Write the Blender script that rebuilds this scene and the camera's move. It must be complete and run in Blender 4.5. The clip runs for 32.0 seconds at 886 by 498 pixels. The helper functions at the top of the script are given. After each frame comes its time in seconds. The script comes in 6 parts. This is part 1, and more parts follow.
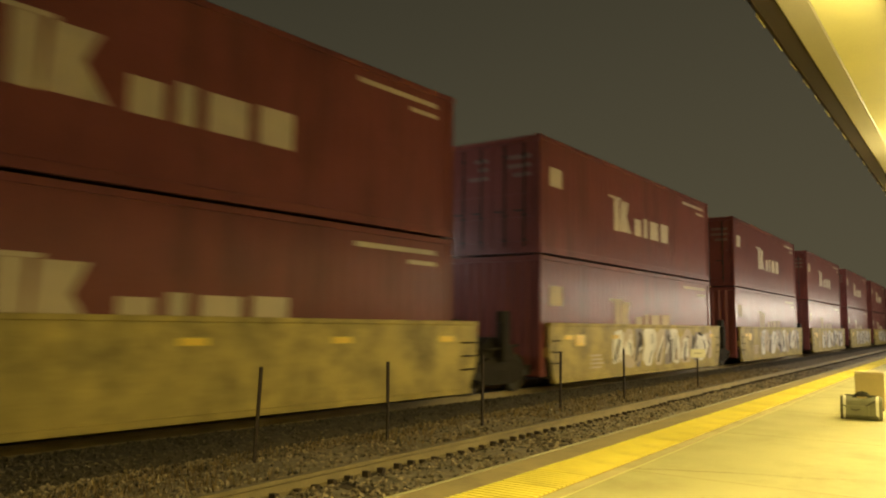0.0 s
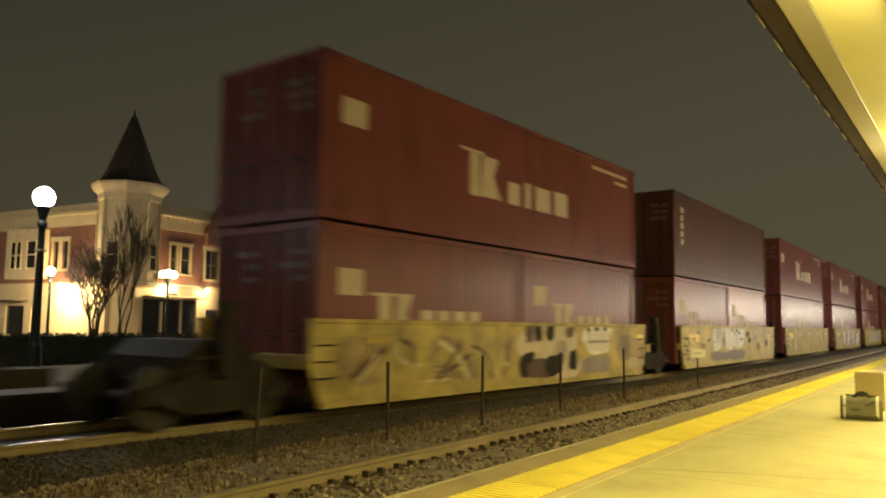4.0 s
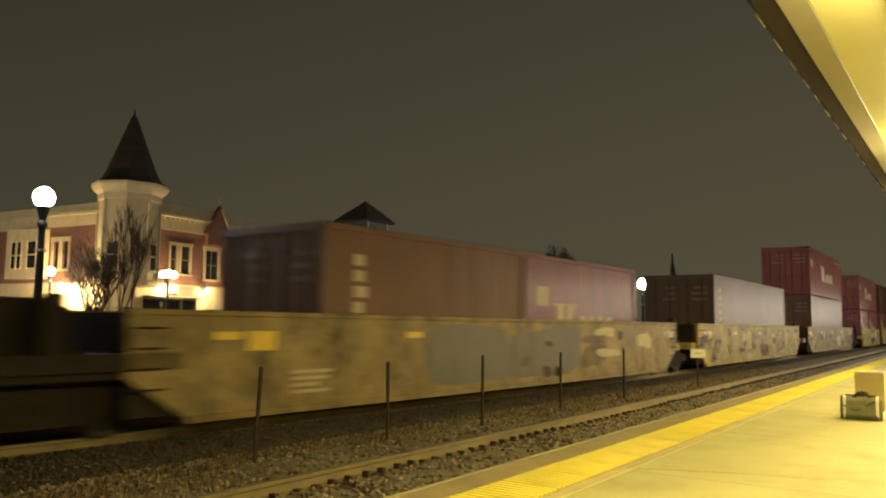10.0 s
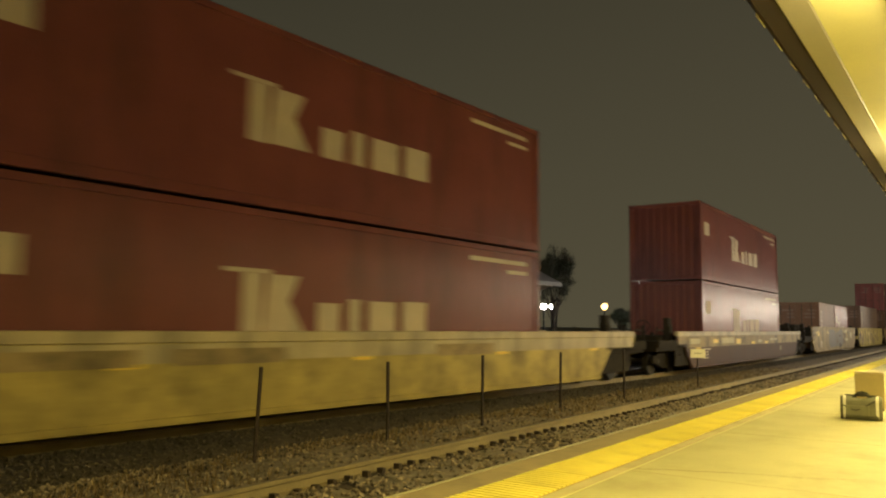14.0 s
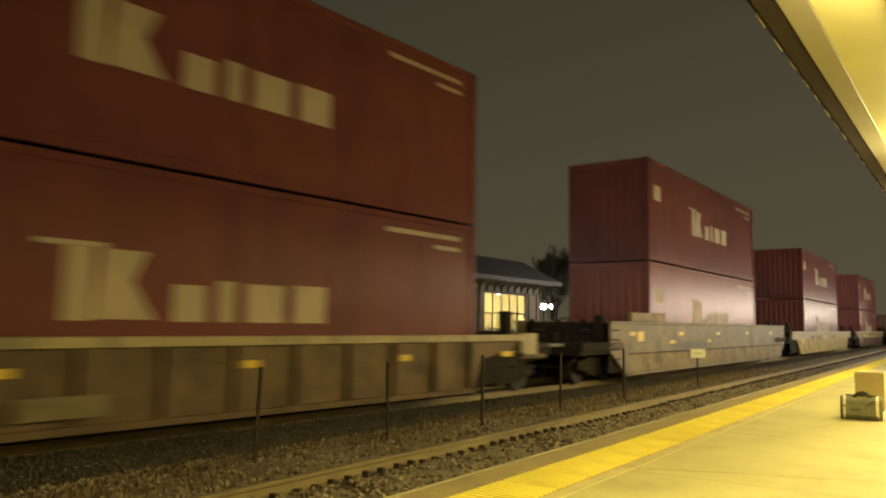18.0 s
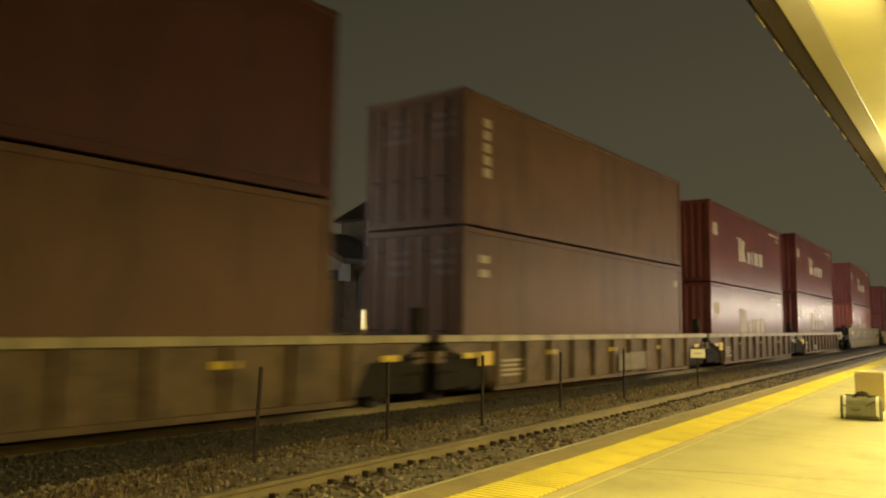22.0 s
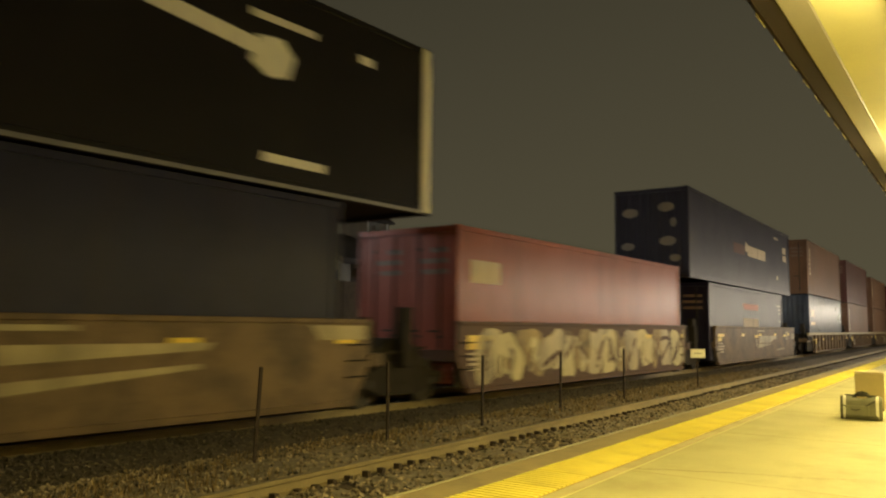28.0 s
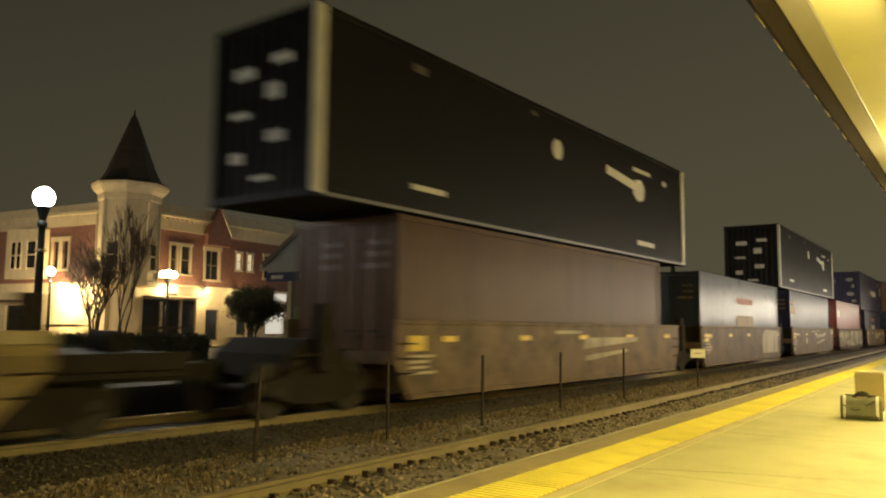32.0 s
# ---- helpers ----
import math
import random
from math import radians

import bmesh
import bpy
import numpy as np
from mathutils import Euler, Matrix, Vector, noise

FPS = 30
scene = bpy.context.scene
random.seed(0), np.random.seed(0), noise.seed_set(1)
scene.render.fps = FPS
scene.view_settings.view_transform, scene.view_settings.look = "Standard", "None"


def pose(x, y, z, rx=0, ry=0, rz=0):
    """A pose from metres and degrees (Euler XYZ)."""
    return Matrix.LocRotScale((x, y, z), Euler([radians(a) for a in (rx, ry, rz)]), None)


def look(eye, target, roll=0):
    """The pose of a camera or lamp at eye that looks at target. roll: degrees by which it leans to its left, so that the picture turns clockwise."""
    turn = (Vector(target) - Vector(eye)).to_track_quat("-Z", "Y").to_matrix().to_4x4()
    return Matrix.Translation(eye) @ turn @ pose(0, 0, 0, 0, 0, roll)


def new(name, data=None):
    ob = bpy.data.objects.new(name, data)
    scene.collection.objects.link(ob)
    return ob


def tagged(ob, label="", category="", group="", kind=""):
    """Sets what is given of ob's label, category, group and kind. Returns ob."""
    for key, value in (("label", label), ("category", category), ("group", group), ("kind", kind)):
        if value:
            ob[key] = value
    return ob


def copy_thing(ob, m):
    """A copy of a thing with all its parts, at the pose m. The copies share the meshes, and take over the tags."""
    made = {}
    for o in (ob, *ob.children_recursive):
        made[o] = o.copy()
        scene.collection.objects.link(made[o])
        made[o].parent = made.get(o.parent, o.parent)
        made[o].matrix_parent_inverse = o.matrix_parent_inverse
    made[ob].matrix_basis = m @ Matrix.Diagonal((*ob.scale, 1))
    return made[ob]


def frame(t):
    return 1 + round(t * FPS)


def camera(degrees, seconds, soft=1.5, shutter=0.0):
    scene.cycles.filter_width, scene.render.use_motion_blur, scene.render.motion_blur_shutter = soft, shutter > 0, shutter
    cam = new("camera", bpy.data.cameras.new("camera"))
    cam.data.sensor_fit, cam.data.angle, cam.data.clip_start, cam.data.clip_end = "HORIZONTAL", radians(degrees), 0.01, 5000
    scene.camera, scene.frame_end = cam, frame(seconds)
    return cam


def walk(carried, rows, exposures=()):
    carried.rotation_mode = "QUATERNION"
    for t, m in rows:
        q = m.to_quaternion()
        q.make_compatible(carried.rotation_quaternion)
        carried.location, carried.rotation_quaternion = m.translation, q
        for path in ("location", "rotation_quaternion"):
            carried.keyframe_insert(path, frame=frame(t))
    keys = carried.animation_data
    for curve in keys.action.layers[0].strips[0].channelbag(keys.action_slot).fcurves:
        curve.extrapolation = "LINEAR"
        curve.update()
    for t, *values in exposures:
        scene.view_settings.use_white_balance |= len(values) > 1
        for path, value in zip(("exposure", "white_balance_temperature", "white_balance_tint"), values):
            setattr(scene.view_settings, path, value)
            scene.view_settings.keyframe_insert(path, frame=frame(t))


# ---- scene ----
cam = camera(60.07, 32.0, soft=2.1, shutter=0.75)
EYE = (0.0, 0.0, 1.479)
AIM = (77.551, 62.358, 1.479 + 9.864)
walk(cam, [(0.0, look(EYE, AIM, 0.684)), (32.0, look(EYE, AIM, 0.684))])

# ---- night sky and lamps ----
world = bpy.data.worlds.new("night_sky")
scene.world = world
world.use_nodes = True
wn, wl = world.node_tree.nodes, world.node_tree.links
bg = wn["Background"]
bg.inputs["Strength"].default_value = 1.0
tc = wn.new("ShaderNodeTexCoord")
# brownish glow of the town, strongest low down and along the line
dot = wn.new("ShaderNodeVectorMath")
dot.operation = "DOT_PRODUCT"
dot.inputs[1].default_value = (-0.32, 0.1, 1.0)
wl.new(tc.outputs["Generated"], dot.inputs[0])
ramp = wn.new("ShaderNodeValToRGB")
shift = wn.new("ShaderNodeMath")
shift.operation = "ADD"
shift.inputs[1].default_value = 0.3
wl.new(dot.outputs["Value"], shift.inputs[0])
ramp.color_ramp.elements[0].position = 0.05
ramp.color_ramp.elements[0].color = (0.086, 0.074, 0.043, 1)
ramp.color_ramp.elements[1].position = 0.65
ramp.color_ramp.elements[1].color = (0.039, 0.0345, 0.021, 1)
wl.new(shift.outputs[0], ramp.inputs[0])
wl.new(ramp.outputs[0], bg.inputs["Color"])

SLOPE = math.atan(0.0765)          # the platform's line against the x axis
CS, SN = math.cos(SLOPE), math.sin(SLOPE)


def pf(x, y, z=0.0, rz=0.0):
    """A pose in the platform's frame: x along the platform, y across towards the trains."""
    return pose(CS * x - SN * y, SN * x + CS * y, z, 0, 0, math.degrees(SLOPE) + rz)


def lamp(name, m, power, color, radius=0.12, kind="POINT"):
    data = bpy.data.lights.new(name, kind)
    data.energy, data.color = power, color
    if kind == "POINT":
        data.shadow_soft_size = radius
    ob = new(name, data)
    ob.matrix_world = m
    return ob


SODIUM = (1.0, 0.79, 0.25)
SIDE = (1.0, 0.83, 0.42)
PALE = (1.0, 0.87, 0.67)
WARM = (1.0, 0.72, 0.32)
# box fixtures under the canopy throw most of their light down, a little sideways
for cx, power, side in ((-0.5, 130, 12), (4.5, 275, 60), (9.0, 150, 112), (14.0, 265, 145), (19.0, 290, 142), (24.0, 295, 118)):
    down = lamp("canopy_lamp", pf(cx, 0.1, 3.3), power, SODIUM, kind="AREA")
    down.data.shape, down.data.size, down.data.size_y = "RECTANGLE", 1.2, 0.3
    lamp("canopy_lamp_glow", pf(cx, 0.1, 3.05), side, SIDE, 0.15)
for cx in (27.0, 33.0, 40.0, 47.0, 55.0, 64.0, 74.0, 86.0):
    lamp("platform_lamp", pf(cx, -0.4, 3.0), 430 if cx < 45 else 640 if cx < 70 else 900, PALE, 0.15)
# ---- materials ----
def mat(name, color, rough=0.6, metal=0.0, var=0.25, scale=3.0, fine=40.0, bump=0.15, dirt=None, dirt_amount=0.0, emit=0.0, emit_color=None, spec=0.5, per_object=0.0, cover=0.5, streak=0.35):
    m = bpy.data.materials.new(name)
    m.use_nodes = True
    n, l = m.node_tree.nodes, m.node_tree.links
    b = n["Principled BSDF"]
    b.inputs["Roughness"].default_value = rough
    b.inputs["Metallic"].default_value = metal
    b.inputs["Specular IOR Level"].default_value = spec
    tcn = n.new("ShaderNodeTexCoord")
    big = n.new("ShaderNodeTexNoise")
    big.inputs["Scale"].default_value = scale
    big.inputs["Detail"].default_value = 5
    small = n.new("ShaderNodeTexNoise")
    small.inputs["Scale"].default_value = fine
    small.inputs["Detail"].default_value = 3
    l.new(tcn.outputs["Object"], big.inputs["Vector"])
    l.new(tcn.outputs["Object"], small.inputs["Vector"])
    mixf = n.new("ShaderNodeMath")
    mixf.operation = "MULTIPLY_ADD"
    mixf.inputs[1].default_value = 0.35
    l.new(small.outputs["Fac"], mixf.inputs[0])
    sc = n.new("ShaderNodeMath")
    sc.operation = "MULTIPLY"
    sc.inputs[1].default_value = 0.65
    l.new(big.outputs["Fac"], sc.inputs[0])
    l.new(sc.outputs[0], mixf.inputs[2])
    cr = n.new("ShaderNodeValToRGB")
    lo = tuple(c * (1 - var) for c in color)
    hi = tuple(min(1.0, c * (1 + var)) for c in color)
    cr.color_ramp.elements[0].position, cr.color_ramp.elements[1].position = 0.3, 0.7
    cr.color_ramp.elements[0].color, cr.color_ramp.elements[1].color = (*lo, 1), (*hi, 1)
    l.new(mixf.outputs[0], cr.inputs[0])
    out = cr.outputs[0]
    if per_object:
        oi = n.new("ShaderNodeObjectInfo")
        hs = n.new("ShaderNodeHueSaturation")
        mr = n.new("ShaderNodeMapRange")
        mr.inputs[3].default_value, mr.inputs[4].default_value = 1 - per_object, 1 + per_object
        l.new(oi.outputs["Random"], mr.inputs[0])
        l.new(mr.outputs[0], hs.inputs["Value"])
        l.new(out, hs.inputs["Color"])
        out = hs.outputs[0]
    if dirt:
        dn = n.new("ShaderNodeTexNoise")
        dn.inputs["Scale"].default_value = scale * 0.7
        dn.inputs["Detail"].default_value = 8
        dn.inputs["Roughness"].default_value = 0.7
        mp = n.new("ShaderNodeMapping")
        mp.inputs["Scale"].default_value = (1.6, 1.6, streak)
        l.new(tcn.outputs["Object"], mp.inputs[0])
        l.new(mp.outputs[0], dn.inputs["Vector"])
        dr = n.new("ShaderNodeValToRGB")
        dr.color_ramp.elements[0].position, dr.color_ramp.elements[1].position = cover, cover + 0.22
        dr.color_ramp.elements[0].color, dr.color_ramp.elements[1].color = (0, 0, 0, 1), (dirt_amount,) * 3 + (1,)
        l.new(dn.outputs["Fac"], dr.inputs[0])
        mx = n.new("ShaderNodeMix")
        mx.data_type = "RGBA"
        l.new(dr.outputs[0], mx.inputs[0])
        l.new(out, mx.inputs[6])
        mx.inputs[7].default_value = (*dirt, 1)
        out = mx.outputs[2]
    l.new(out, b.inputs["Base Color"])
    if bump:
        bp = n.new("ShaderNodeBump")
        bp.inputs["Strength"].default_value = bump
        bp.inputs["Distance"].default_value = 0.02
        l.new(mixf.outputs[0], bp.inputs["Height"])
        l.new(bp.outputs[0], b.inputs["Normal"])
    rr = n.new("ShaderNodeMapRange")
    rr.inputs[3].default_value, rr.inputs[4].default_value = max(0.05, rough - 0.12), min(1, rough + 0.12)
    l.new(mixf.outputs[0], rr.inputs[0])
    l.new(rr.outputs[0], b.inputs["Roughness"])
    if emit:
        b.inputs["Emission Color"].default_value = (*(emit_color or color), 1)
        b.inputs["Emission Strength"].default_value = emit
    return m


GRIME = (0.035, 0.03, 0.025)
M = {
    "red": mat("red_container_paint", (0.19, 0.06, 0.054), 0.32, spec=0.1, var=0.16, scale=0.9, dirt=GRIME, dirt_amount=0.45, bump=0.05),
    "pink": mat("faded_red_paint", (0.29, 0.088, 0.066), 0.32, spec=0.14, var=0.16, scale=0.9, dirt=GRIME, dirt_amount=0.35, bump=0.05),
    "brown": mat("brown_container_paint", (0.108, 0.046, 0.037), 0.45, spec=0.12, var=0.16, scale=0.9, dirt=GRIME, dirt_amount=0.5, bump=0.05),
    "tan": mat("tan_brown_container_paint", (0.13, 0.077, 0.05), 0.42, spec=0.14, var=0.14, scale=0.9, dirt=GRIME, dirt_amount=0.4, bump=0.05),
    "rust": mat("orange_brown_container_paint", (0.18, 0.102, 0.066), 0.5, spec=0.15, var=0.14, scale=0.9, dirt=GRIME, dirt_amount=0.4, bump=0.05),
    "maroon": mat("dark_maroon_paint", (0.095, 0.035, 0.027), 0.5, spec=0.28, var=0.18, scale=0.9, dirt=GRIME, dirt_amount=0.5, bump=0.05),
    "grey": mat("grey_container_paint", (0.24, 0.2, 0.17), 0.45, spec=0.28, var=0.14, scale=0.9, dirt=GRIME, dirt_amount=0.4, bump=0.05),
    "greyblue": mat("dull_grey_blue_paint", (0.175, 0.16, 0.14), 0.6, var=0.15, scale=1.5, dirt=(0.12, 0.09, 0.045), dirt_amount=0.6, cover=0.48, bump=0.03),
    "blue": mat("blue_grey_container_paint", (0.033, 0.034, 0.066), 0.34, spec=0.09, var=0.2, scale=1.1, dirt=(0.06, 0.045, 0.04), dirt_amount=0.35, bump=0.05),
    "steelblue": mat("worn_steel_blue_paint", (0.046, 0.056, 0.084), 0.3, spec=0.12, var=0.25, scale=1.1, dirt=(0.075, 0.055, 0.05), dirt_amount=0.4, bump=0.05),
    "navy": mat("dark_navy_paint", (0.018, 0.015, 0.036), 0.45, spec=0.28, var=0.15, scale=0.9, dirt=GRIME, dirt_amount=0.3, bump=0.05),
    "black": mat("black_container_paint", (0.0165, 0.0145, 0.0145), 0.45, spec=0.12, var=0.2, scale=0.9, bump=0.05),
    "letter": mat("cream_lettering", (0.53, 0.435, 0.3), 0.6, var=0.12, scale=2.0, dirt=GRIME, dirt_amount=0.35, bump=0),
    "faded": mat("faded_stencil_paint", (0.2, 0.13, 0.1), 0.6, var=0.2, scale=3.0, dirt=GRIME, dirt_amount=0.5, bump=0),
    "white": mat("white_paint", (0.8, 0.77, 0.68), 0.55, var=0.1, scale=2.0, dirt=GRIME, dirt_amount=0.3, bump=0),
    "pale": mat("pale_sprayed_paint", (0.52, 0.45, 0.24), 0.6, var=0.2, scale=2.5, dirt=GRIME, dirt_amount=0.3, bump=0),
    "orange": mat("orange_red_band", (0.4, 0.12, 0.075), 0.55, var=0.12, scale=2.0, bump=0),
    "yellow": mat("yellow_car_paint", (0.46, 0.36, 0.105), 0.55, var=0.3, scale=1.2, dirt=(0.09, 0.07, 0.03), dirt_amount=0.66, spec=0.22, streak=1.5, bump=0.08, cover=0.44),
    "lightyellow": mat("pale_yellow_car_paint", (0.60, 0.49, 0.2), 0.55, var=0.25, scale=1.2, dirt=(0.16, 0.12, 0.05), dirt_amount=0.65, spec=0.22, streak=1.5, bump=0.08, cover=0.47),
    "wbrown": mat("brown_car_paint", (0.185, 0.125, 0.07), 0.55, var=0.25, scale=1.2, dirt=GRIME, dirt_amount=0.7, cover=0.45, spec=0.22, streak=1.5, bump=0.08),
    "wdark": mat("dark_brown_car_paint", (0.1, 0.055, 0.035), 0.6, var=0.2, scale=1.2, dirt=GRIME, dirt_amount=0.5, spec=0.22, streak=1.5, bump=0.08),
    "woliv": mat("faded_tan_car_paint", (0.335, 0.25, 0.115), 0.55, var=0.38, scale=1.2, dirt=GRIME, dirt_amount=0.75, cover=0.45, spec=0.22, streak=1.5, bump=0.08),
    "palecar": mat("pale_cream_car_paint", (0.26, 0.205, 0.105), 0.55, var=0.25, scale=1.2, dirt=GRIME, dirt_amount=0.6, cover=0.46, streak=1.5, bump=0.08),
    "cream": mat("pale_chord_paint", (0.45, 0.37, 0.2), 0.5, var=0.25, scale=1.5, dirt=GRIME, dirt_amount=0.6, cover=0.46, bump=0.05),
    "steel": mat("dark_running_gear_steel", (0.033, 0.027, 0.02), 0.85, 0.0, var=0.3, scale=3, spec=0.15, bump=0.2),
    "wheel": mat("wheel_steel", (0.035, 0.029, 0.022), 0.65, 0.2, var=0.3, scale=4, bump=0.1),
    "bright": mat("bare_aluminium", (0.24, 0.23, 0.21), 0.36, 0.9, var=0.12, scale=3, bump=0.03),
    "reflect": mat("yellow_reflector", (0.85, 0.6, 0.06), 0.35, var=0.08, scale=6, bump=0),
    "rail": mat("rusty_rail_steel", (0.27, 0.215, 0.11), 0.55, 0.2, var=0.25, scale=3, fine=60, bump=0.15),
    "railtop": mat("worn_rail_head", (0.2, 0.17, 0.13), 0.65, 0.3, var=0.1, scale=5, bump=0.05),
    "railshine": mat("polished_rail_head", (0.4, 0.38, 0.34), 0.3, 0.9, var=0.1, scale=5, bump=0.02),
    "tie": mat("creosoted_timber", (0.075, 0.055, 0.038), 0.85, var=0.35, scale=5, fine=80, bump=0.5, per_object=0.3),
    "plate": mat("rusty_tie_plate", (0.06, 0.042, 0.026), 0.75, 0.2, var=0.3, scale=6, bump=0.2),
    "ballast": mat("ballast_stone", (0.22, 0.185, 0.135), 0.9, var=0.5, scale=9, fine=60, bump=0.6),
    "ballast_dark": mat("oily_ballast_bed", (0.075, 0.06, 0.042), 0.9, var=0.45, scale=6, fine=50, bump=0.8),
    "weed": mat("dry_weed", (0.19, 0.15, 0.06), 0.85, var=0.4, scale=8, bump=0),
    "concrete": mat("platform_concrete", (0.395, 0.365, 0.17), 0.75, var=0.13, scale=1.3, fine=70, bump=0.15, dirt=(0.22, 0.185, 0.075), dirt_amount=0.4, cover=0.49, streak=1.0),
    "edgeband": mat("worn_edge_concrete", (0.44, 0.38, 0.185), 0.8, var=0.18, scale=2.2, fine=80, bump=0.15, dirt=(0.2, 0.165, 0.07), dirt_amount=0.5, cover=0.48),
    "coping": mat("worn_coping_concrete", (0.30, 0.235, 0.115), 0.8, var=0.2, scale=2.5, fine=90, bump=0.2, dirt=(0.12, 0.1, 0.07), dirt_amount=0.6),
    "tactile": mat("yellow_tactile_tile", (0.92, 0.79, 0.13), 0.5, var=0.1, scale=2, fine=60, bump=0.05, dirt=(0.4, 0.28, 0.05), dirt_amount=0.4, per_object=0.08),
    "groove": mat("dark_tile_groove", (0.34, 0.24, 0.025), 0.7, var=0.2, scale=4, bump=0.05),
    "joint": mat("dark_joint_filler", (0.3, 0.25, 0.13), 0.9, var=0.2),
    "crack": mat("dirty_crack", (0.13, 0.10, 0.05), 0.95, var=0.3),
    # siding darkened in its colour because the roof lantern stands unlit
    "cupola": mat("unlit_siding", (0.17, 0.15, 0.12), 0.75, var=0.2, scale=2, bump=0.08),
    "soffit": mat("painted_soffit_board", (0.56, 0.525, 0.21), 0.6, var=0.07, scale=1.5, fine=50, bump=0.05),
    "beam": mat("painted_canopy_beam", (0.26, 0.23, 0.13), 0.6, var=0.1, scale=2, bump=0.05),
    "gutter": mat("dark_brown_gutter_metal", (0.03, 0.021, 0.014), 0.8, 0.0, spec=0.12, var=0.2, scale=2, bump=0.05),
    "fabric": mat("olive_canvas", (0.135, 0.13, 0.075), 0.9, var=0.2, scale=8, fine=200, bump=0.3),
    "strap": mat("black_webbing", (0.035, 0.034, 0.02), 0.85, var=0.2, scale=10, bump=0.2),
    "piping": mat("pale_bag_trim", (0.62, 0.6, 0.48), 0.8, var=0.1, bump=0.1),
    "carton": mat("tan_bin_panel", (0.36, 0.29, 0.14), 0.8, var=0.1, scale=3, bump=0.05),
    "post": mat("rusty_fence_post", (0.045, 0.03, 0.02), 0.8, 0.3, var=0.3, scale=6, bump=0.2),
    "sign": mat("pale_sign_sheet", (0.85, 0.82, 0.68), 0.5, var=0.06, bump=0),
    "asphalt": mat("asphalt", (0.055, 0.05, 0.045), 0.85, var=0.25, scale=1.5, fine=80, bump=0.2),
    "brick": mat("red_brick", (0.19, 0.092, 0.074), 0.85, var=0.3, scale=4, fine=30, bump=0.3, per_object=0.15),
    "stucco": mat("cream_stone", (0.50, 0.43, 0.30), 0.85, var=0.12, scale=1.5, bump=0.1, dirt=(0.25, 0.2, 0.13), dirt_amount=0.4),
    "roof": mat("dark_roof_shingle", (0.055, 0.042, 0.034), 0.85, var=0.35, scale=5, fine=30, bump=0.4, per_object=0.2),
    "stnwall": mat("station_brown_brick", (0.20, 0.145, 0.09), 0.85, var=0.25, scale=4, bump=0.3),
    "siding": mat("pale_grey_siding", (0.52, 0.49, 0.43), 0.7, var=0.1, scale=2, bump=0.05),
    "signblue": mat("blue_station_sign", (0.025, 0.04, 0.11), 0.5, var=0.08, bump=0),
    "trim": mat("dark_timber_trim", (0.09, 0.07, 0.05), 0.7, var=0.2, scale=4, bump=0.1),
    "trimlight": mat("grey_timber_trim", (0.21, 0.17, 0.12), 0.7, var=0.2, scale=4, bump=0.1),
    "lampost": mat("dark_green_lamp_iron", (0.015, 0.02, 0.02), 0.5, 0.4, var=0.2, bump=0.05),
    "bark": mat("bark", (0.04, 0.029, 0.02), 0.9, var=0.3, scale=8, bump=0.4),
    "leaf": mat("dark_evergreen", (0.03, 0.036, 0.016), 0.8, var=0.4, scale=5, bump=0),
    "glassdark": mat("dark_window_glass", (0.02, 0.022, 0.025), 0.1, var=0.1, bump=0),
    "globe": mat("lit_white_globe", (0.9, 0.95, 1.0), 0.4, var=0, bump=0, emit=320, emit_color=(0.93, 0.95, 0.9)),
    "globewarm": mat("lit_warm_lantern", (1.0, 0.9, 0.7), 0.4, var=0, bump=0, emit=30, emit_color=(1.0, 0.68, 0.3)),
    "globeorange": mat("lit_orange_lantern", (1.0, 0.8, 0.5), 0.4, var=0, bump=0, emit=5, emit_color=(1.0, 0.62, 0.2)),
    "roomlight": mat("lit_ceiling_panel", (1.0, 0.9, 0.6), 0.5, var=0, bump=0, emit=120, emit_color=(1.0, 0.93, 0.66)),
    "pendant": mat("lit_pendant_globe", (1.0, 1.0, 0.9), 0.4, var=0, bump=0, emit=9, emit_color=(1.0, 0.97, 0.8)),
    "shopbright": mat("lit_shop_fascia", (1.0, 0.95, 0.85), 0.5, var=0.3, scale=3, bump=0, emit=0.5, emit_color=(1.0, 0.93, 0.78)),
    "shoplight": mat("dimly_lit_shop_room", (0.9, 0.75, 0.5), 0.5, var=0.3, scale=3, bump=0, emit=0.55, emit_color=(1.0, 0.82, 0.5)),
    "roomwall": mat("yellow_room_wall", (0.8, 0.7, 0.38), 0.8, var=0.1, scale=1, bump=0.05),
}
def clear_glass():
    m = bpy.data.materials.new("window_glass")
    m.use_nodes = True
    b = m.node_tree.nodes["Principled BSDF"]
    b.inputs["Base Color"].default_value = (0.95, 0.97, 0.95, 1)
    b.inputs["Roughness"].default_value = 0.02
    b.inputs["Transmission Weight"].default_value = 1.0
    b.inputs["IOR"].default_value = 1.45
    return m


M["glass"] = clear_glass()


# ---- mesh helpers ----
def box(bm, x0, x1, y0, y1, z0, z1, bev=0.0):
    vs = [bm.verts.new(p) for p in ((x0, y0, z0), (x1, y0, z0), (x1, y1, z0), (x0, y1, z0), (x0, y0, z1), (x1, y0, z1), (x1, y1, z1), (x0, y1, z1))]
    fs = [bm.faces.new([vs[i] for i in f]) for f in ((0, 3, 2, 1), (4, 5, 6, 7), (0, 1, 5, 4), (1, 2, 6, 5), (2, 3, 7, 6), (3, 0, 4, 7))]
    if bev:
        es = list({e for f in fs for e in f.edges})
        bmesh.ops.bevel(bm, geom=es, offset=bev, segments=1, affect="EDGES")
    return vs


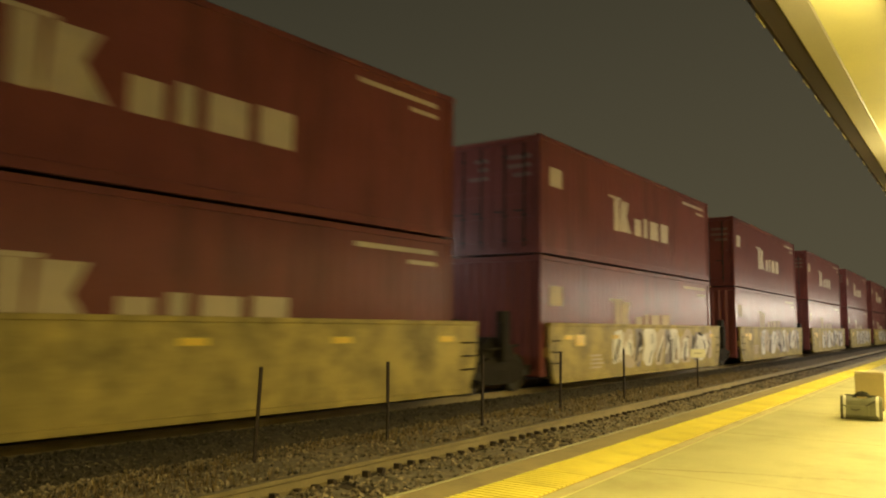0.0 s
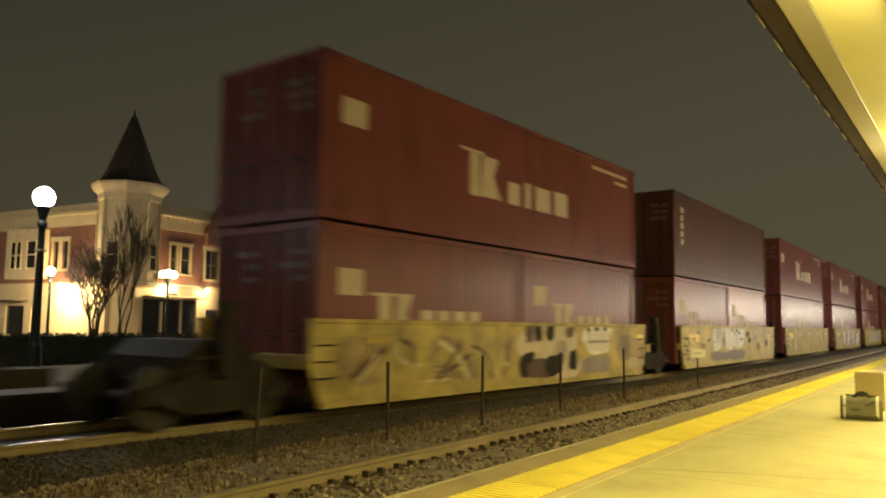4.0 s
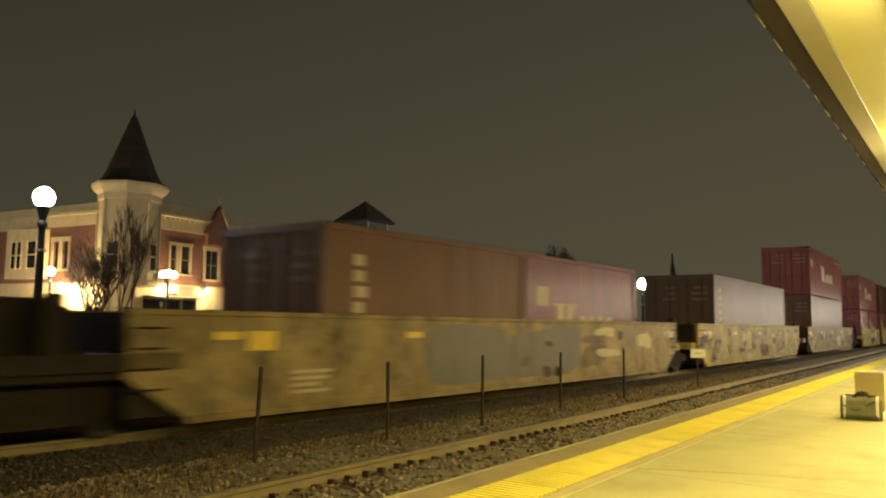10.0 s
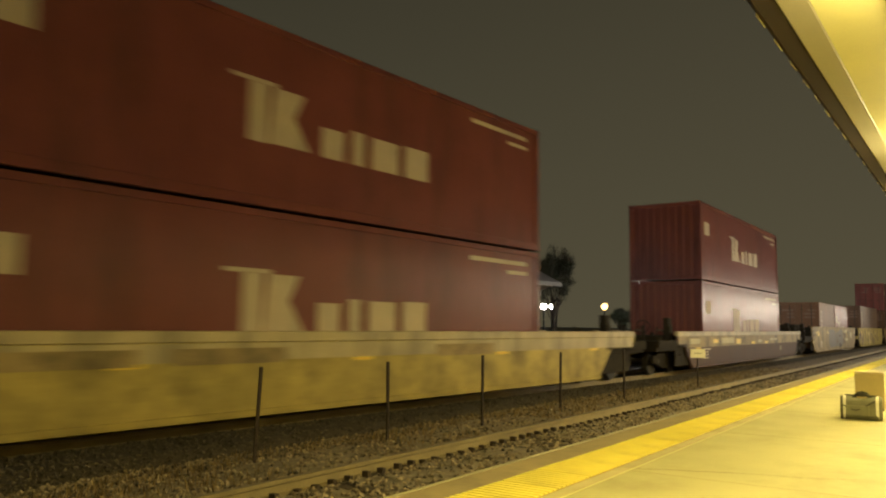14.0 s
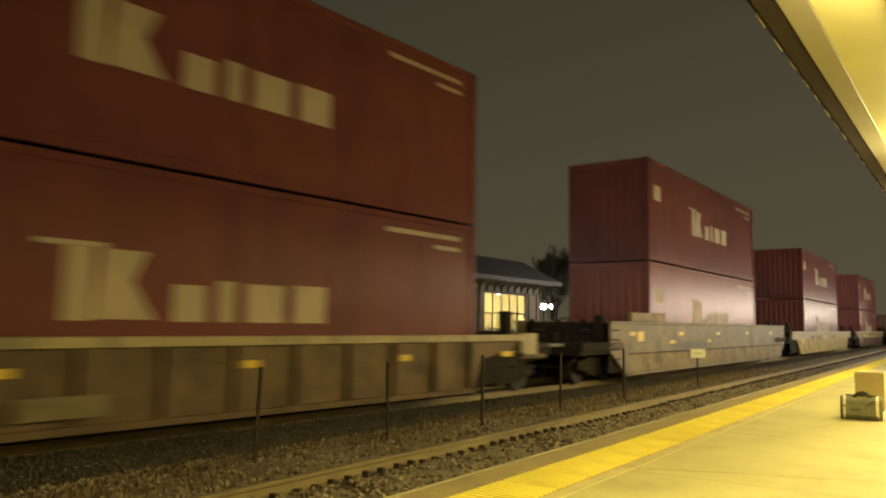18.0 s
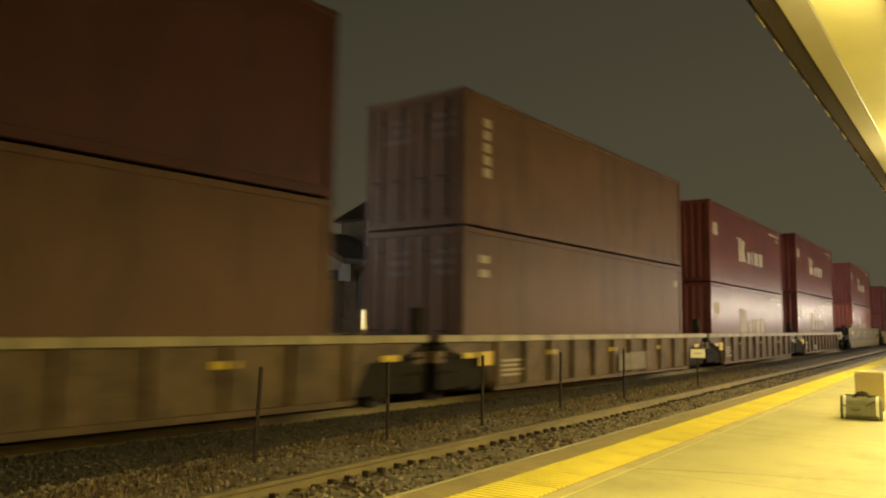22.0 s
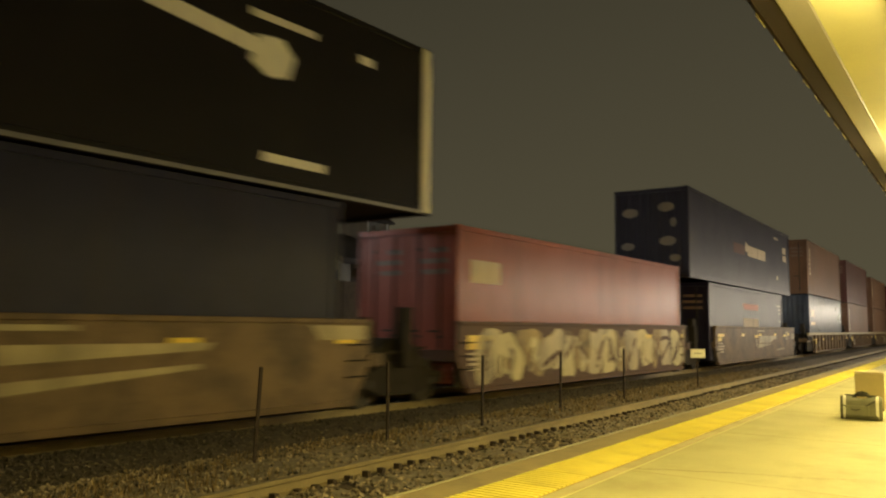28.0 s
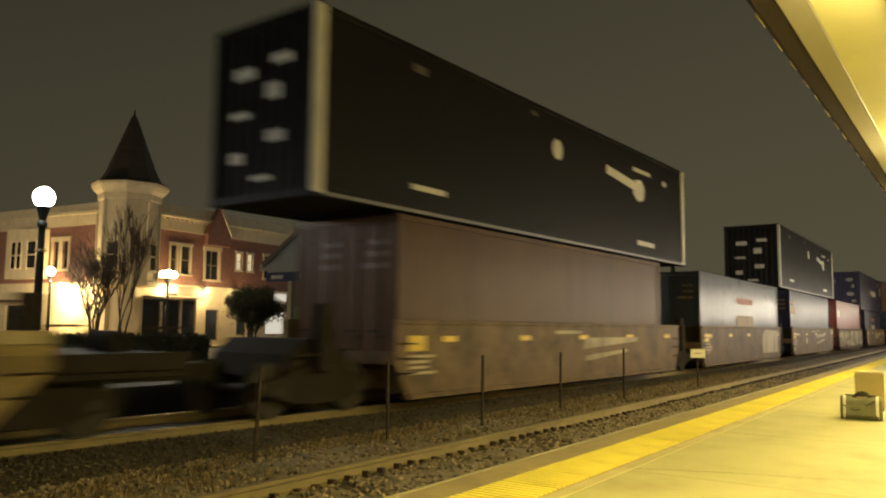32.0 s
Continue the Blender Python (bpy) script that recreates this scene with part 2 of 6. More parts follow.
def tube(bm, a, b, r0, r1=None, seg=10, caps=True):
    a, b = Vector(a), Vector(b)
    r1 = r0 if r1 is None else r1
    d = (b - a).normalized()
    u = d.orthogonal().normalized()
    v = d.cross(u)
    ring = lambda c, r: [bm.verts.new(c + (u * math.cos(i * math.tau / seg) + v * math.sin(i * math.tau / seg)) * r) for i in range(seg)]
    ra, rb = ring(a, r0), ring(b, r1)
    for i in range(seg):
        bm.faces.new((ra[i], ra[(i + 1) % seg], rb[(i + 1) % seg], rb[i]))
    if caps:
        bm.faces.new(ra[::-1])
        bm.faces.new(rb)


def prism(bm, outline, y0, y1):
    """An outline of (x, z) drawn out from y0 to y1."""
    a = [bm.verts.new((x, y0, z)) for x, z in outline]
    b = [bm.verts.new((x, y1, z)) for x, z in outline]
    n = len(a)
    for i in range(n):
        bm.faces.new((a[i], a[(i + 1) % n], b[(i + 1) % n], b[i]))
    bm.faces.new(a[::-1])
    bm.faces.new(b)


def lathe(bm, profile, seg=16, at=(0, 0, 0)):
    rings = []
    for r, z in profile:
        rings.append([bm.verts.new((at[0] + r * math.cos(i * math.tau / seg), at[1] + r * math.sin(i * math.tau / seg), at[2] + z)) for i in range(seg)])
    for p, q in zip(rings, rings[1:]):
        for i in range(seg):
            bm.faces.new((p[i], p[(i + 1) % seg], q[(i + 1) % seg], q[i]))
    bm.faces.new(rings[0][::-1])
    bm.faces.new(rings[-1])


def mesh_of(name, bm, material):
    bmesh.ops.recalc_face_normals(bm, faces=bm.faces[:])
    me = bpy.data.meshes.new(name)
    bm.to_mesh(me)
    bm.free()
    me.materials.append(M[material] if isinstance(material, str) else material)
    return me


def part(name, bm, material, parent, label=""):
    me = bm if isinstance(bm, bpy.types.Mesh) else mesh_of(name, bm, material)
    ob = new(name, me)
    ob.parent = parent
    return tagged(ob, label)


def boxes(*bs, bev=0.0):
    bm = bmesh.new()
    for b in bs:
        box(bm, *b, bev=bev)
    return bm


def thing(name, m, label, category, group="", kind=""):
    ob = new(name)
    ob.empty_display_size = 0.3
    ob.matrix_world = m
    return tagged(ob, label, category, group, kind)


def solid(name, bm, material, m, label, category="", group="", kind=""):
    ob = new(name, mesh_of(name, bm, material))
    ob.matrix_world = m
    return tagged(ob, label, category, group, kind)
# ---- the train's line: straight, a long easy bend, straight again ----
NEAR, HALF, CURV, BEND = 9.19, 1.34, 0.002, 34.0


def on_line(s, off=0.0):
    """Place and heading on the far track's centre line, s metres on from abeam of the camera."""
    if s <= 0:
        x, y, th = s, NEAR, 0.0
    else:
        b = min(s, BEND)
        th = CURV * b
        x, y = math.sin(th) / CURV, NEAR + (1 - math.cos(th)) / CURV
        x, y = x + (s - b) * math.cos(th), y + (s - b) * math.sin(th)
    o = off + HALF
    return x - math.sin(th) * o, y + math.cos(th) * o, th


def on_track(s, z=0.0, off=0.0):
    x, y, th = on_line(s, off)
    return pose(x, y, z, 0, 0, math.degrees(th))


def strip(bm, stations, profile):
    """A profile of (offset, z) carried along stations of (x, y, heading)."""
    rings = [[bm.verts.new((x - math.sin(th) * o, y + math.cos(th) * o, z)) for o, z in profile] for x, y, th in stations]
    for p, q in zip(rings, rings[1:]):
        for i in range(len(profile) - 1):
            bm.faces.new((p[i], q[i], q[i + 1], p[i + 1]))
    return rings


# ---- ground ----
bm = bmesh.new()
bmesh.ops.create_grid(bm, x_segments=60, y_segments=60, size=1500)
for v in bm.verts:
    v.co.z = -0.42
solid("ground", bm, "asphalt", Matrix.Identity(4), "dark ground under the tracks and the town", "ground", kind="structure")

RAIL = ((-0.07, -0.16), (-0.07, -0.145), (-0.012, -0.125), (-0.012, -0.05), (-0.036, -0.038), (-0.036, -0.004), (-0.028, 0.0), (0.028, 0.0), (0.036, -0.004), (0.036, -0.038), (0.012, -0.05), (0.012, -0.125), (0.07, -0.145), (0.07, -0.16))
far_st = [(lambda p: p)(on_line(s)) for s in [-60 + 4 * i for i in range(16)] + [2 * i + 4 for i in range(16)] + [38 + 10 * i for i in range(46)]]
TRACK_Y = 4.74


def near_point(x, y=TRACK_Y):
    m = pf(x, y)
    return (m.translation.x, m.translation.y, SLOPE)


near_st = [near_point(x) for x in range(-40, 400, 10)]


def uneven(bm, amount, seed=0.0):
    for v in bm.verts:
        v.co.z += amount * noise.noise(Vector((v.co.x * 1.7 + seed, v.co.y * 1.7, 0))) + 0.5 * amount * noise.noise(Vector((v.co.x * 6, v.co.y * 6, seed)))


# beds of ballast, one for each track, and the weedy strip between
bm = bmesh.new()
fine = [on_line(s) for s in [-30 + i for i in range(30)] + [0.35 * i for i in range(170)] + [60 + 4 * i for i in range(100)]]
strip(bm, fine, [(-2.3, -0.3), (-2.0, -0.22), (-1.7, -0.17), (-1.3, -0.14), (-1.0, -0.13), (-0.5, -0.15), (0, -0.17), (0.5, -0.15), (1.0, -0.13), (1.5, -0.14), (2.0, -0.24), (2.6, -0.38)])
uneven(bm, 0.02)
solid("track_bed", bm, "ballast_dark", Matrix.Identity(4), "dark oily ballast bed under the freight track", "track bed", kind="structure")
bm = bmesh.new()
fine = [near_point(x) for x in [-30 + i for i in range(30)] + [0.3 * i for i in range(200)] + [60 + 4 * i for i in range(85)]]
strip(bm, fine, [(-1.5, -0.30), (-1.1, -0.2), (-0.8, -0.16), (-0.4, -0.15), (0, -0.15), (0.4, -0.15), (0.8, -0.15), (1.1, -0.13), (1.4, -0.12), (1.7, -0.12), (2.0, -0.13), (2.3, -0.15), (2.6, -0.18), (2.9, -0.2), (3.2, -0.24), (3.6, -0.32), (4.2, -0.4)])
uneven(bm, 0.035, 3.0)
solid("ballast_strip", bm, "ballast", Matrix.Identity(4), "pale stony ballast and weeds between the tracks", "ballast", kind="structure")


def rails(name, stations, label, head):
    ob = thing(name, Matrix.Identity(4), label, "rail", kind="structure")
    for side in (-0.7525, 0.7525):
        bm = bmesh.new()
        strip(bm, stations, [(side + o, z) for o, z in RAIL])
        r = part("rail", bm, "rail", ob)
        bm = bmesh.new()
        strip(bm, stations, [(side - 0.026, 0.002), (side - 0.022, 0.004), (side + 0.022, 0.004), (side + 0.026, 0.002)])
        part("rail_head", bm, head, r, "worn running surface")
    return ob


rails("freight_track", far_st, "steel rails of the far track under the train", "railshine")
near_track = rails("platform_track", near_st, "rusty steel rails beside the platform", "railtop")
tie_bm = boxes((-0.115, 0.115, -1.3, 1.3, -0.33, -0.155), bev=0.012)
tie_me = mesh_of("tie", tie_bm, "tie")
plate_bm = boxes((-0.1, 0.1, -0.14, 0.14, -0.157, -0.14), (-0.15, -0.1, -0.14, -0.06, -0.15, -0.09), (0.1, 0.15, -0.14, -0.06, -0.15, -0.09), (-0.15, -0.1, 0.06, 0.14, -0.15, -0.09), (0.1, 0.15, 0.06, 0.14, -0.15, -0.09))
plate_me = mesh_of("tie_plate", plate_bm, "plate")
rnd = random.Random(4)
for i in range(150):
    x = -4 + i * 0.53
    t = part("tie", tie_me, None, near_track)
    t.matrix_world = pf(x + rnd.uniform(-0.03, 0.03), TRACK_Y, rnd.uniform(-0.02, 0.012), rnd.uniform(-1.2, 1.2))
    for sd in (-0.7525, 0.7525):
        pl = part("tie_plate", plate_me, None, t)
        pl.location = (0, sd, 0)
far_track = bpy.data.objects["freight_track"]
for i in range(90):
    t = part("tie", tie_me, None, far_track)
    t.matrix_world = on_track(1 + i * 0.53, rnd.uniform(-0.02, 0.0), 0)

# ---- the platform ----
PZ = 0.25
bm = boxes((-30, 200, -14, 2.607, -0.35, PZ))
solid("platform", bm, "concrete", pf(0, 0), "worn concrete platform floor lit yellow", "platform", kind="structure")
bm = boxes((-30, 200, 2.607, 3.13, -0.35, PZ - 0.006))
solid("platform_edge_bed", bm, "joint", pf(0, 0), "mortar bed under the yellow warning tiles", "platform", kind="structure")
bm = boxes((-30, 200, 3.13, 3.49, -0.4, PZ - 0.008), bev=0.015)
solid("coping", bm, "coping", pf(0, 0), "chipped concrete coping along the platform edge", "coping", kind="structure")
solid("coping_nosing", boxes((-30, 200, 3.491, 3.53, -0.02, PZ - 0.004), bev=0.008), "beam", pf(0, 0), "pale worn nosing on the platform edge", "nosing", kind="structure")
# warning tiles of raised bars
warn = thing("warning_strip", pf(0, 0), "bright yellow tactile warning tiles along the platform edge", "warning strip", kind="structure")
bm = boxes((0, 0.594, 2.61, 3.127, PZ - 0.004, PZ + 0.002))
for j in range(8):
    x0 = 0.016 + j * 0.074
    box(bm, x0, x0 + 0.044, 2.622, 3.115, PZ + 0.002, PZ + 0.013)
tile_me = mesh_of("tile", bm, "groove")
tile_me.materials.append(M["tactile"])
# groove faces are coloured darker than the raised bars
for pg in tile_me.polygons:
    if pg.index >= 6:
        pg.material_index = 1
for i in range(140):
    t = part("tile", tile_me, None, warn)
    t.location = (-9 + i * 0.6, 0, rnd.uniform(-0.001, 0.001))
bm = boxes((75.002, 200, 2.61, 3.127, PZ - 0.004, PZ + 0.008))
part("far_tiles", bm, "tactile", warn)
# slab joints and a crack
bm = bmesh.new()
for x in [i * 3.05 + 0.4 for i in range(-3, 28)]:
    box(bm, x, x + 0.008, -3.5, 2.46, PZ, PZ + 0.0015)
solid("slab_joint", bm, "joint", pf(0, 0), "thin dark joints between the concrete slabs", "joint", kind="structure")

crack = bmesh.new()
cr = random.Random(12)
px0, py0 = 6.6, 2.46
while py0 > 0.9:
    qx, qy = px0 + 0.055 * cr.uniform(0.5, 1.6), py0 - cr.uniform(0.08, 0.16)
    w0 = 0.012 + 0.008 * (py0 > 1.75)
    vs = [crack.verts.new((x, y, PZ + 0.0025)) for x, y in ((px0, py0), (px0 + w0, py0), (qx + w0, qy), (qx, qy))]
    crack.faces.new(vs)
    px0, py0 = qx, qy
bmesh.ops.solidify(crack, geom=crack.faces[:], thickness=0.002)
solid("slab_crack", crack, "crack", pf(0, 0), "dark jagged crack across the platform slab", "crack", kind="structure")
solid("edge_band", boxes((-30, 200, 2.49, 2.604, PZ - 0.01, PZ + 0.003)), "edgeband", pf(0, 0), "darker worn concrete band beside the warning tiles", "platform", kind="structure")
solid("edge_seam", boxes((-30, 200, 2.472, 2.487, PZ - 0.01, PZ + 0.004)), "soffit", pf(0, 0), "pale mortar seam along the edge band", "joint", kind="structure")

# ---- canopy over the platform ----
canopy = thing("canopy", pf(0, 0, 0, -0.8), "yellow-lit platform canopy with a dark gutter along its edge", "canopy", kind="structure")
CZ = 3.4
bm = boxes((-20, 60, -5.0, 0.755, CZ + 0.006, CZ + 0.22))
part("soffit", bm, "soffit", canopy)
bm = boxes((-20, 60, 0.755, 0.925, CZ, CZ + 0.22), bev=0.01)
part("edge_beam", bm, "beam", canopy)
bm = bmesh.new()
prism_pts = [(0.927, CZ + 0.015), (1.05, CZ + 0.02), (1.1, CZ + 0.075), (1.1, CZ + 0.24), (0.927, CZ + 0.24)]
a = [bm.verts.new((-20, y, z)) for y, z in prism_pts]
b = [bm.verts.new((60, y, z)) for y, z in prism_pts]
for i in range(5):
    bm.faces.new((a[i], a[(i + 1) % 5], b[(i + 1) % 5], b[i]))
bm.faces.new(a[::-1])
bm.faces.new(b)
part("gutter", bm, "gutter", canopy, "dark brown metal gutter")
# pale dashes stand in for the highlights on the gutter brackets
for i in range(40):
    bm = boxes((-0.13, 0.13, 1.101, 1.108, CZ + 0.07, CZ + 0.08))
    g = part("gutter_bracket", bm, "siding", canopy, "pale dash painted for the highlight on a bracket")
    g.location = (2 + i * 0.52, 0, 0)
bm = boxes((-20, 60, -14, -5.0, -0.3, CZ + 0.22))
solid("station_wall_near", bm, "stucco", pf(0, 0), "plain station wall behind the platform", "wall", kind="structure")
bm = boxes((-20, 60, -5.0, 0.9, CZ + 0.26, CZ + 0.34))
part("roof_deck", bm, "gutter", canopy)

# the fittings over the platform: box lights, then shaded pendants, then posts past the roof
for cx in (-0.5, 4.5, 9.0, 14.0, 19.0, 24.0):
    fit = thing("canopy_light", pf(cx, 0.1, 0), "long white box light under the canopy", "lamp", "lights over the platform")
    part("housing", boxes((-0.66, 0.66, -0.2, 0.2, 3.325, CZ + 0.004), bev=0.01), "white", fit)
    part("end_cap", boxes((-0.69, -0.662, -0.19, 0.19, 3.33, 3.4)), "trimlight", fit)
    part("end_cap", boxes((0.662, 0.69, -0.19, 0.19, 3.33, 3.4)), "trimlight", fit)
for cx in (27.0, 33.0, 40.0, 47.0, 55.0, 64.0, 74.0, 86.0):
    fit = thing("platform_light", pf(cx, -0.4, 0), "metal shaded lamp over the platform" + (" on a post" if cx > 60 else ""), "lamp", "lights over the platform")
    bm = bmesh.new()
    lathe(bm, [(0.3, 3.2), (0.28, 3.26), (0.1, 3.34), (0.05, 3.4)], 16)
    part("shade", bm, "trimlight", fit)
    if cx > 60:
        bm = bmesh.new()
        tube(bm, (0, -0.5, PZ), (0, -0.5, 3.4), 0.07, 0.05, 10)
        tube(bm, (0, -0.5, 3.38), (0, 0, 3.4), 0.04, 0.04, 8)
        part("post", bm, "lampost", fit)
# ---- containers ----
HC, ST = 3.19, 2.85


def corrugated(length, height, y, depth=0.009, pitch=0.278, inset=0.09, z0=0.16, z1=None):
    """A sheet of trapezoid ribs in the xz plane, facing -y when y is negative."""
    bm = bmesh.new()
    z1 = height - 0.11 if z1 is None else z1
    n = int((length - 2 * inset) / pitch)
    pitch = (length - 2 * inset) / n
    sg = 1 if y > 0 else -1
    xs = []
    x = -length / 2 + inset
    for i in range(n):
        xs += [(x, 0), (x + pitch * 0.26, 0), (x + pitch * 0.5, depth), (x + pitch * 0.76, depth)]
        x += pitch
    xs.append((x, 0))
    lo = [bm.verts.new((px, y - sg * d, z0)) for px, d in xs]
    hi = [bm.verts.new((px, y - sg * d, z1)) for px, d in xs]
    for i in range(len(xs) - 1):
        bm.faces.new((lo[i], lo[i + 1], hi[i + 1], hi[i]))
    return bm


SY = -HALF * 0.985 - 0.004


def slab(pts, y, thick=0.004):
    """A flat painted shape of (x, z) points at y, a few millimetres thick."""
    bm = bmesh.new()
    a = [bm.verts.new((x, y, z)) for x, z in pts]
    b = [bm.verts.new((x, y + thick, z)) for x, z in pts]
    n = len(a)
    bm.faces.new(a)
    bm.faces.new(b[::-1])
    for i in range(n):
        bm.faces.new((a[i], b[i], b[(i + 1) % n], a[(i + 1) % n]))
    return bm


def rc(x0, x1, z0, z1):
    return [(x0, z0), (x1, z0), (x1, z1), (x0, z1)]


def paint(parent, shapes, material, name="marking", label="", y=None):
    for pts in shapes:
        part(name, slab(pts, SY if y is None else y), material, parent, label)


def big_mark(height):
    """The carrier's mark: a tall bar and notched block, then four small blocks."""
    z = height - (2.02 if height > 3 else 1.87)
    x = -2.2
    out = [rc(x + 0.14, x + 0.5, z, z + 0.9), rc(x - 0.2, x + 0.66, z + 0.905, z + 0.97)]
    out.append([(x + 0.53, z + 0.02), (x + 1.36, z + 0.02), (x + 1.02, z + 0.5), (x + 1.22, z + 0.9), (x + 0.62, z + 0.9)])
    x += 1.62
    for w, h in ((0.5, 0.5), (0.3, 0.58), (0.7, 0.56), (0.66, 0.58)):
        out.append(rc(x, x + w, z, z + h))
        x += w + 0.2
    return out


def marks_for(style, length, height, rng):
    h2 = length / 2
    d = 0.8 if height > 3 else 0.72
    if style == "carrier":
        return big_mark(height) + [rc(-h2 + 0.5, -h2 + 1.12, height - d - 0.47, height - d), rc(h2 - 2.7, h2 - 0.5, height - 0.36, height - 0.27), rc(h2 - 1.3, h2 - 0.5, height - 0.57, height - 0.49)]
    if style == "short":
        out = [rc(-h2 + 0.5, -h2 + 1.1, height - 1.2, height - 0.75), rc(-1.62, -1.3, 0.95, 1.66), rc(-1.86, -1.16, 1.664, 1.72), [(-1.26, 0.97), (-0.55, 0.97), (-0.85, 1.35), (-0.68, 1.72), (-1.1, 1.72)]]
        return out + [rc(-0.45 + 0.52 * j, -0.07 + 0.52 * j, 0.95, 1.44) for j in range(4)]
    if style == "column":
        n = 6 if height > 3 else 5
        return [rc(-h2 + 0.75, -h2 + 0.75 + rng.uniform(0.2, 0.36), height - 0.5 - 0.27 * j - 0.19, height - 0.5 - 0.27 * j) for j in range(n)]
    if style == "smallcolumn":
        return [rc(-h2 + 0.6, -h2 + 0.95, height - 0.72 - 0.3 * j, height - 0.56 - 0.3 * j) for j in range(2)] + [rc(h2 - 0.6, h2 - 0.4, height - 0.7, height - 0.5)]
    if style == "plate":
        return [rc(-h2 + 0.5, -h2 + 1.6, height - 1.15, height - 0.68)]
    return []


LIB = {}


def container(color, length, height, style="", doors=False, label="", extra=None):
    """A steel box: corrugated sides, frame, castings, end doors with bars, painted marks."""
    key = (color, length, height, style, doors, extra)
    if key in LIB:
        return copy_thing(LIB[key], Matrix.Identity(4))
    rng = random.Random(len(LIB) + 5)
    ob = thing("shipping_container", Matrix.Identity(4), label, "container", "containers on the train")
    h2, w = length / 2, HALF
    for y, nm in ((-w, "side_panel"), (w, "side_panel")):
        part(nm, corrugated(length, height, y * 0.985), color, ob)
    bm = bmesh.new()
    n = int((length - 0.2) / 0.55)
    st = (length - 0.2) / n
    for i in range(n):
        x = -length / 2 + 0.1 + i * st
        box(bm, x, x + st - 0.05, -w + 0.05, w - 0.05, height - 0.035, height - 0.012)
    box(bm, -h2 + 0.06, h2 - 0.06, -w + 0.04, w - 0.04, height - 0.05, height - 0.03)
    part("roof", bm, color, ob)
    part("floor", boxes((-h2 + 0.05, h2 - 0.05, -w + 0.04, w - 0.04, 0.1, 0.15)), "steel", ob)
    for y in (-w, w - 0.1):
        part("bottom_rail", boxes((-h2 + 0.1, h2 - 0.1, y, y + 0.1, 0.012, 0.165), bev=0.008), color, ob)
        part("top_rail", boxes((-h2 + 0.1, h2 - 0.1, y, y + 0.1, height - 0.12, height - 0.012), bev=0.008), color, ob)
    for x in (-h2, h2 - 0.16):
        for y in (-w, w - 0.12):
            part("corner_post", boxes((x, x + 0.16, y, y + 0.12, 0.12, height - 0.12), bev=0.01), color, ob)
            for z in (0.0, height - 0.12):
                part("corner_casting", boxes((x - 0.003, x + 0.178, y - 0.003 if y < 0 else y - 0.04, y + 0.162 if y < 0 else y + 0.123, z, z + 0.12), bev=0.01), color, ob)
    # the two ends: doors with bars at the back, a plain ribbed wall otherwise
    for x, sgn in ((-h2, -1), (h2, 1)):
        part("end_sill", boxes((min(x, x - sgn * 0.1), max(x, x - sgn * 0.1), -w + 0.12, w - 0.12, 0.012, 0.15)), color, ob)
        part("end_header", boxes((min(x, x - sgn * 0.1), max(x, x - sgn * 0.1), -w + 0.12, w - 0.12, height - 0.14, height - 0.012)), color, ob)
        if doors and sgn < 0:
            for y0, y1 in ((-w + 0.125, -0.008), (0.008, w - 0.125)):
                bm = boxes((x + 0.04, x + 0.08, y0, y1, 0.155, height - 0.145))
                dr = part("door", bm, color, ob)
                for k in range(4):
                    z = 0.3 + k * (height - 0.55) / 4
                    part("door_panel", boxes((x + 0.024, x + 0.0395, y0 + 0.06, y1 - 0.06, z, z + (height - 0.55) / 4 - 0.12)), color, dr)
                for f in (0.27, 0.72):
                    yy = y0 + f * (y1 - y0)
                    bm = bmesh.new()
                    tube(bm, (x + 0.012, yy, 0.16), (x + 0.012, yy, height - 0.15), 0.019, seg=6)
                    for z in (0.3, 0.9, height - 0.5):
                        box(bm, x - 0.004, x + 0.04, yy - 0.05, yy + 0.05, z, z + 0.06)
                    box(bm, x - 0.01, x + 0.012, yy - 0.02, yy + 0.28, 1.02, 1.06)
                    part("lock_rod", bm, "wheel", dr, "galvanised locking rod")
                for k in range(3):
                    yy = y0 + 0.12
                    part("door_marking", boxes((x + 0.017, x + 0.0215, yy, yy + rng.uniform(0.3, 0.75), height - 0.55 - 0.22 * k, height - 0.45 - 0.22 * k)), "faded", dr, "faded stencilled line")
        else:
            bm = bmesh.new()
            n = 9
            pitch = (2 * w - 0.24) / n
            pts = []
            for i in range(n):
                y = -w + 0.12 + i * pitch
                pts += [(y, 0.03), (y + pitch * 0.3, 0.03), (y + pitch * 0.5, 0.065), (y + pitch * 0.8, 0.065)]
            pts.append((w - 0.12, 0.03))
            lo = [bm.verts.new((x - sgn * d, y, 0.15)) for y, d in pts]
            hi = [bm.verts.new((x - sgn * d, y, height - 0.14)) for y, d in pts]
            for i in range(len(pts) - 1):
                bm.faces.new((lo[i], lo[i + 1], hi[i + 1], hi[i]))
            part("end_wall", bm, color, ob)
    paint(ob, marks_for(style, length, height, rng), "letter", label="cream painted block")
    if extra:
        extra(ob, length, height)
    LIB[key] = ob
    return ob


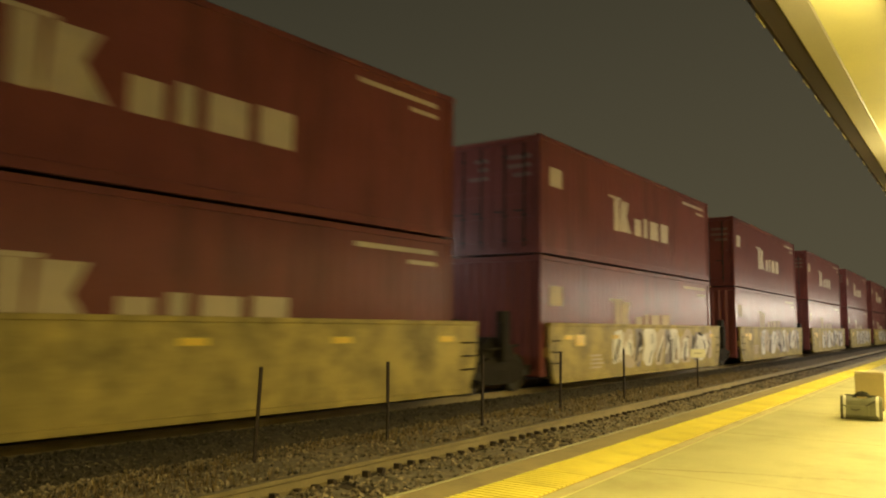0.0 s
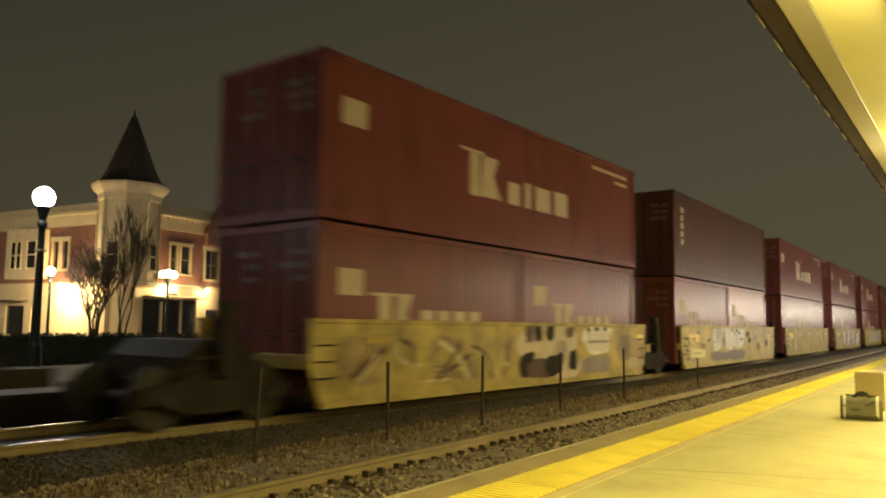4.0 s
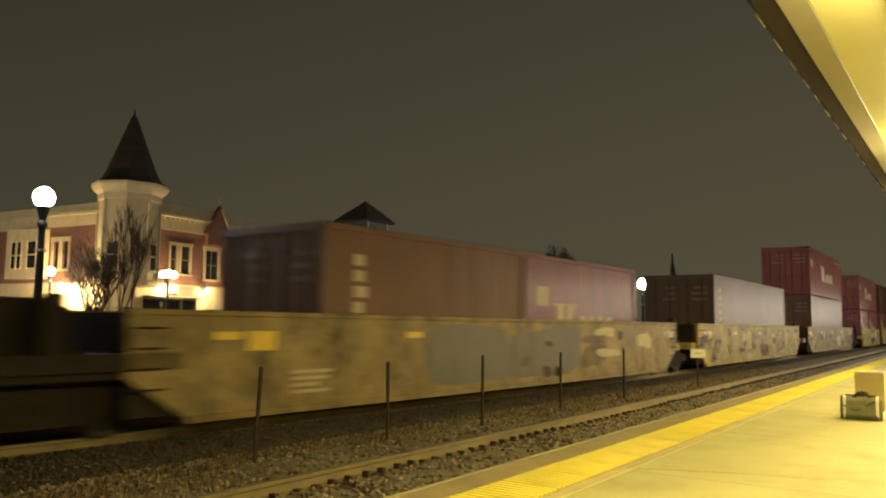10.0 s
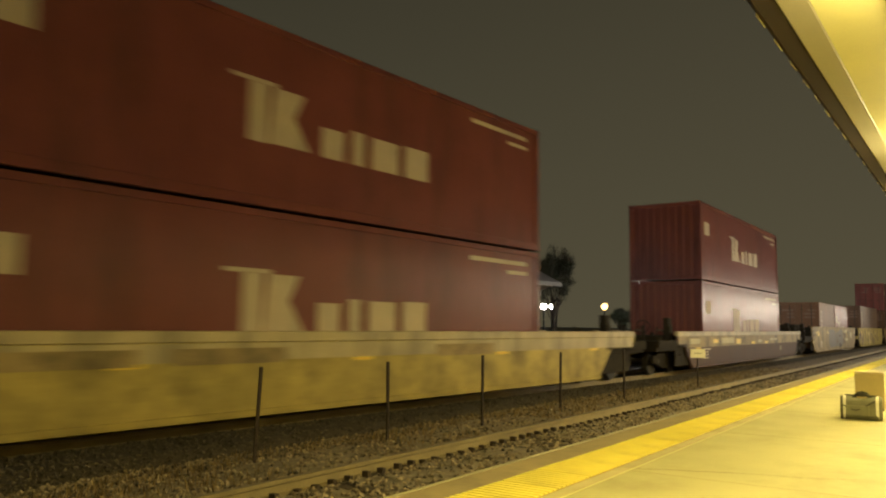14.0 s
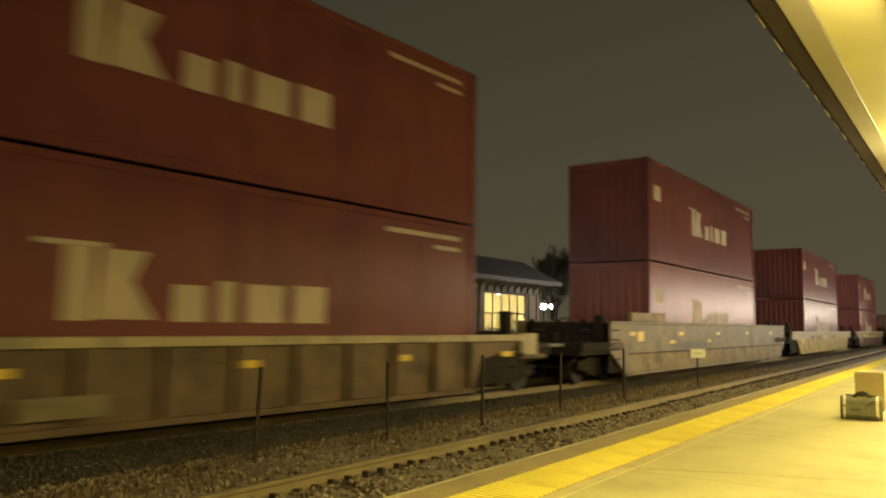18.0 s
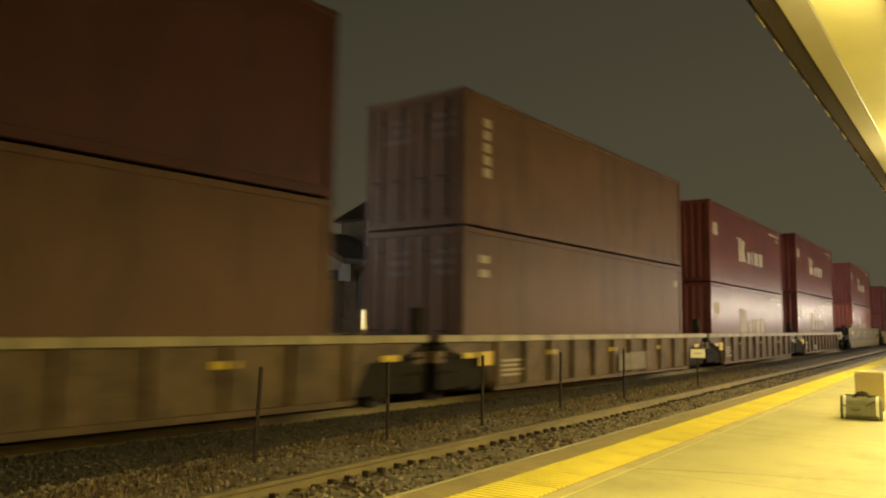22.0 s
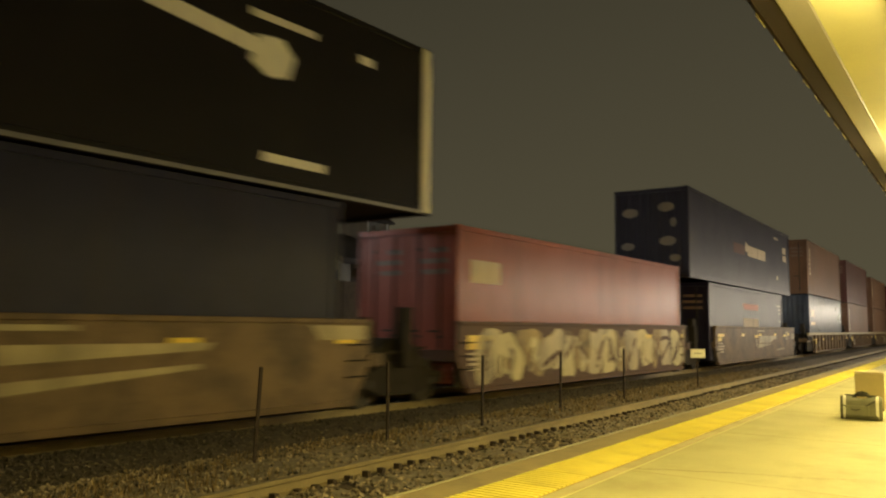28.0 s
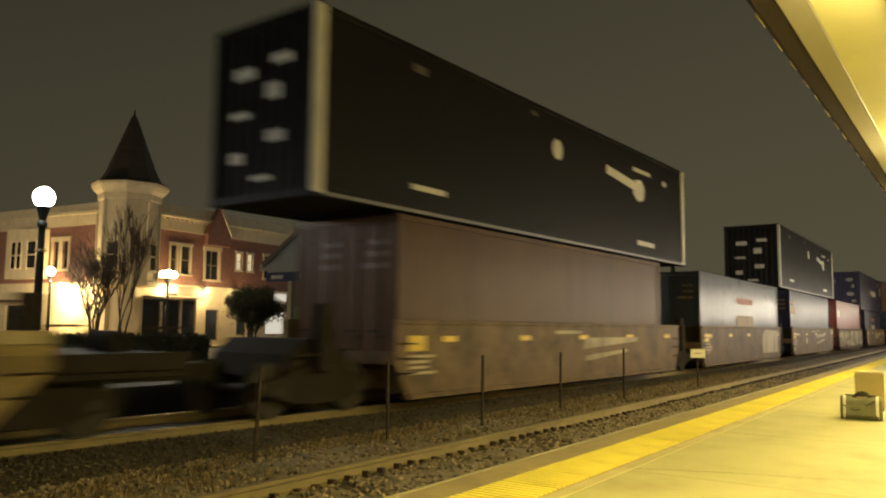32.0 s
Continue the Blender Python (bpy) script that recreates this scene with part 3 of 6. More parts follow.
def flaps(ob, length, height):
    zb, zl = (2.16, 1.69) if height > 3 else (1.96, 1.6)
    paint(ob, [[(-1.1, zb), (1.3, zb), (1.35, zb + 0.25), (-1.35, zb + 0.25)]], "orange", "band", "orange red painted band")
    paint(ob, [rc(-1.25, -0.5, 0.93, zl), rc(-0.46, 0.4, 0.93, zl), rc(0.44, 1.35, 0.93, zl)], "letter", label="cream painted block")
    if height < 3:
        paint(ob, [rc(5.05, 6.05, 2.23, 2.3), rc(5.4, 6.0, 2.05, 2.11), rc(5.6, 6.0, 1.88, 1.94), rc(5.6, 5.95, 1.47, 1.55)], "grey", label="worn grey stencilled line")


def faint_cross(ob, length, height):
    paint(ob, [[(-5.6, 1.9), (-5.35, 1.9), (-4.4, 2.32), (-4.65, 2.32)], [(-5.5, 2.32), (-5.3, 2.32), (-5.06, 2.16), (-5.2, 2.12)], [(-4.95, 2.08), (-4.8, 2.1), (-4.5, 1.9), (-4.7, 1.9)], rc(-5.65, -4.3, 1.42, 1.6)], "letter", label="faded pale painted shape")


def trailer_band(ob, length, height):
    paint(ob, [rc(-2.6, -0.75, 1.38, 1.8)], "maroon", "band", "dull red painted stripe")
    door_patches(ob, length, ((0.75, 2.35, 0.3, 0.17), (-0.55, 2.5, 0.3, 0.17), (0.85, 1.15, 0.25, 0.14), (-0.6, 1.3, 0.3, 0.17), (-0.85, 0.7, 0.2, 0.13), (-0.8, 1.95, 0.12, 0.16)), "grey")
    paint(ob, [rc(-0.25, 0.6, 1.4, 1.86), rc(0.64, 1.5, 1.4, 1.86), rc(1.54, 2.3, 1.4, 1.86), rc(2.34, 3.05, 1.4, 1.86), [(-0.7, 1.6), (-0.3, 1.55), (-0.28, 1.92), (-0.6, 1.98)], rc(6.95, 7.7, 2.08, 2.4), rc(6.95, 7.75, 1.7, 2.0), rc(5.0, 5.9, 2.66, 2.76), rc(5.4, 5.7, 0.7, 0.86)], "letter", label="cream painted block")


def door_patches(ob, length, spots, material):
    """Round and square pale patches on the closed end doors."""
    for y, z, w, h in spots:
        bm = bmesh.new()
        ring = [(y + w * math.cos(a * math.tau / 12), z + h * math.sin(a * math.tau / 12)) for a in range(12)]
        va = [bm.verts.new((-length / 2 - 0.008, p, r)) for p, r in ring]
        vb = [bm.verts.new((-length / 2 - 0.003, p, r)) for p, r in ring]
        bm.faces.new(va)
        bm.faces.new(vb[::-1])
        for i in range(12):
            bm.faces.new((va[i], vb[i], vb[(i + 1) % 12], va[(i + 1) % 12]))
        part("door_marking", bm, material, ob, "pale oval patch on the doors")


def domestic(ob, length, height):
    """A 53 foot box: bright corner posts, a long low mark and a round spot."""
    h2 = length / 2
    for x in (-h2 - 0.004, h2 - 0.2):
        part("bright_post", boxes((x, x + 0.204, -HALF - 0.012, -HALF + 0.1, 0.05, height - 0.02), bev=0.01), "white", ob, "pale aluminium corner post")
    paint(ob, [[(2.46, 2.18), (4.4, 1.98), (4.4, 2.24), (2.5, 2.42)], [(4.3, 1.86), (4.65, 1.68), (5.05, 1.76), (5.16, 2.1), (4.9, 2.36), (4.45, 2.3)], rc(4.3, 5.6, 2.56, 2.68), rc(-6.0, -4.95, 0.46, 0.57), [(-0.34 + 0.26 * math.cos(a * 0.628), 2.3 + 0.26 * math.sin(a * 0.628)) for a in range(10)], rc(6.6, 6.95, 2.45, 2.6), rc(4.6, 5.85, 0.38, 0.52)], "white", label="white painted shape")
    paint(ob, [rc(-6.0, -5.6, 2.72, 2.88), rc(-1.6, -1.35, 2.9, 3.0)], "grey", label="dull pale patch")
    part("lower_rail", boxes((-h2 + 0.2, h2 - 0.2, -HALF - 0.01, -HALF + 0.06, 0.02, 0.085)), "bright", ob, "bright metal lower rail")
    for y, z, w, hh in ((-0.75, 2.35, 0.5, 0.16), (0.2, 2.2, 0.55, 0.2), (-0.5, 1.75, 0.4, 0.28), (0.3, 1.5, 0.5, 0.12), (-0.6, 1.0, 0.45, 0.2), (0.45, 0.7, 0.35, 0.2), (-0.3, 0.35, 0.5, 0.1)):
        part("door_marking", boxes((-h2 - 0.008, -h2 - 0.003, y, y + w, z, z + hh)), "white", ob, "pale patch on the doors")


def logo_white(ob, length, height):
    h2 = length / 2
    paint(ob, [[(-h2 + 0.22, 1.97), (-h2 + 1.5, 1.92), (-h2 + 1.36, 2.38), (-h2 + 0.27, 2.42)]], "letter", label="cream painted block")
    paint(ob, [rc(-h2 + 0.15, -h2 + 1.25, 2.5, 2.59)], "orange", "band", "orange red painted band")


# ---- well cars ----
def truck(parent, x, label=""):
    """A two-axle truck: side frames, bolster, springs, wheels on axles."""
    tr = part("truck", boxes((-0.25, 0.25, -1.0, 1.0, 0.38, 0.62), bev=0.03), "steel", parent, label)
    tr.location = (x, 0, 0)
    for y in (-1.05, 1.0):
        bm = bmesh.new()
        prism(bm, [(-1.25, 0.36), (-1.05, 0.36), (-0.5, 0.2), (0.5, 0.2), (1.05, 0.36), (1.25, 0.36), (1.25, 0.58), (0.95, 0.6), (0.45, 0.78), (-0.45, 0.78), (-0.95, 0.6), (-1.25, 0.58)], y, y + 0.1)
        part("side_frame", bm, "steel", tr)
        bm = bmesh.new()
        for sx in (-0.16, 0.0, 0.16):
            tube(bm, (sx, y + 0.05, 0.26), (sx, y + 0.05, 0.5), 0.065, seg=8)
        part("spring", bm, "steel", tr)
    bm = bmesh.new()
    prism(bm, [(-0.75, 0.63), (0.75, 0.63), (0.62, 0.98), (0.3, 1.22), (-0.3, 1.22), (-0.62, 0.98)], -0.95, 0.95)
    part("joint_casting", bm, "steel", tr)
    bm = boxes((-0.16, 0.1, -1.22, -1.0, 0.7, 1.55), (-0.1, 0.2, -1.15, -0.96, 1.35, 1.8), bev=0.02)
    tube(bm, (-0.6, -1.1, 0.95), (0.6, -1.1, 1.05), 0.03, seg=6)
    part("brake_gear", bm, "steel", tr, "dark brake cylinder and hoses")
    for ax in (-0.89, 0.89):
        if "axle" not in LIB:
            bm = bmesh.new()
            tube(bm, (0, -1.08, 0), (0, 1.08, 0), 0.075, seg=10)
            for y in (-0.79, 0.79):
                sg = 1 if y > 0 else -1
                tube(bm, (0, y - 0.06, 0), (0, y + 0.06, 0), 0.42, seg=24)
                tube(bm, (0, y - sg * 0.06, 0), (0, y - sg * 0.09, 0), 0.45, seg=24)
                for k in range(4):
                    a = k * math.pi / 2
                    box(bm, 0.2 * math.cos(a) - 0.04, 0.2 * math.cos(a) + 0.04, y + sg * 0.06, y + sg * 0.075, 0.2 * math.sin(a) - 0.04, 0.2 * math.sin(a) + 0.04)
            LIB["axle"] = mesh_of("wheelset", bm, "wheel")
        wsx = part("wheelset", LIB["axle"], None, tr)
        wsx.matrix_parent_inverse = pose(ax, 0, 0.42)
        AXLES.append(wsx)
    return tr


AXLES = []


def ribbon(pts, width, y):
    """A painted stroke of even width along (x, z) points."""
    bm = bmesh.new()
    rows = []
    for i, (x, z) in enumerate(pts):
        (xp, zp), (xn, zn) = pts[max(0, i - 1)], pts[min(len(pts) - 1, i + 1)]
        d = math.hypot(xn - xp, zn - zp) or 1.0
        nx, nz = -(zn - zp) / d * width / 2, (xn - xp) / d * width / 2
        rows.append([bm.verts.new((x + sx * nx, yy, z + sx * nz)) for sx, yy in ((1, y), (-1, y), (-1, y + 0.002), (1, y + 0.002))])
    for p, q in zip(rows, rows[1:]):
        for j in range(4):
            bm.faces.new((p[j], p[(j + 1) % 4], q[(j + 1) % 4], q[j]))
    bm.faces.new(rows[0])
    bm.faces.new(rows[-1][::-1])
    return bm


def tag(parent, x0, x1, z0, z1, fills, strokes, seed, cell=0.9):
    """A sprayed piece: soft-edged overlapping patches, bent outlines over them, thin highlights."""
    rng = random.Random(seed)
    y = -HALF - 0.126
    H = z1 - z0
    x, k = x0, 0

    def blob(cx, cz, rx, rz, material, depth):
        n = 18
        ph = [rng.uniform(0, 6.28) for _ in range(3)]
        pts = []
        for i in range(n):
            a = i * math.tau / n
            r = 1 + 0.2 * math.sin(2 * a + ph[0]) + 0.13 * math.sin(3 * a + ph[1]) + 0.08 * math.sin(5 * a + ph[2])
            sq = 1 / max(abs(math.cos(a)), abs(math.sin(a))) ** 0.5
            pts.append((min(x1, max(x0, cx + rx * r * sq * math.cos(a))), min(z1, max(z0, cz + rz * r * sq * math.sin(a)))))
        part("spray_paint", slab(pts, y - depth, 0.0022), material, parent, "uneven sprayed paint")

    while x < x1 - 0.2:
        w = min(cell * rng.uniform(0.7, 1.3), x1 - x)
        cx = x + w / 2
        if fills:
            blob(cx, z0 + H * rng.uniform(0.4, 0.6), w * 0.52, H * rng.uniform(0.42, 0.56), fills[k % len(fills)], 0.0024 * (k % 2))
        if fills and rng.random() < 0.6:
            blob(cx + rng.uniform(-0.2, 0.2) * w, z0 + H * rng.uniform(0.25, 0.75), w * rng.uniform(0.15, 0.3), H * rng.uniform(0.12, 0.25), rng.choice(fills), 0.0052)
        for j in range(rng.choice((2, 3, 3))):
            a0, a1 = rng.uniform(-0.45, 0.0) * w, rng.uniform(0.0, 0.45) * w
            za, zb = z0 + H * rng.uniform(0.05, 0.45), z0 + H * rng.uniform(0.5, 0.95)
            bend = rng.uniform(-0.35, 0.35)
            if rng.random() < 0.5:
                za, zb = zb, za
            pts = [(cx + a0 + (a1 - a0) * u + bend * w * math.sin(u * math.pi) * 0.6, za + (zb - za) * u + bend * H * math.sin(u * math.pi) * 0.5) for u in [i / 8 for i in range(9)]]
            pts = [(min(x1, max(x0, p[0])), min(z1, max(z0, p[1]))) for p in pts]
            part("spray_paint", ribbon(pts, rng.uniform(0.05, 0.12), y - 0.0076 - 0.0024 * j), strokes[(k + j) % len(strokes)], parent, "bent sprayed line")
        x += w * rng.uniform(0.8, 0.98)
        k += 1


def sprayed(parent, spots, seed):
    """Soft-cornered sprayed patches: (x, z, half length, half height, paint, layer)."""
    rng = random.Random(seed)
    for x, z, rx, rz, material, layer in spots:
        ph = [rng.uniform(0, 6.28) for _ in range(3)]
        pts = []
        for i in range(20):
            a = i * math.tau / 20
            r = 1 + 0.1 * math.sin(2 * a + ph[0]) + 0.08 * math.sin(3 * a + ph[1]) + 0.06 * math.sin(5 * a + ph[2])
            sq = 1 / max(abs(math.cos(a)), abs(math.sin(a))) ** 0.7
            pts.append((x + rx * r * sq * math.cos(a), min(1.5, max(0.25, z + rz * r * sq * math.sin(a)))))
        part("spray_paint", slab(pts, -HALF - 0.126 - 0.0025 * layer, 0.0022), material, parent, "uneven sprayed paint")


def patchwork(parent, x0, x1, z0, z1, paints, count, seed):
    """Worn layers of sprayed paint: many overlapping uneven patches."""
    rng = random.Random(seed)
    spots = []
    for i in range(count):
        rx = rng.uniform(0.08, 0.42) if i > count // 4 else rng.uniform(0.4, 0.8)
        rz = rng.uniform(0.05, 0.16) if i > count // 4 else rng.uniform(0.16, 0.34)
        spots.append((rng.uniform(x0, x1), rng.uniform(z0 + rz * 0.6, z1 - rz * 0.6), rx, rz, rng.choice(paints), i * 8 // count))
    sprayed(parent, spots, seed + 1)


def well_car(kind, color, length, trucks, label, seed=1, ends=(0.0, 0.0), panel=None, over=0.0):
    """A well car: deep side sills, top chords, end bulkheads, floor bars, trucks, small fittings. ends: end platforms' lengths back and front."""
    ob = thing("well_car", Matrix.Identity(4), label, "rail car", "cars of the train")
    rng = random.Random(seed)
    h2 = length / 2
    e0, e1 = ends
    W = HALF + 0.12
    top = {"tall": 1.5, "long": 1.58, "drop": 1.22, "ribbed": 1.17, "brown": 1.5}[kind]
    slope = {"tall": 0.25, "long": 0.9, "drop": 0.75, "ribbed": 1.9, "brown": 0.35}[kind]
    zu = 0.9 if kind == "drop" else 0.75          # underside of the sill over the trucks
    xa = -h2 + (e0 - 0.5 if e0 > 0.9 else 0.0)     # where the deep side ends, back and front
    xb = h2 - (e1 - 0.5 if e1 > 0.9 else 0.0)
    if panel:
        xa, xb = panel
    for y in (-W, W - 0.07):
        bm = bmesh.new()
        if kind == "ribbed":
            prism(bm, [(xa + 1.9, 0.2), (xb - 1.9, 0.2), (xb - 1.55, 0.8), (xb - 0.5, 0.95), (xb - 0.1, 1.17), (xa + 0.1, 1.17), (xa + 0.5, 0.95), (xa + 1.55, 0.8)], y + (0.05 if y < 0 else -0.02), y + (0.08 if y < 0 else 0.01))
        else:
            prism(bm, [(xa + over + slope, 0.2), (xb - over - slope, 0.2), (xb - over - 0.02, zu), (xb, zu + 0.02), (xb, top), (xa, top), (xa, zu + 0.02), (xa + over + 0.02, zu)], y, y + 0.07)
        part("side_sill", bm, color, ob)
        ch = "cream" if kind in ("ribbed", "drop") else color
        bm = boxes((xa, xb, y - 0.035, y + 0.105, top - 0.02, top + (0.12 if kind == "ribbed" else 0.14 if kind == "drop" else 0.06)), bev=0.012)
        part("top_chord", bm, ch, ob)
        bm = boxes((xa + over + slope, xb - over - slope, y - 0.04, y + 0.11, 0.14, 0.24), bev=0.012)
        part("bottom_chord", bm, color if kind != "ribbed" else "wbrown", ob)
    nrib = 0 if kind in ("drop",) else (11 if kind == "ribbed" else 0)
    for i in range(nrib):
        x = xa + slope + 0.12 + i * (xb - xa - 2 * slope - 0.24) / (nrib - 1)
        part("rib", boxes((x - 0.06, x + 0.06, -W - 0.05, -W + 0.05, 0.24, 1.15), bev=0.01), color, ob)
    # dark inner plates close the well's ends
    for x0, x1 in ((xa + 0.06, xa + over + slope + 0.5), (xb - over - slope - 0.5, xb - 0.06)):
        for y in (-W + 0.1, W - 0.13):
            part("well_end", boxes((x0, x1, y, y + 0.03, 0.26, 1.1)), "steel", ob)
    # floor bars and end bulkheads
    for i in range(5):
        x = -h2 + 1.2 + e0 + i * (length - 2.4 - e0 - e1) / 4
        part("cross_bar", boxes((x - 0.15, x + 0.15, -W + 0.08, W - 0.08, 0.2, 0.34)), "steel", ob)
    for x, e in ((-h2, e0), (h2, e1)):
        sg = 1 if x > 0 else -1
        xi = x - sg * (e + 0.3)
        part("bulkhead", boxes((min(xi, x), max(xi, x), -W + 0.08, W - 0.08, 0.75, 0.98), bev=0.02), "steel" if e > 0.9 else color, ob)
        xe = x - sg * max(0.3, e)
        part("end_plate", boxes((xe - 0.06, xe + 0.06, -W + 0.09, W - 0.09, 0.98, top + 0.02), bev=0.01), "steel", ob)
        for yy in (-W + 0.2, -0.45, 0.35, W - 0.28):
            part("end_post", boxes((xe - sg * 0.06 - 0.07, xe - sg * 0.06 + 0.07, yy, yy + 0.1, 0.6, top + 0.1)), "steel", ob)
        part("stub_sill", boxes((min(x - sg * 1.2, x + sg * 1.1), max(x - sg * 1.2, x + sg * 1.1), -0.3, 0.3, 0.62, 0.86)), "steel", ob)
        if e > 0.6:
            bm = boxes((min(xi, x), max(xi, x), -W + 0.08, W - 0.08, 0.985, 1.06), (min(xi, x), max(xi, x), -W, -W + 0.078, 0.86, 1.08), (min(xi, x), max(xi, x), W - 0.078, W, 0.86, 1.08))
            part("end_platform", bm, "steel", ob)
            for yy in (-W + 0.1, W - 0.1):
                bm = bmesh.new()
                tube(bm, (x - sg * 0.1, yy, 1.06), (x - sg * 0.1, yy, 1.5), 0.02, seg=6)
                tube(bm, (x - sg * 0.9, yy, 1.06), (x - sg * 0.6, yy, 1.4), 0.02, seg=6)
                tube(bm, (x - sg * 0.1, yy, 1.4), (x - sg * 0.6, yy, 1.4), 0.02, seg=6)
                part("handrail", bm, "steel", ob)
            bm = bmesh.new()
            tube(bm, (x - sg * 0.5, -0.5, 1.2), (x - sg * 0.5, 0.2, 1.2), 0.15, seg=14)
            part("brake_reservoir", bm, "steel", ob)
            if e > 0.9:
                bm = bmesh.new()
                tube(bm, (x - sg * 0.25, -0.9, 1.06), (x - sg * 0.25, -0.9, 1.55), 0.035, seg=6)
                part("brake_stand", bm, "steel", ob)
                bm = bmesh.new()
                rim = [Vector((x - sg * 0.16, -0.9 + 0.2 * math.cos(i * math.tau / 12), 1.5 + 0.2 * math.sin(i * math.tau / 12))) for i in range(12)]
                for i in range(12):
                    tube(bm, rim[i], rim[(i + 1) % 12], 0.018, seg=5, caps=False)
                    if i % 4 == 0:
                        tube(bm, rim[i], Vector((x - sg * 0.16, -0.9, 1.5)), 0.012, seg=4, caps=False)
                part("brake_wheel", bm, "steel", ob)
            if e > 2.5:
                part("equipment_box", boxes((min(x - sg * 0.5, x - sg * 1.9), max(x - sg * 0.5, x - sg * 1.9), -0.9, 0.9, 1.061, 1.75), bev=0.04), "steel", ob)
        for k in range(4):
            z = 0.62 + 0.26 * k
            if z < top - 0.1:
                bm = bmesh.new()
                xp = (xb if sg > 0 else xa) - sg * 0.1
                xq = xp - sg * 0.4
                tube(bm, (xp, -W - 0.06, z), (xq, -W - 0.06, z), 0.014, seg=5)
                tube(bm, (xp, -W - 0.06, z), (xp, -W, z), 0.012, seg=5)
                tube(bm, (xq, -W - 0.06, z), (xq, -W, z), 0.012, seg=5)
                part("grab_iron", bm, "steel", ob)
    # reflectors and stencils on the near side
    y = -W - 0.045 if kind in ("tall", "brown", "long", "drop") else -W - 0.024
    yy = -W - 0.006
    n = 5
    for i in range(n):
        x = -h2 + 1.0 + e0 + i * (length - 2.0 - e0 - e1) / (n - 1)
        bm = boxes((x - 0.22, x + 0.22, yy, yy + 0.004, top - 0.34, top - 0.23))
        part("reflector", bm, "reflect", ob, "yellow reflector strip")
    xs, zs = (-h2 + 0.35, 0.58) if kind == "brown" else (-h2 + 1.35 + e0, 0.42)
    bm = boxes((xs, xs + 0.5, yy, yy + 0.004, top - 0.5, top - 0.22))
    part("yellow_patch", bm, "reflect", ob, "square yellow patch")
    for k in range(4):
        x0 = xs + (0.02 if kind == "brown" else 0.85)
        part("stencil", slab(rc(x0, x0 + rng.uniform(0.5, 0.9), zs + 0.1 * k, zs + 0.05 + 0.1 * k), yy), "letter", ob, "pale stencilled line")
    for x in trucks:
        truck(ob, x)
    return ob
# ---- the train's make-up: (name, q0, q1) in metres along the train ----
TRAIN = []                                          # (object, middle along the train, height)


def put(ob, q, z):
    TRAIN.append((ob, q, z))
    return ob


BASE = 0.31
RED40 = "red steel forty foot container with cream painted blocks"


def stack(q0, lower, upper, base=BASE):
    """Lower and upper: (colour, length, height, style, doors, label, extra) or None; lower may be a list laid end to end from the back."""
    z = base
    lows = lower if isinstance(lower, list) else [lower]
    q = q0
    total = sum(c[1] for c in lows if c)
    for c in lows:
        put(container(c[0], c[1], c[2], c[3], c[4], c[5], c[6] if len(c) > 6 else None), q + c[1] / 2, z)
        q += c[1] + (0.06 if len(lows) > 1 else 0)
    z += lows[0][2] + 0.03
    if upper:
        c = upper
        mid = q0 + total / 2 + (0.03 if len(lows) > 1 else 0)
        put(container(c[0], c[1], c[2], c[3], c[4], c[5], c[6] if len(c) > 6 else None), mid, z)


L40, L20, L53 = 12.6, 6.24, 17.0
KST, KHC = ("red", L40, ST, "carrier", False, RED40), ("red", L40, HC, "carrier", False, RED40)
KSTD = ("red", L40, ST, "carrier", True, RED40 + ", doors shut")
K20 = ("red", L20, ST, "short", True, "red steel twenty foot container")
P20 = ("pink", L20, ST, "short", True, "faded pinkish red twenty foot container")
TANH = ("tan", L40, HC, "", True, "plain tan brown high container")

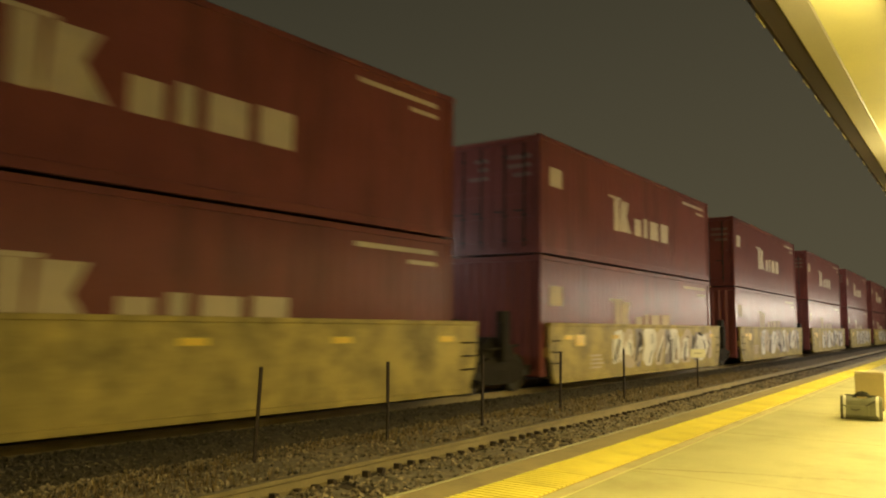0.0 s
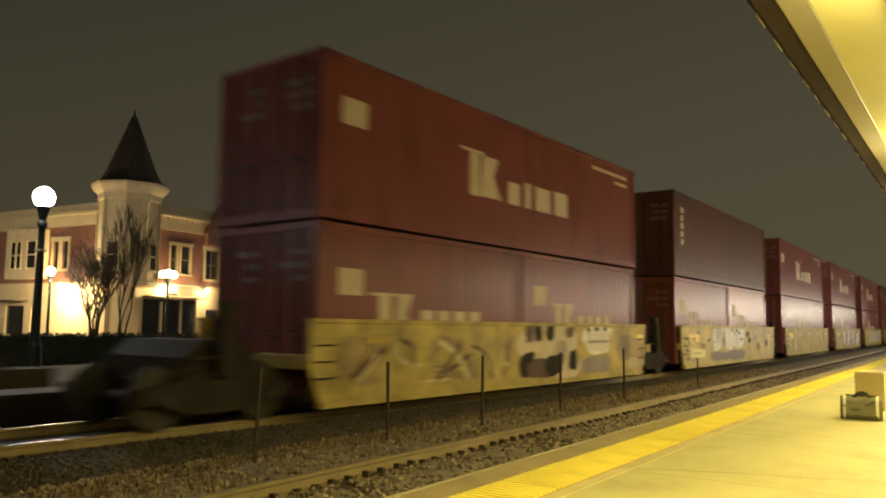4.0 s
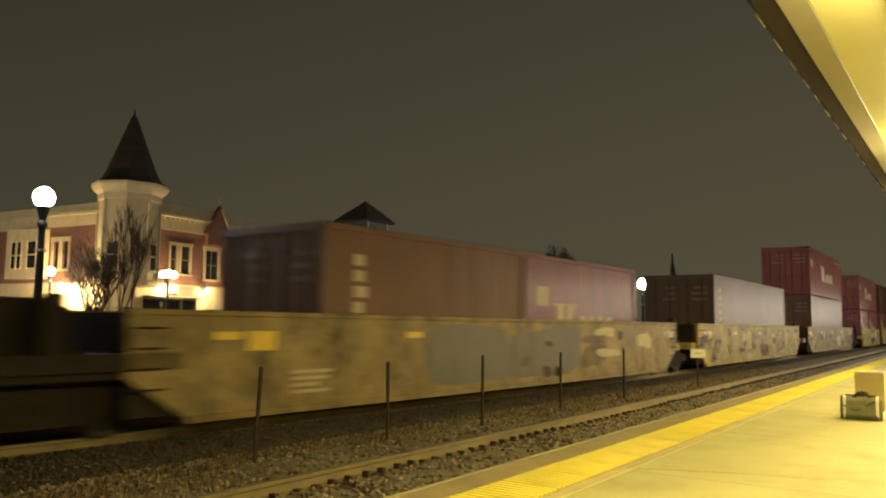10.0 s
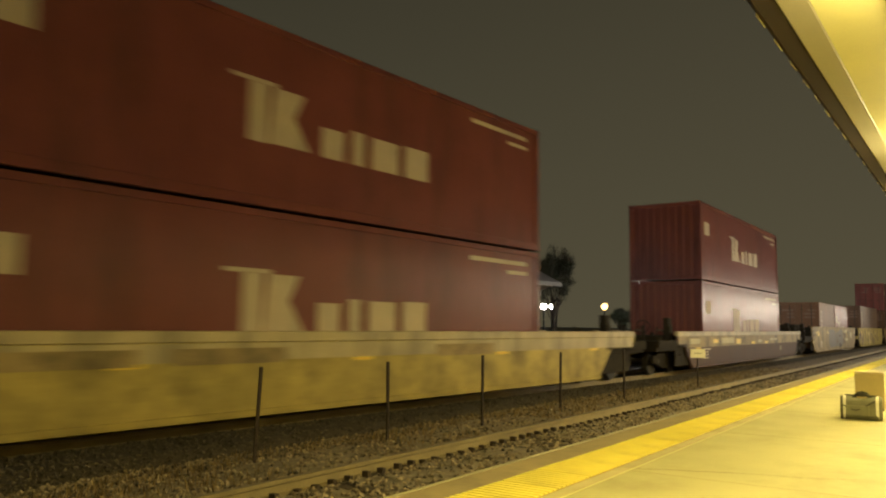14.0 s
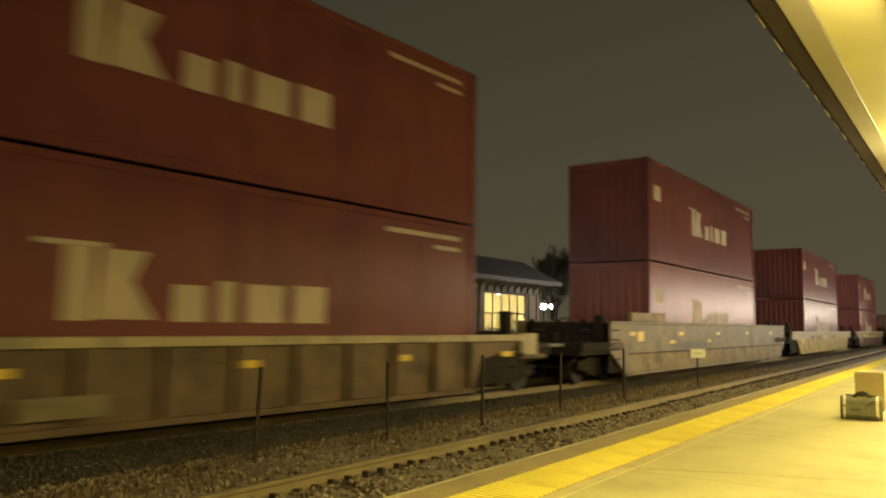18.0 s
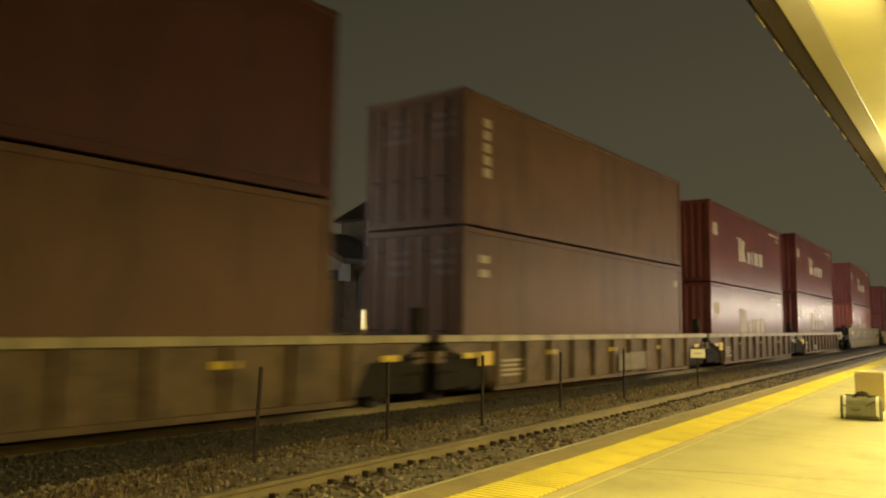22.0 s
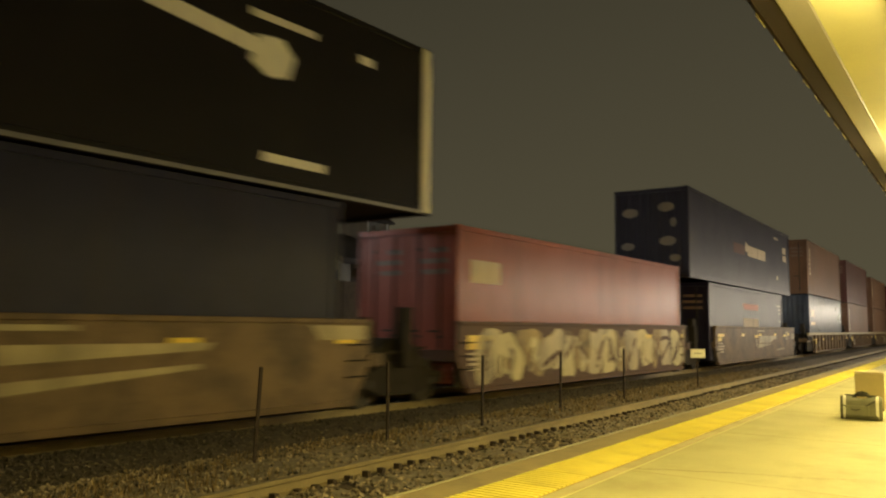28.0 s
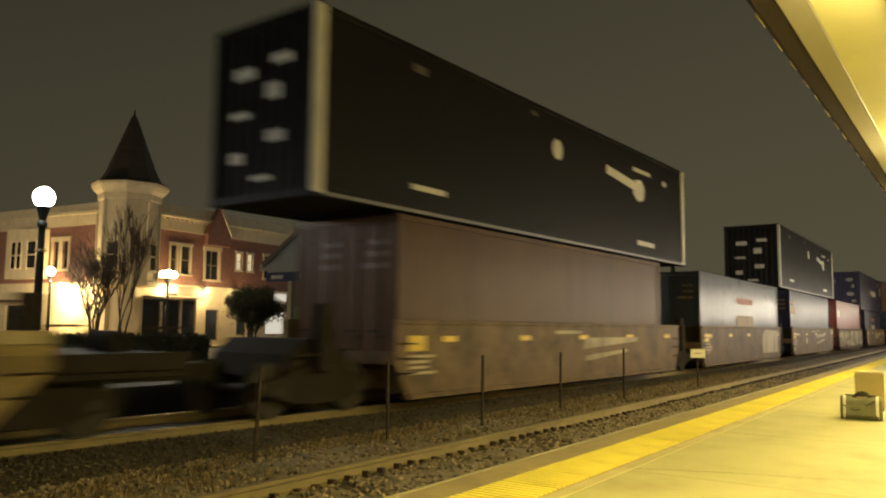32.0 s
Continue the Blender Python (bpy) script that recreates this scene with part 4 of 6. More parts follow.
# leading five-unit set
for q in (-0.75, 15.3, 31.5, 47.7, 63.8, 80.0, 96.3, 112.4, 128.5, 144.8):
    stack(q, KST, KSTD)
    car = well_car("tall", "yellow", 13.1, (8.05,), "yellow well car with grimy sides and sprayed paint", seed=int(q) + 3)
    if q > 10:
        tag(car, -3.0, 5.6, 0.35, 1.44, ("white", "letter", "grey"), ("steel", "white"), int(q) + 3)
    put(car, q + 6.75, 0)
stack(-16.8, [K20, P20], ("brown", L40, ST, "column", True, "dark brown steel forty foot container"))
car = well_car("tall", "lightyellow", 13.3, (8.05,), "pale yellow well car covered in sprayed paint", seed=21)
sprayed(car, ((-2.6, 1.12, 0.62, 0.42, "white", 1), (-2.3, 1.3, 0.5, 0.24, "white", 1), (-1.05, 1.1, 0.62, 0.42, "white", 1), (0.25, 1.12, 0.85, 0.42, "white", 2), (0.95, 1.28, 0.4, 0.24, "white", 1), (-2.3, 0.46, 1.15, 0.17, "grey", 0), (0.05, 0.46, 1.2, 0.2, "grey", 0), (-1.75, 1.12, 0.14, 0.3, "woliv", 2),
              (-2.95, 1.0, 0.07, 0.04, "woliv", 2), (-2.4, 0.98, 0.06, 0.06, "woliv", 2), (-0.55, 1.4, 0.14, 0.05, "wdark", 3), (0.1, 1.39, 0.16, 0.05, "steel", 3), (0.45, 1.3, 0.14, 0.04, "wdark", 3), (0.75, 1.05, 0.2, 0.04, "wdark", 3), (-0.2, 1.28, 0.1, 0.06, "grey", 3),
              (-6.15, 1.12, 0.11, 0.04, "wbrown", 1), (-5.95, 0.97, 0.06, 0.1, "wdark", 1), (-6.1, 0.74, 0.12, 0.05, "wbrown", 1), (-5.75, 0.62, 0.05, 0.11, "wdark", 2), (-6.0, 0.45, 0.16, 0.04, "wbrown", 1), (-5.6, 0.9, 0.05, 0.05, "woliv", 1), (-5.5, 0.4, 0.08, 0.05, "wbrown", 1), (-5.35, 1.1, 0.08, 0.06, "woliv", 1), (-4.9, 1.32, 0.2, 0.06, "woliv", 1), (-4.3, 0.85, 0.3, 0.1, "woliv", 1), (-3.7, 1.05, 0.16, 0.05, "wdark", 1),
              (-5.1, 0.55, 0.4, 0.16, "cream", 0), (-4.4, 0.5, 0.3, 0.2, "pale", 0), (1.8, 1.25, 0.28, 0.1, "wdark", 1), (2.05, 1.0, 0.16, 0.12, "steel", 1), (2.9, 1.1, 0.4, 0.16, "cream", 1), (3.6, 0.75, 0.3, 0.14, "woliv", 1), (4.4, 1.2, 0.4, 0.1, "cream", 1), (5.1, 0.85, 0.2, 0.12, "wdark", 1), (5.6, 1.3, 0.22, 0.08, "cream", 1)), 23)
put(car, -10.0, 0)
stack(-32.75, [K20, K20], KSTD)
car = well_car("tall", "yellow", 13.8, (8.0, -8.2), "yellow well car with dark and pale sprayed letters", seed=24, ends=(0.6, 0), panel=(-6.9, 6.3))
tag(car, -6.2, -1.1, 0.34, 1.3, ("woliv", "yellow"), ("wdark", "pale"), 25, 1.2)
sprayed(car, ((0.7, 0.92, 1.5, 0.6, "letter", 0), (-0.29, 1.3, 0.16, 0.2, "wdark", 1), (0.11, 1.32, 0.17, 0.2, "steel", 1), (0.66, 1.32, 0.19, 0.19, "steel", 1), (1.64, 1.34, 0.2, 0.14, "wdark", 1),
              (-0.4, 0.62, 0.3, 0.28, "steel", 1), (0.15, 0.52, 0.55, 0.2, "wdark", 2), (0.85, 0.58, 0.42, 0.24, "steel", 3), (1.8, 0.66, 0.2, 0.26, "steel", 1), (0.35, 0.98, 0.45, 0.12, "pale", 1), (1.15, 0.95, 0.3, 0.2, "cream", 2),
              (3.15, 1.15, 0.85, 0.33, "white", 1), (2.65, 1.4, 0.12, 0.06, "wdark", 2), (3.1, 1.42, 0.14, 0.05, "steel", 2), (3.6, 1.42, 0.13, 0.05, "steel", 2), (3.2, 1.1, 0.6, 0.03, "grey", 2), (3.0, 0.5, 0.7, 0.22, "grey", 0), (5.2, 0.9, 0.8, 0.35, "woliv", 0), (5.6, 0.5, 0.5, 0.15, "cream", 1)), 27)
for k in range(9):
    x0 = 2.5 + 0.17 * k
    part("spray_paint", ribbon([(x0, 0.86), (x0 + 0.03, 1.1), (x0 + 0.05, 1.36)], 0.035, -HALF - 0.135), "grey" if k % 2 else "woliv", car, "thin sprayed line")
put(car, -26.1, 0)
# three-unit set with long wells
stack(-55.4, TANH, KSTD)
car = well_car("long", "woliv", 20.9, (8.8,), "faded yellow long well car with worn sprayed patches", seed=31, ends=(0.3, 2.0), panel=(-9.4, 8.95))
patchwork(car, -8.6, 8.2, 0.3, 1.5, ("palecar", "wbrown", "woliv", "wbrown", "pale", "greyblue", "yellow", "wbrown"), 40, 33)
put(car, -47.9, 0)
stack(-75.5, ("tan", L40, HC, "column", True, "tan brown forty foot container with shut doors"), None)
car = well_car("long", "yellow", 19.0, (9.9,), "faded yellow long well car with sprayed paint", seed=34, ends=(0.3, 0.3), panel=(-9.02, 8.97))
patchwork(car, -8.4, 8.4, 0.3, 1.5, ("wbrown", "palecar", "yellow", "wbrown", "lightyellow", "woliv", "woliv"), 50, 35)
put(car, -69.0, 0)
stack(-95.6, [("rust", L20, ST, "column", True, "orange brown twenty foot container"), ("red", L20, ST, "short", False, "red steel twenty foot container")], None)
car = well_car("long", "woliv", 21.6, (11.0, -9.2), "faded yellow long well car with pale blue patch", seed=37, ends=(2.9, 0.3), panel=(-8.4, 10.26))
sprayed(car, ((-1.0, 0.9, 1.6, 0.56, "greyblue", 0), (2.0, 0.88, 1.75, 0.58, "greyblue", 1), (2.04, 0.44, 0.2, 0.12, "wdark", 2), (2.55, 0.42, 0.15, 0.12, "steel", 2), (2.12, 1.07, 0.16, 0.07, "wdark", 2), (1.1, 0.7, 0.2, 0.12, "wbrown", 2),
              (4.35, 0.75, 0.5, 0.3, "wbrown", 1), (4.3, 1.15, 0.5, 0.1, "wbrown", 2), (5.1, 1.36, 0.6, 0.1, "pale", 1), (5.3, 0.8, 0.7, 0.1, "pale", 2), (6.05, 1.25, 0.16, 0.12, "wdark", 2), (6.7, 1.3, 0.4, 0.14, "palecar", 1), (6.6, 0.6, 0.7, 0.14, "woliv", 1), (7.7, 1.1, 0.5, 0.2, "pale", 1), (8.4, 0.7, 0.4, 0.16, "woliv", 1), (9.7, 1.3, 0.3, 0.14, "cream", 2)), 38)
put(car, -90.6, 0)
# single cars with sloping ends
for q, col, lb, sd in ((-119.9, "wdark", "dark brown drop-end well car with a yellow upper band", 41), (-144.3, "yellow", "bright yellow drop-end well car", 44), (-168.6, "palecar", "pale tan long well car with worn panels", 47)):
    if sd == 47:
        stack(q, ("pink", L40, HC, "carrier", False, "faded red forty foot container with cream blocks"), KHC)
    else:
        stack(q, KST, KST, 0.33)
    ln, pan, ov, mid = {41: (22.6, (-9.6, 10.75), 0.75, 6.4), 44: (23.6, (-10.9, 10.95), 1.4, 6.65), 47: (23.2, (-9.85, 11.1), 0.1, 6.6)}[sd]
    car = well_car("drop" if sd < 47 else "long", col, ln, (ln / 2 - 1.9, 1.9 - ln / 2), lb, seed=sd, ends=(2.3, 2.3), panel=pan, over=ov)
    if sd == 41:
        for pts in (rc(-8.6, 9.75, 0.82, 1.2), rc(-9.5, -8.604, 0.95, 1.2), rc(9.754, 10.65, 0.95, 1.2)):
            part("upper_band", slab(pts, -HALF - 0.1265), "woliv", car, "dull yellow upper band")
        for pts in (rc(-4.5, -3.3, 0.92, 1.13), rc(-3.25, -2.75, 0.92, 1.13), rc(-8.3, -7.2, 0.94, 1.12), rc(1.2, 1.9, 0.9, 1.02), rc(3.5, 5.0, 0.96, 1.06)):
            part("stencil", slab(pts, -HALF - 0.1295), "pale", car, "worn pale stencilled panel")
        for x0, x1, z0, z1 in ((-2.4, -1.7, 0.88, 1.08), (-5.6, -4.95, 0.94, 1.08), (0.07, 0.63, 0.84, 0.95), (2.5, 3.1, 0.83, 0.94)):
            part("reflector", slab(rc(x0, x1, z0, z1), -HALF - 0.1295), "reflect", car)
        part("stencil", slab(rc(5.6, 5.95, 0.48, 0.68), -HALF - 0.1265), "palecar", car, "small pale panel")
    if sd == 44:
        part("upper_band", slab(rc(-10.8, 10.85, 0.94, 1.19), -HALF - 0.1265), "cream", car, "pale worn upper band")
        for x in (-6.0, -3.6, 2.0):
            part("stencil", slab(rc(x, x + 1.9, 0.9, 1.12), -HALF - 0.1295), "woliv", car, "dull stencilled panel")
    if sd == 47:
        part("container_guide", boxes((-8.5, -5.8, -HALF - 0.17, -HALF - 0.03, 1.645, 1.9), bev=0.015), "woliv", car, "raised tan guide over the side")
        part("lower_panel", slab(rc(-7.9, 9.9, 0.26, 0.7), -HALF - 0.1265), "woliv", car, "dull yellow lower strake")
        # dark strip stands in for the shadow line along the side
        part("ledge_shadow", boxes((-8.6, 10.7, -HALF - 0.16, -HALF - 0.121, 0.72, 0.76)), "wdark", car)
        part("stencil_panel", slab(rc(-4.6, -1.45, 0.8, 1.03), -HALF - 0.1265), "greyblue", car, "faded grey panel")
        part("reflector", slab(rc(-5.25, -4.75, 0.98, 1.08), -HALF - 0.1265), "reflect", car)
        part("reflector", slab(rc(-1.3, -0.95, 0.98, 1.08), -HALF - 0.1265), "reflect", car)
    put(car, q + mid, 0)
# five-unit set with ribbed sides
R40 = ("rust", L40, HC, "column", True, "orange brown high container with shut doors")
stack(-190.55, KHC, KHC)
car = well_car("ribbed", "wbrown", 16.4, (-8.25, 6.9), "brown ribbed well car with a cream top chord", seed=51, ends=(0, 0.8), panel=(-8.2, 7.1))
part("end_bracket", boxes((6.95, 7.6, -HALF - 0.15, -HALF + 0.1, 0.84, 1.32), bev=0.02), "cream", car, "pale end bracket")
part("step_plate", boxes((7.75, 8.85, -HALF - 0.12, -HALF + 0.2, 1.0, 1.08), bev=0.01), "grey", car, "worn grey step plate")
part("stencil_panel", slab(rc(-3.55, -2.5, 0.34, 0.6), -HALF - 0.18), "palecar", car, "pale stencilled panel")
put(car, -183.3, 0)
stack(-206.9, KST, ("red", L40, HC - 0.12, "carrier", False, RED40), 0.33)
put(well_car("ribbed", "wbrown", 16.1, (-8.15,), "brown ribbed well car with a cream top chord", seed=52), -199.7, 0)
stack(-222.75, ("rust", L40, HC, "smallcolumn", True, "orange brown high container with shut doors"), ("rust", L40, ST, "column", True, "orange brown forty foot container with shut doors"))
car = well_car("ribbed", "wbrown", 15.6, (-8.0,), "brown ribbed well car with a cream top chord", seed=53)
for pts in (rc(0.25, 0.95, 0.3, 0.76), rc(0.98, 2.15, 0.3, 0.79)):
    part("stencil_panel", slab(pts, -HALF - 0.18), "palecar", car, "pale stencilled panel")
put(car, -215.9, 0)
stack(-239.0, R40, ("maroon", L40, HC, "", True, "dark maroon high container with shut doors"))
put(well_car("ribbed", "wbrown", 15.7, (-8.1,), "brown ribbed well car with a cream top chord", seed=54), -231.9, 0)
stack(-255.1, ("steelblue", L40, HC, "", False, "weathered blue grey container with a faded cross", faint_cross), R40)
put(well_car("ribbed", "wbrown", 16.2, (-7.6,), "brown ribbed well car with a cream top chord", seed=55, ends=(0.8, 0)), -248.2, 0)
# brown set with mixed boxes
put(container("navy", L40, ST, "", True, "dark navy container with an orange band", flaps), -268.87, BASE)
put(container("navy", L53, HC, "", False, "long dark navy trailer box with a pale stripe", trailer_band), -268.87, BASE + ST + 0.03)
car = well_car("brown", "wbrown", 14.6, (7.0,  -8.8), "brown well car with a pale yellow stripe", seed=61, ends=(0, 0.6))
for pts in ([(-0.52, 0.87), (1.62, 0.84), (2.32, 0.98), (3.02, 1.02), (3.02, 1.15), (-0.4, 1.18)], [(-0.72, 0.64), (0.71, 0.71), (2.06, 0.79), (-0.55, 0.83)], rc(-0.77, 0.47, 1.35, 1.41), [(2.97, 0.48), (4.77, 0.53), (4.77, 0.58), (2.97, 0.53)], rc(6.47, 7.1, 0.98, 1.24)):
    part("stripe", slab(pts, -HALF - 0.127), "cream", car, "pale yellow painted stripe")
for k in range(4):
    part("stencil", slab(rc(5.05 + 0.1 * (k % 2), 5.75 - 0.08 * k, 1.3 - 0.11 * k, 1.35 - 0.11 * k), -HALF - 0.127), "letter", car, "pale stencilled line")
    part("stencil", slab(rc(-1.16, -0.82 - 0.06 * (k % 2), 0.98 - 0.085 * k, 1.02 - 0.085 * k), -HALF - 0.127), "letter", car, "pale stencilled line")
for x0, x1 in ((-1.29, -0.71), (4.57, 5.17)):
    part("reflector", slab(rc(x0, x1, 1.1, 1.21), -HALF - 0.1285), "reflect", car)
put(car, -267.6, 0)
stack(-290.95, ("pink", L40, HC, "plate", True, "faded red forty foot container with a pale plate"), None)
car = well_car("brown", "wdark", 13.6, (-8.0,), "dark brown well car with big pale sprayed letters", seed=63, panel=(-6.8, 6.1))
tag(car, -6.2, 6.0, 0.28, 1.42, ("cream", "pale", "woliv"), ("wdark", "wbrown", "cream"), 64, 0.9)
put(car, -284.3, 0)
put(container("blue", L40, HC, "", True, "dark blue forty foot container with a pale block", logo_white), -300.5, BASE)
put(container("black", L53, HC + 0.04, "", False, "long black box with pale corner posts", domestic), -300.45, BASE + HC + 0.03)
car = well_car("brown", "wbrown", 13.9, (-8.2,), "brown well car with a yellow swoosh", seed=65, panel=(-6.95, 6.5))
for pts in ([(0.2, 0.95), (3.3, 1.1), (3.4, 1.2), (0.3, 1.2)], [(0.3, 0.6), (3.2, 0.85), (3.2, 0.92), (0.3, 0.76)], [(5.4, 1.22), (6.4, 1.22), (6.4, 1.45), (5.2, 1.45)], rc(-3.2, -2.72, 0.7, 1.0), rc(-1.3, 0.1, 1.3, 1.38), rc(0.3, 1.5, 1.36, 1.43)):
    part("stripe", slab(pts, -HALF - 0.127), "cream", car, "pale yellow painted stripe")
part("patch", slab(rc(-6.62, -6.28, 0.36, 0.54), -HALF - 0.127), "cream", car, "small pale square")
part("stripe", slab(rc(-6.05, -4.9, 1.14, 1.26), -HALF - 0.127), "pale", car, "worn pale stripe")
put(car, -300.1, 0)
put(container("steelblue", L40, HC, "", True, "blue forty foot container with an orange band", flaps), -316.2, BASE)
car = well_car("brown", "wbrown", 13.2, (-7.75,), "brown well car with a pale patch", seed=67, panel=(-6.6, 6.25))
part("patch", slab([(2.5, 0.42), (5.5, 0.4), (5.6, 1.4), (2.9, 1.43), (2.4, 1.1)], -HALF - 0.127), "cream", car, "big pale painted patch")
put(car, -316.2, 0)
put(container("tan", L40, HC, "", True, "plain tan brown high container"), -332.72, BASE)
put(container("black", L53, HC + 0.04, "", False, "long black box with pale corner posts", domestic), -332.65, BASE + HC + 0.03)
car = well_car("brown", "wbrown", 14.0, (-8.4,), "brown well car with grimy sides and a pale swoosh", seed=69, ends=(0.6, 0))
for pts in ([(0.3, 0.92), (3.6, 1.08), (3.7, 1.2), (0.4, 1.2)], [(0.4, 0.62), (3.0, 0.8), (3.0, 0.88), (0.4, 0.76)], rc(-1.2, 0.2, 1.3, 1.38)):
    part("stripe", slab(pts, -HALF - 0.127), "cream", car, "pale yellow painted stripe")
put(car, -332.2, 0)
put(well_car("drop", "woliv", 22.6, (9.3, -9.3), "tan drop-end well car", seed=70, ends=(2.3, 2.3)), -354.6, 0)
# ---- the town behind the freight track ----
def wall_with_openings(x0, x1, z0, z1, y0, y1, holes):
    """A wall in the xz plane from y0 to y1, built of blocks round its openings (x0, x1, z0, z1)."""
    bm = bmesh.new()
    xs = sorted({x0, x1, *[h[0] for h in holes], *[h[1] for h in holes]})
    for a, b in zip(xs, xs[1:]):
        cuts = sorted([(h[2], h[3]) for h in holes if h[0] <= a + 1e-6 and h[1] >= b - 1e-6])
        z = z0
        for c0, c1 in cuts:
            if c0 > z:
                box(bm, a, b, y0, y1, z, c0)
            z = max(z, c1)
        if z < z1:
            box(bm, a, b, y0, y1, z, z1)
    bmesh.ops.remove_doubles(bm, verts=bm.verts[:], dist=0.0005)
    return bm


def window(parent, x0, x1, z0, z1, y, frame_mat="stucco", pane_mat="glassdark", bars=1, surround=0.16, sash=True, m=None):
    """A window let into a wall whose face is at y: surround, sill, sashes, panes."""
    s = surround
    w = part("window", boxes((x0 - s, x0, y - 0.06, y + 0.1, z0, z1), (x1, x1 + s, y - 0.06, y + 0.1, z0, z1), (x0 - s - 0.06, x1 + s + 0.06, y - 0.1, y + 0.1, z1, z1 + s * 1.3)), frame_mat, parent)
    part("sill", boxes((x0 - s - 0.05, x1 + s + 0.05, y - 0.14, y + 0.12, z0 - 0.12, z0)), frame_mat, w)
    bm = bmesh.new()
    n = bars + 1
    for i in range(n + 1):
        x = x0 + (x1 - x0) * i / n
        box(bm, max(x0, x - 0.035), min(x1, x + 0.035), y + 0.1, y + 0.16, z0, z1)
    for z in (z0, (z0 + z1) / 2 - 0.03, z1 - 0.06):
        box(bm, x0, x1, y + 0.095, y + 0.165, z, z + 0.06)
    part("sash", bm, "trimlight", w)
    for i in range(n):
        xa, xb = x0 + (x1 - x0) * i / n, x0 + (x1 - x0) * (i + 1) / n
        part("pane", boxes((xa + 0.03, xb - 0.03, y + 0.12, y + 0.13, z0 + 0.05, z1 - 0.05)), pane_mat, w)
    if m is not None:
        w.matrix_local = m
    return w


def globe_lamp(m, h, r, label, material):
    ob = thing("street_lamp", m, label, "lamp", "globe lamps")
    bm = bmesh.new()
    lathe(bm, [(0.21, 0), (0.21, 0.1), (0.17, 0.16), (0.15, 0.7), (0.11, 0.78), (0.095, 1.0), (0.07, h - r - 0.45), (0.1, h - r - 0.42), (0.1, h - r - 0.36), (0.065, h - r - 0.3), (0.12, h - r - 0.1), (0.15, h - r + 0.03)], 14)
    part("pole", bm, "lampost", ob, "dark fluted iron pole")
    bm = bmesh.new()
    for z in (h - r - 1.0,):
        lathe(bm, [(0.11, z), (0.13, z + 0.03), (0.11, z + 0.06)], 12)
    part("collar", bm, "trimlight", ob)
    bm = bmesh.new()
    bmesh.ops.create_uvsphere(bm, u_segments=20, v_segments=12, radius=r)
    for v in bm.verts:
        v.co.z = v.co.z * 1.08 + h
    part("globe", bm, material, ob, "glowing globe")
    bm = bmesh.new()
    lathe(bm, [(0.09, h + r * 1.05), (0.06, h + r * 1.12), (0.015, h + r * 1.3)], 10)
    part("finial", bm, "lampost", ob)
    return ob


# posts at -6.1 and 1.4 stand out of view, added to light container ends
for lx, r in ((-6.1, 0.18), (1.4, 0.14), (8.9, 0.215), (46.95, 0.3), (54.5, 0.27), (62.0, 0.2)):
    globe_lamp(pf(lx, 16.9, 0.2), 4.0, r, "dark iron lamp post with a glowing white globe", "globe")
twin = globe_lamp(pose(24.28, 39.65, -0.3), 4.5, 0.22, "dark iron street lamp with two glowing warm globes", "globewarm")
for sx in (-0.36, 0.36):
    bm = bmesh.new()
    tube(bm, (0, 0, 4.0), (sx, 0, 4.25), 0.035, seg=6)
    part("arm", bm, "lampost", twin)
    bm = bmesh.new()
    bmesh.ops.create_uvsphere(bm, u_segments=16, v_segments=10, radius=0.2)
    for v in bm.verts:
        v.co += Vector((sx, 0, 4.46))
    part("globe", bm, "globewarm", twin, "glowing globe")
for sx, z in ((0.05, 3.25), (-0.6, 2.9)):
    part("street_plate", boxes((sx, sx + 0.5, -0.1, -0.075, z, z + 0.16)), "lampost", twin, "small dark plate")
globe_lamp(pose(21.5, 48.1, -0.3), 4.75, 0.26, "dark iron street lamp with a glowing warm globe", "globewarm")
# unseen lamp added down the street to light the left wing
globe_lamp(pose(13.5, 60.0, -0.3), 4.75, 0.26, "dark iron street lamp with a glowing warm globe", "globewarm")
# the third light belongs to the added, unseen lamp
for gx, gy, pw in ((24.28, 39.3, 620), (21.5, 47.7, 900), (13.5, 59.6, 2600)):
    lamp("street_lamp_light", pose(gx, gy, 4.3), pw, (1.0, 0.82, 0.52), 0.2)
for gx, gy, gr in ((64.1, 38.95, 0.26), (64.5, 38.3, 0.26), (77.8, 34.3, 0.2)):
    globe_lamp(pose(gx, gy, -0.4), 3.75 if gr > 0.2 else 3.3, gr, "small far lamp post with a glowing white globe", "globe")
# a far street lamp on a tall mast
mast = thing("street_light", pose(94.5, 47.9, -0.4), "tall mast with a glowing orange street light", "lamp")
bm = bmesh.new()
tube(bm, (0, 0, 0), (0, 0, 4.7), 0.12, 0.07)
part("pole", bm, "lampost", mast)
bm = bmesh.new()
bmesh.ops.create_uvsphere(bm, u_segments=12, v_segments=8, radius=0.45)
for v in bm.verts:
    v.co.z += 4.6
part("lantern", bm, "globeorange", mast, "glowing lantern")

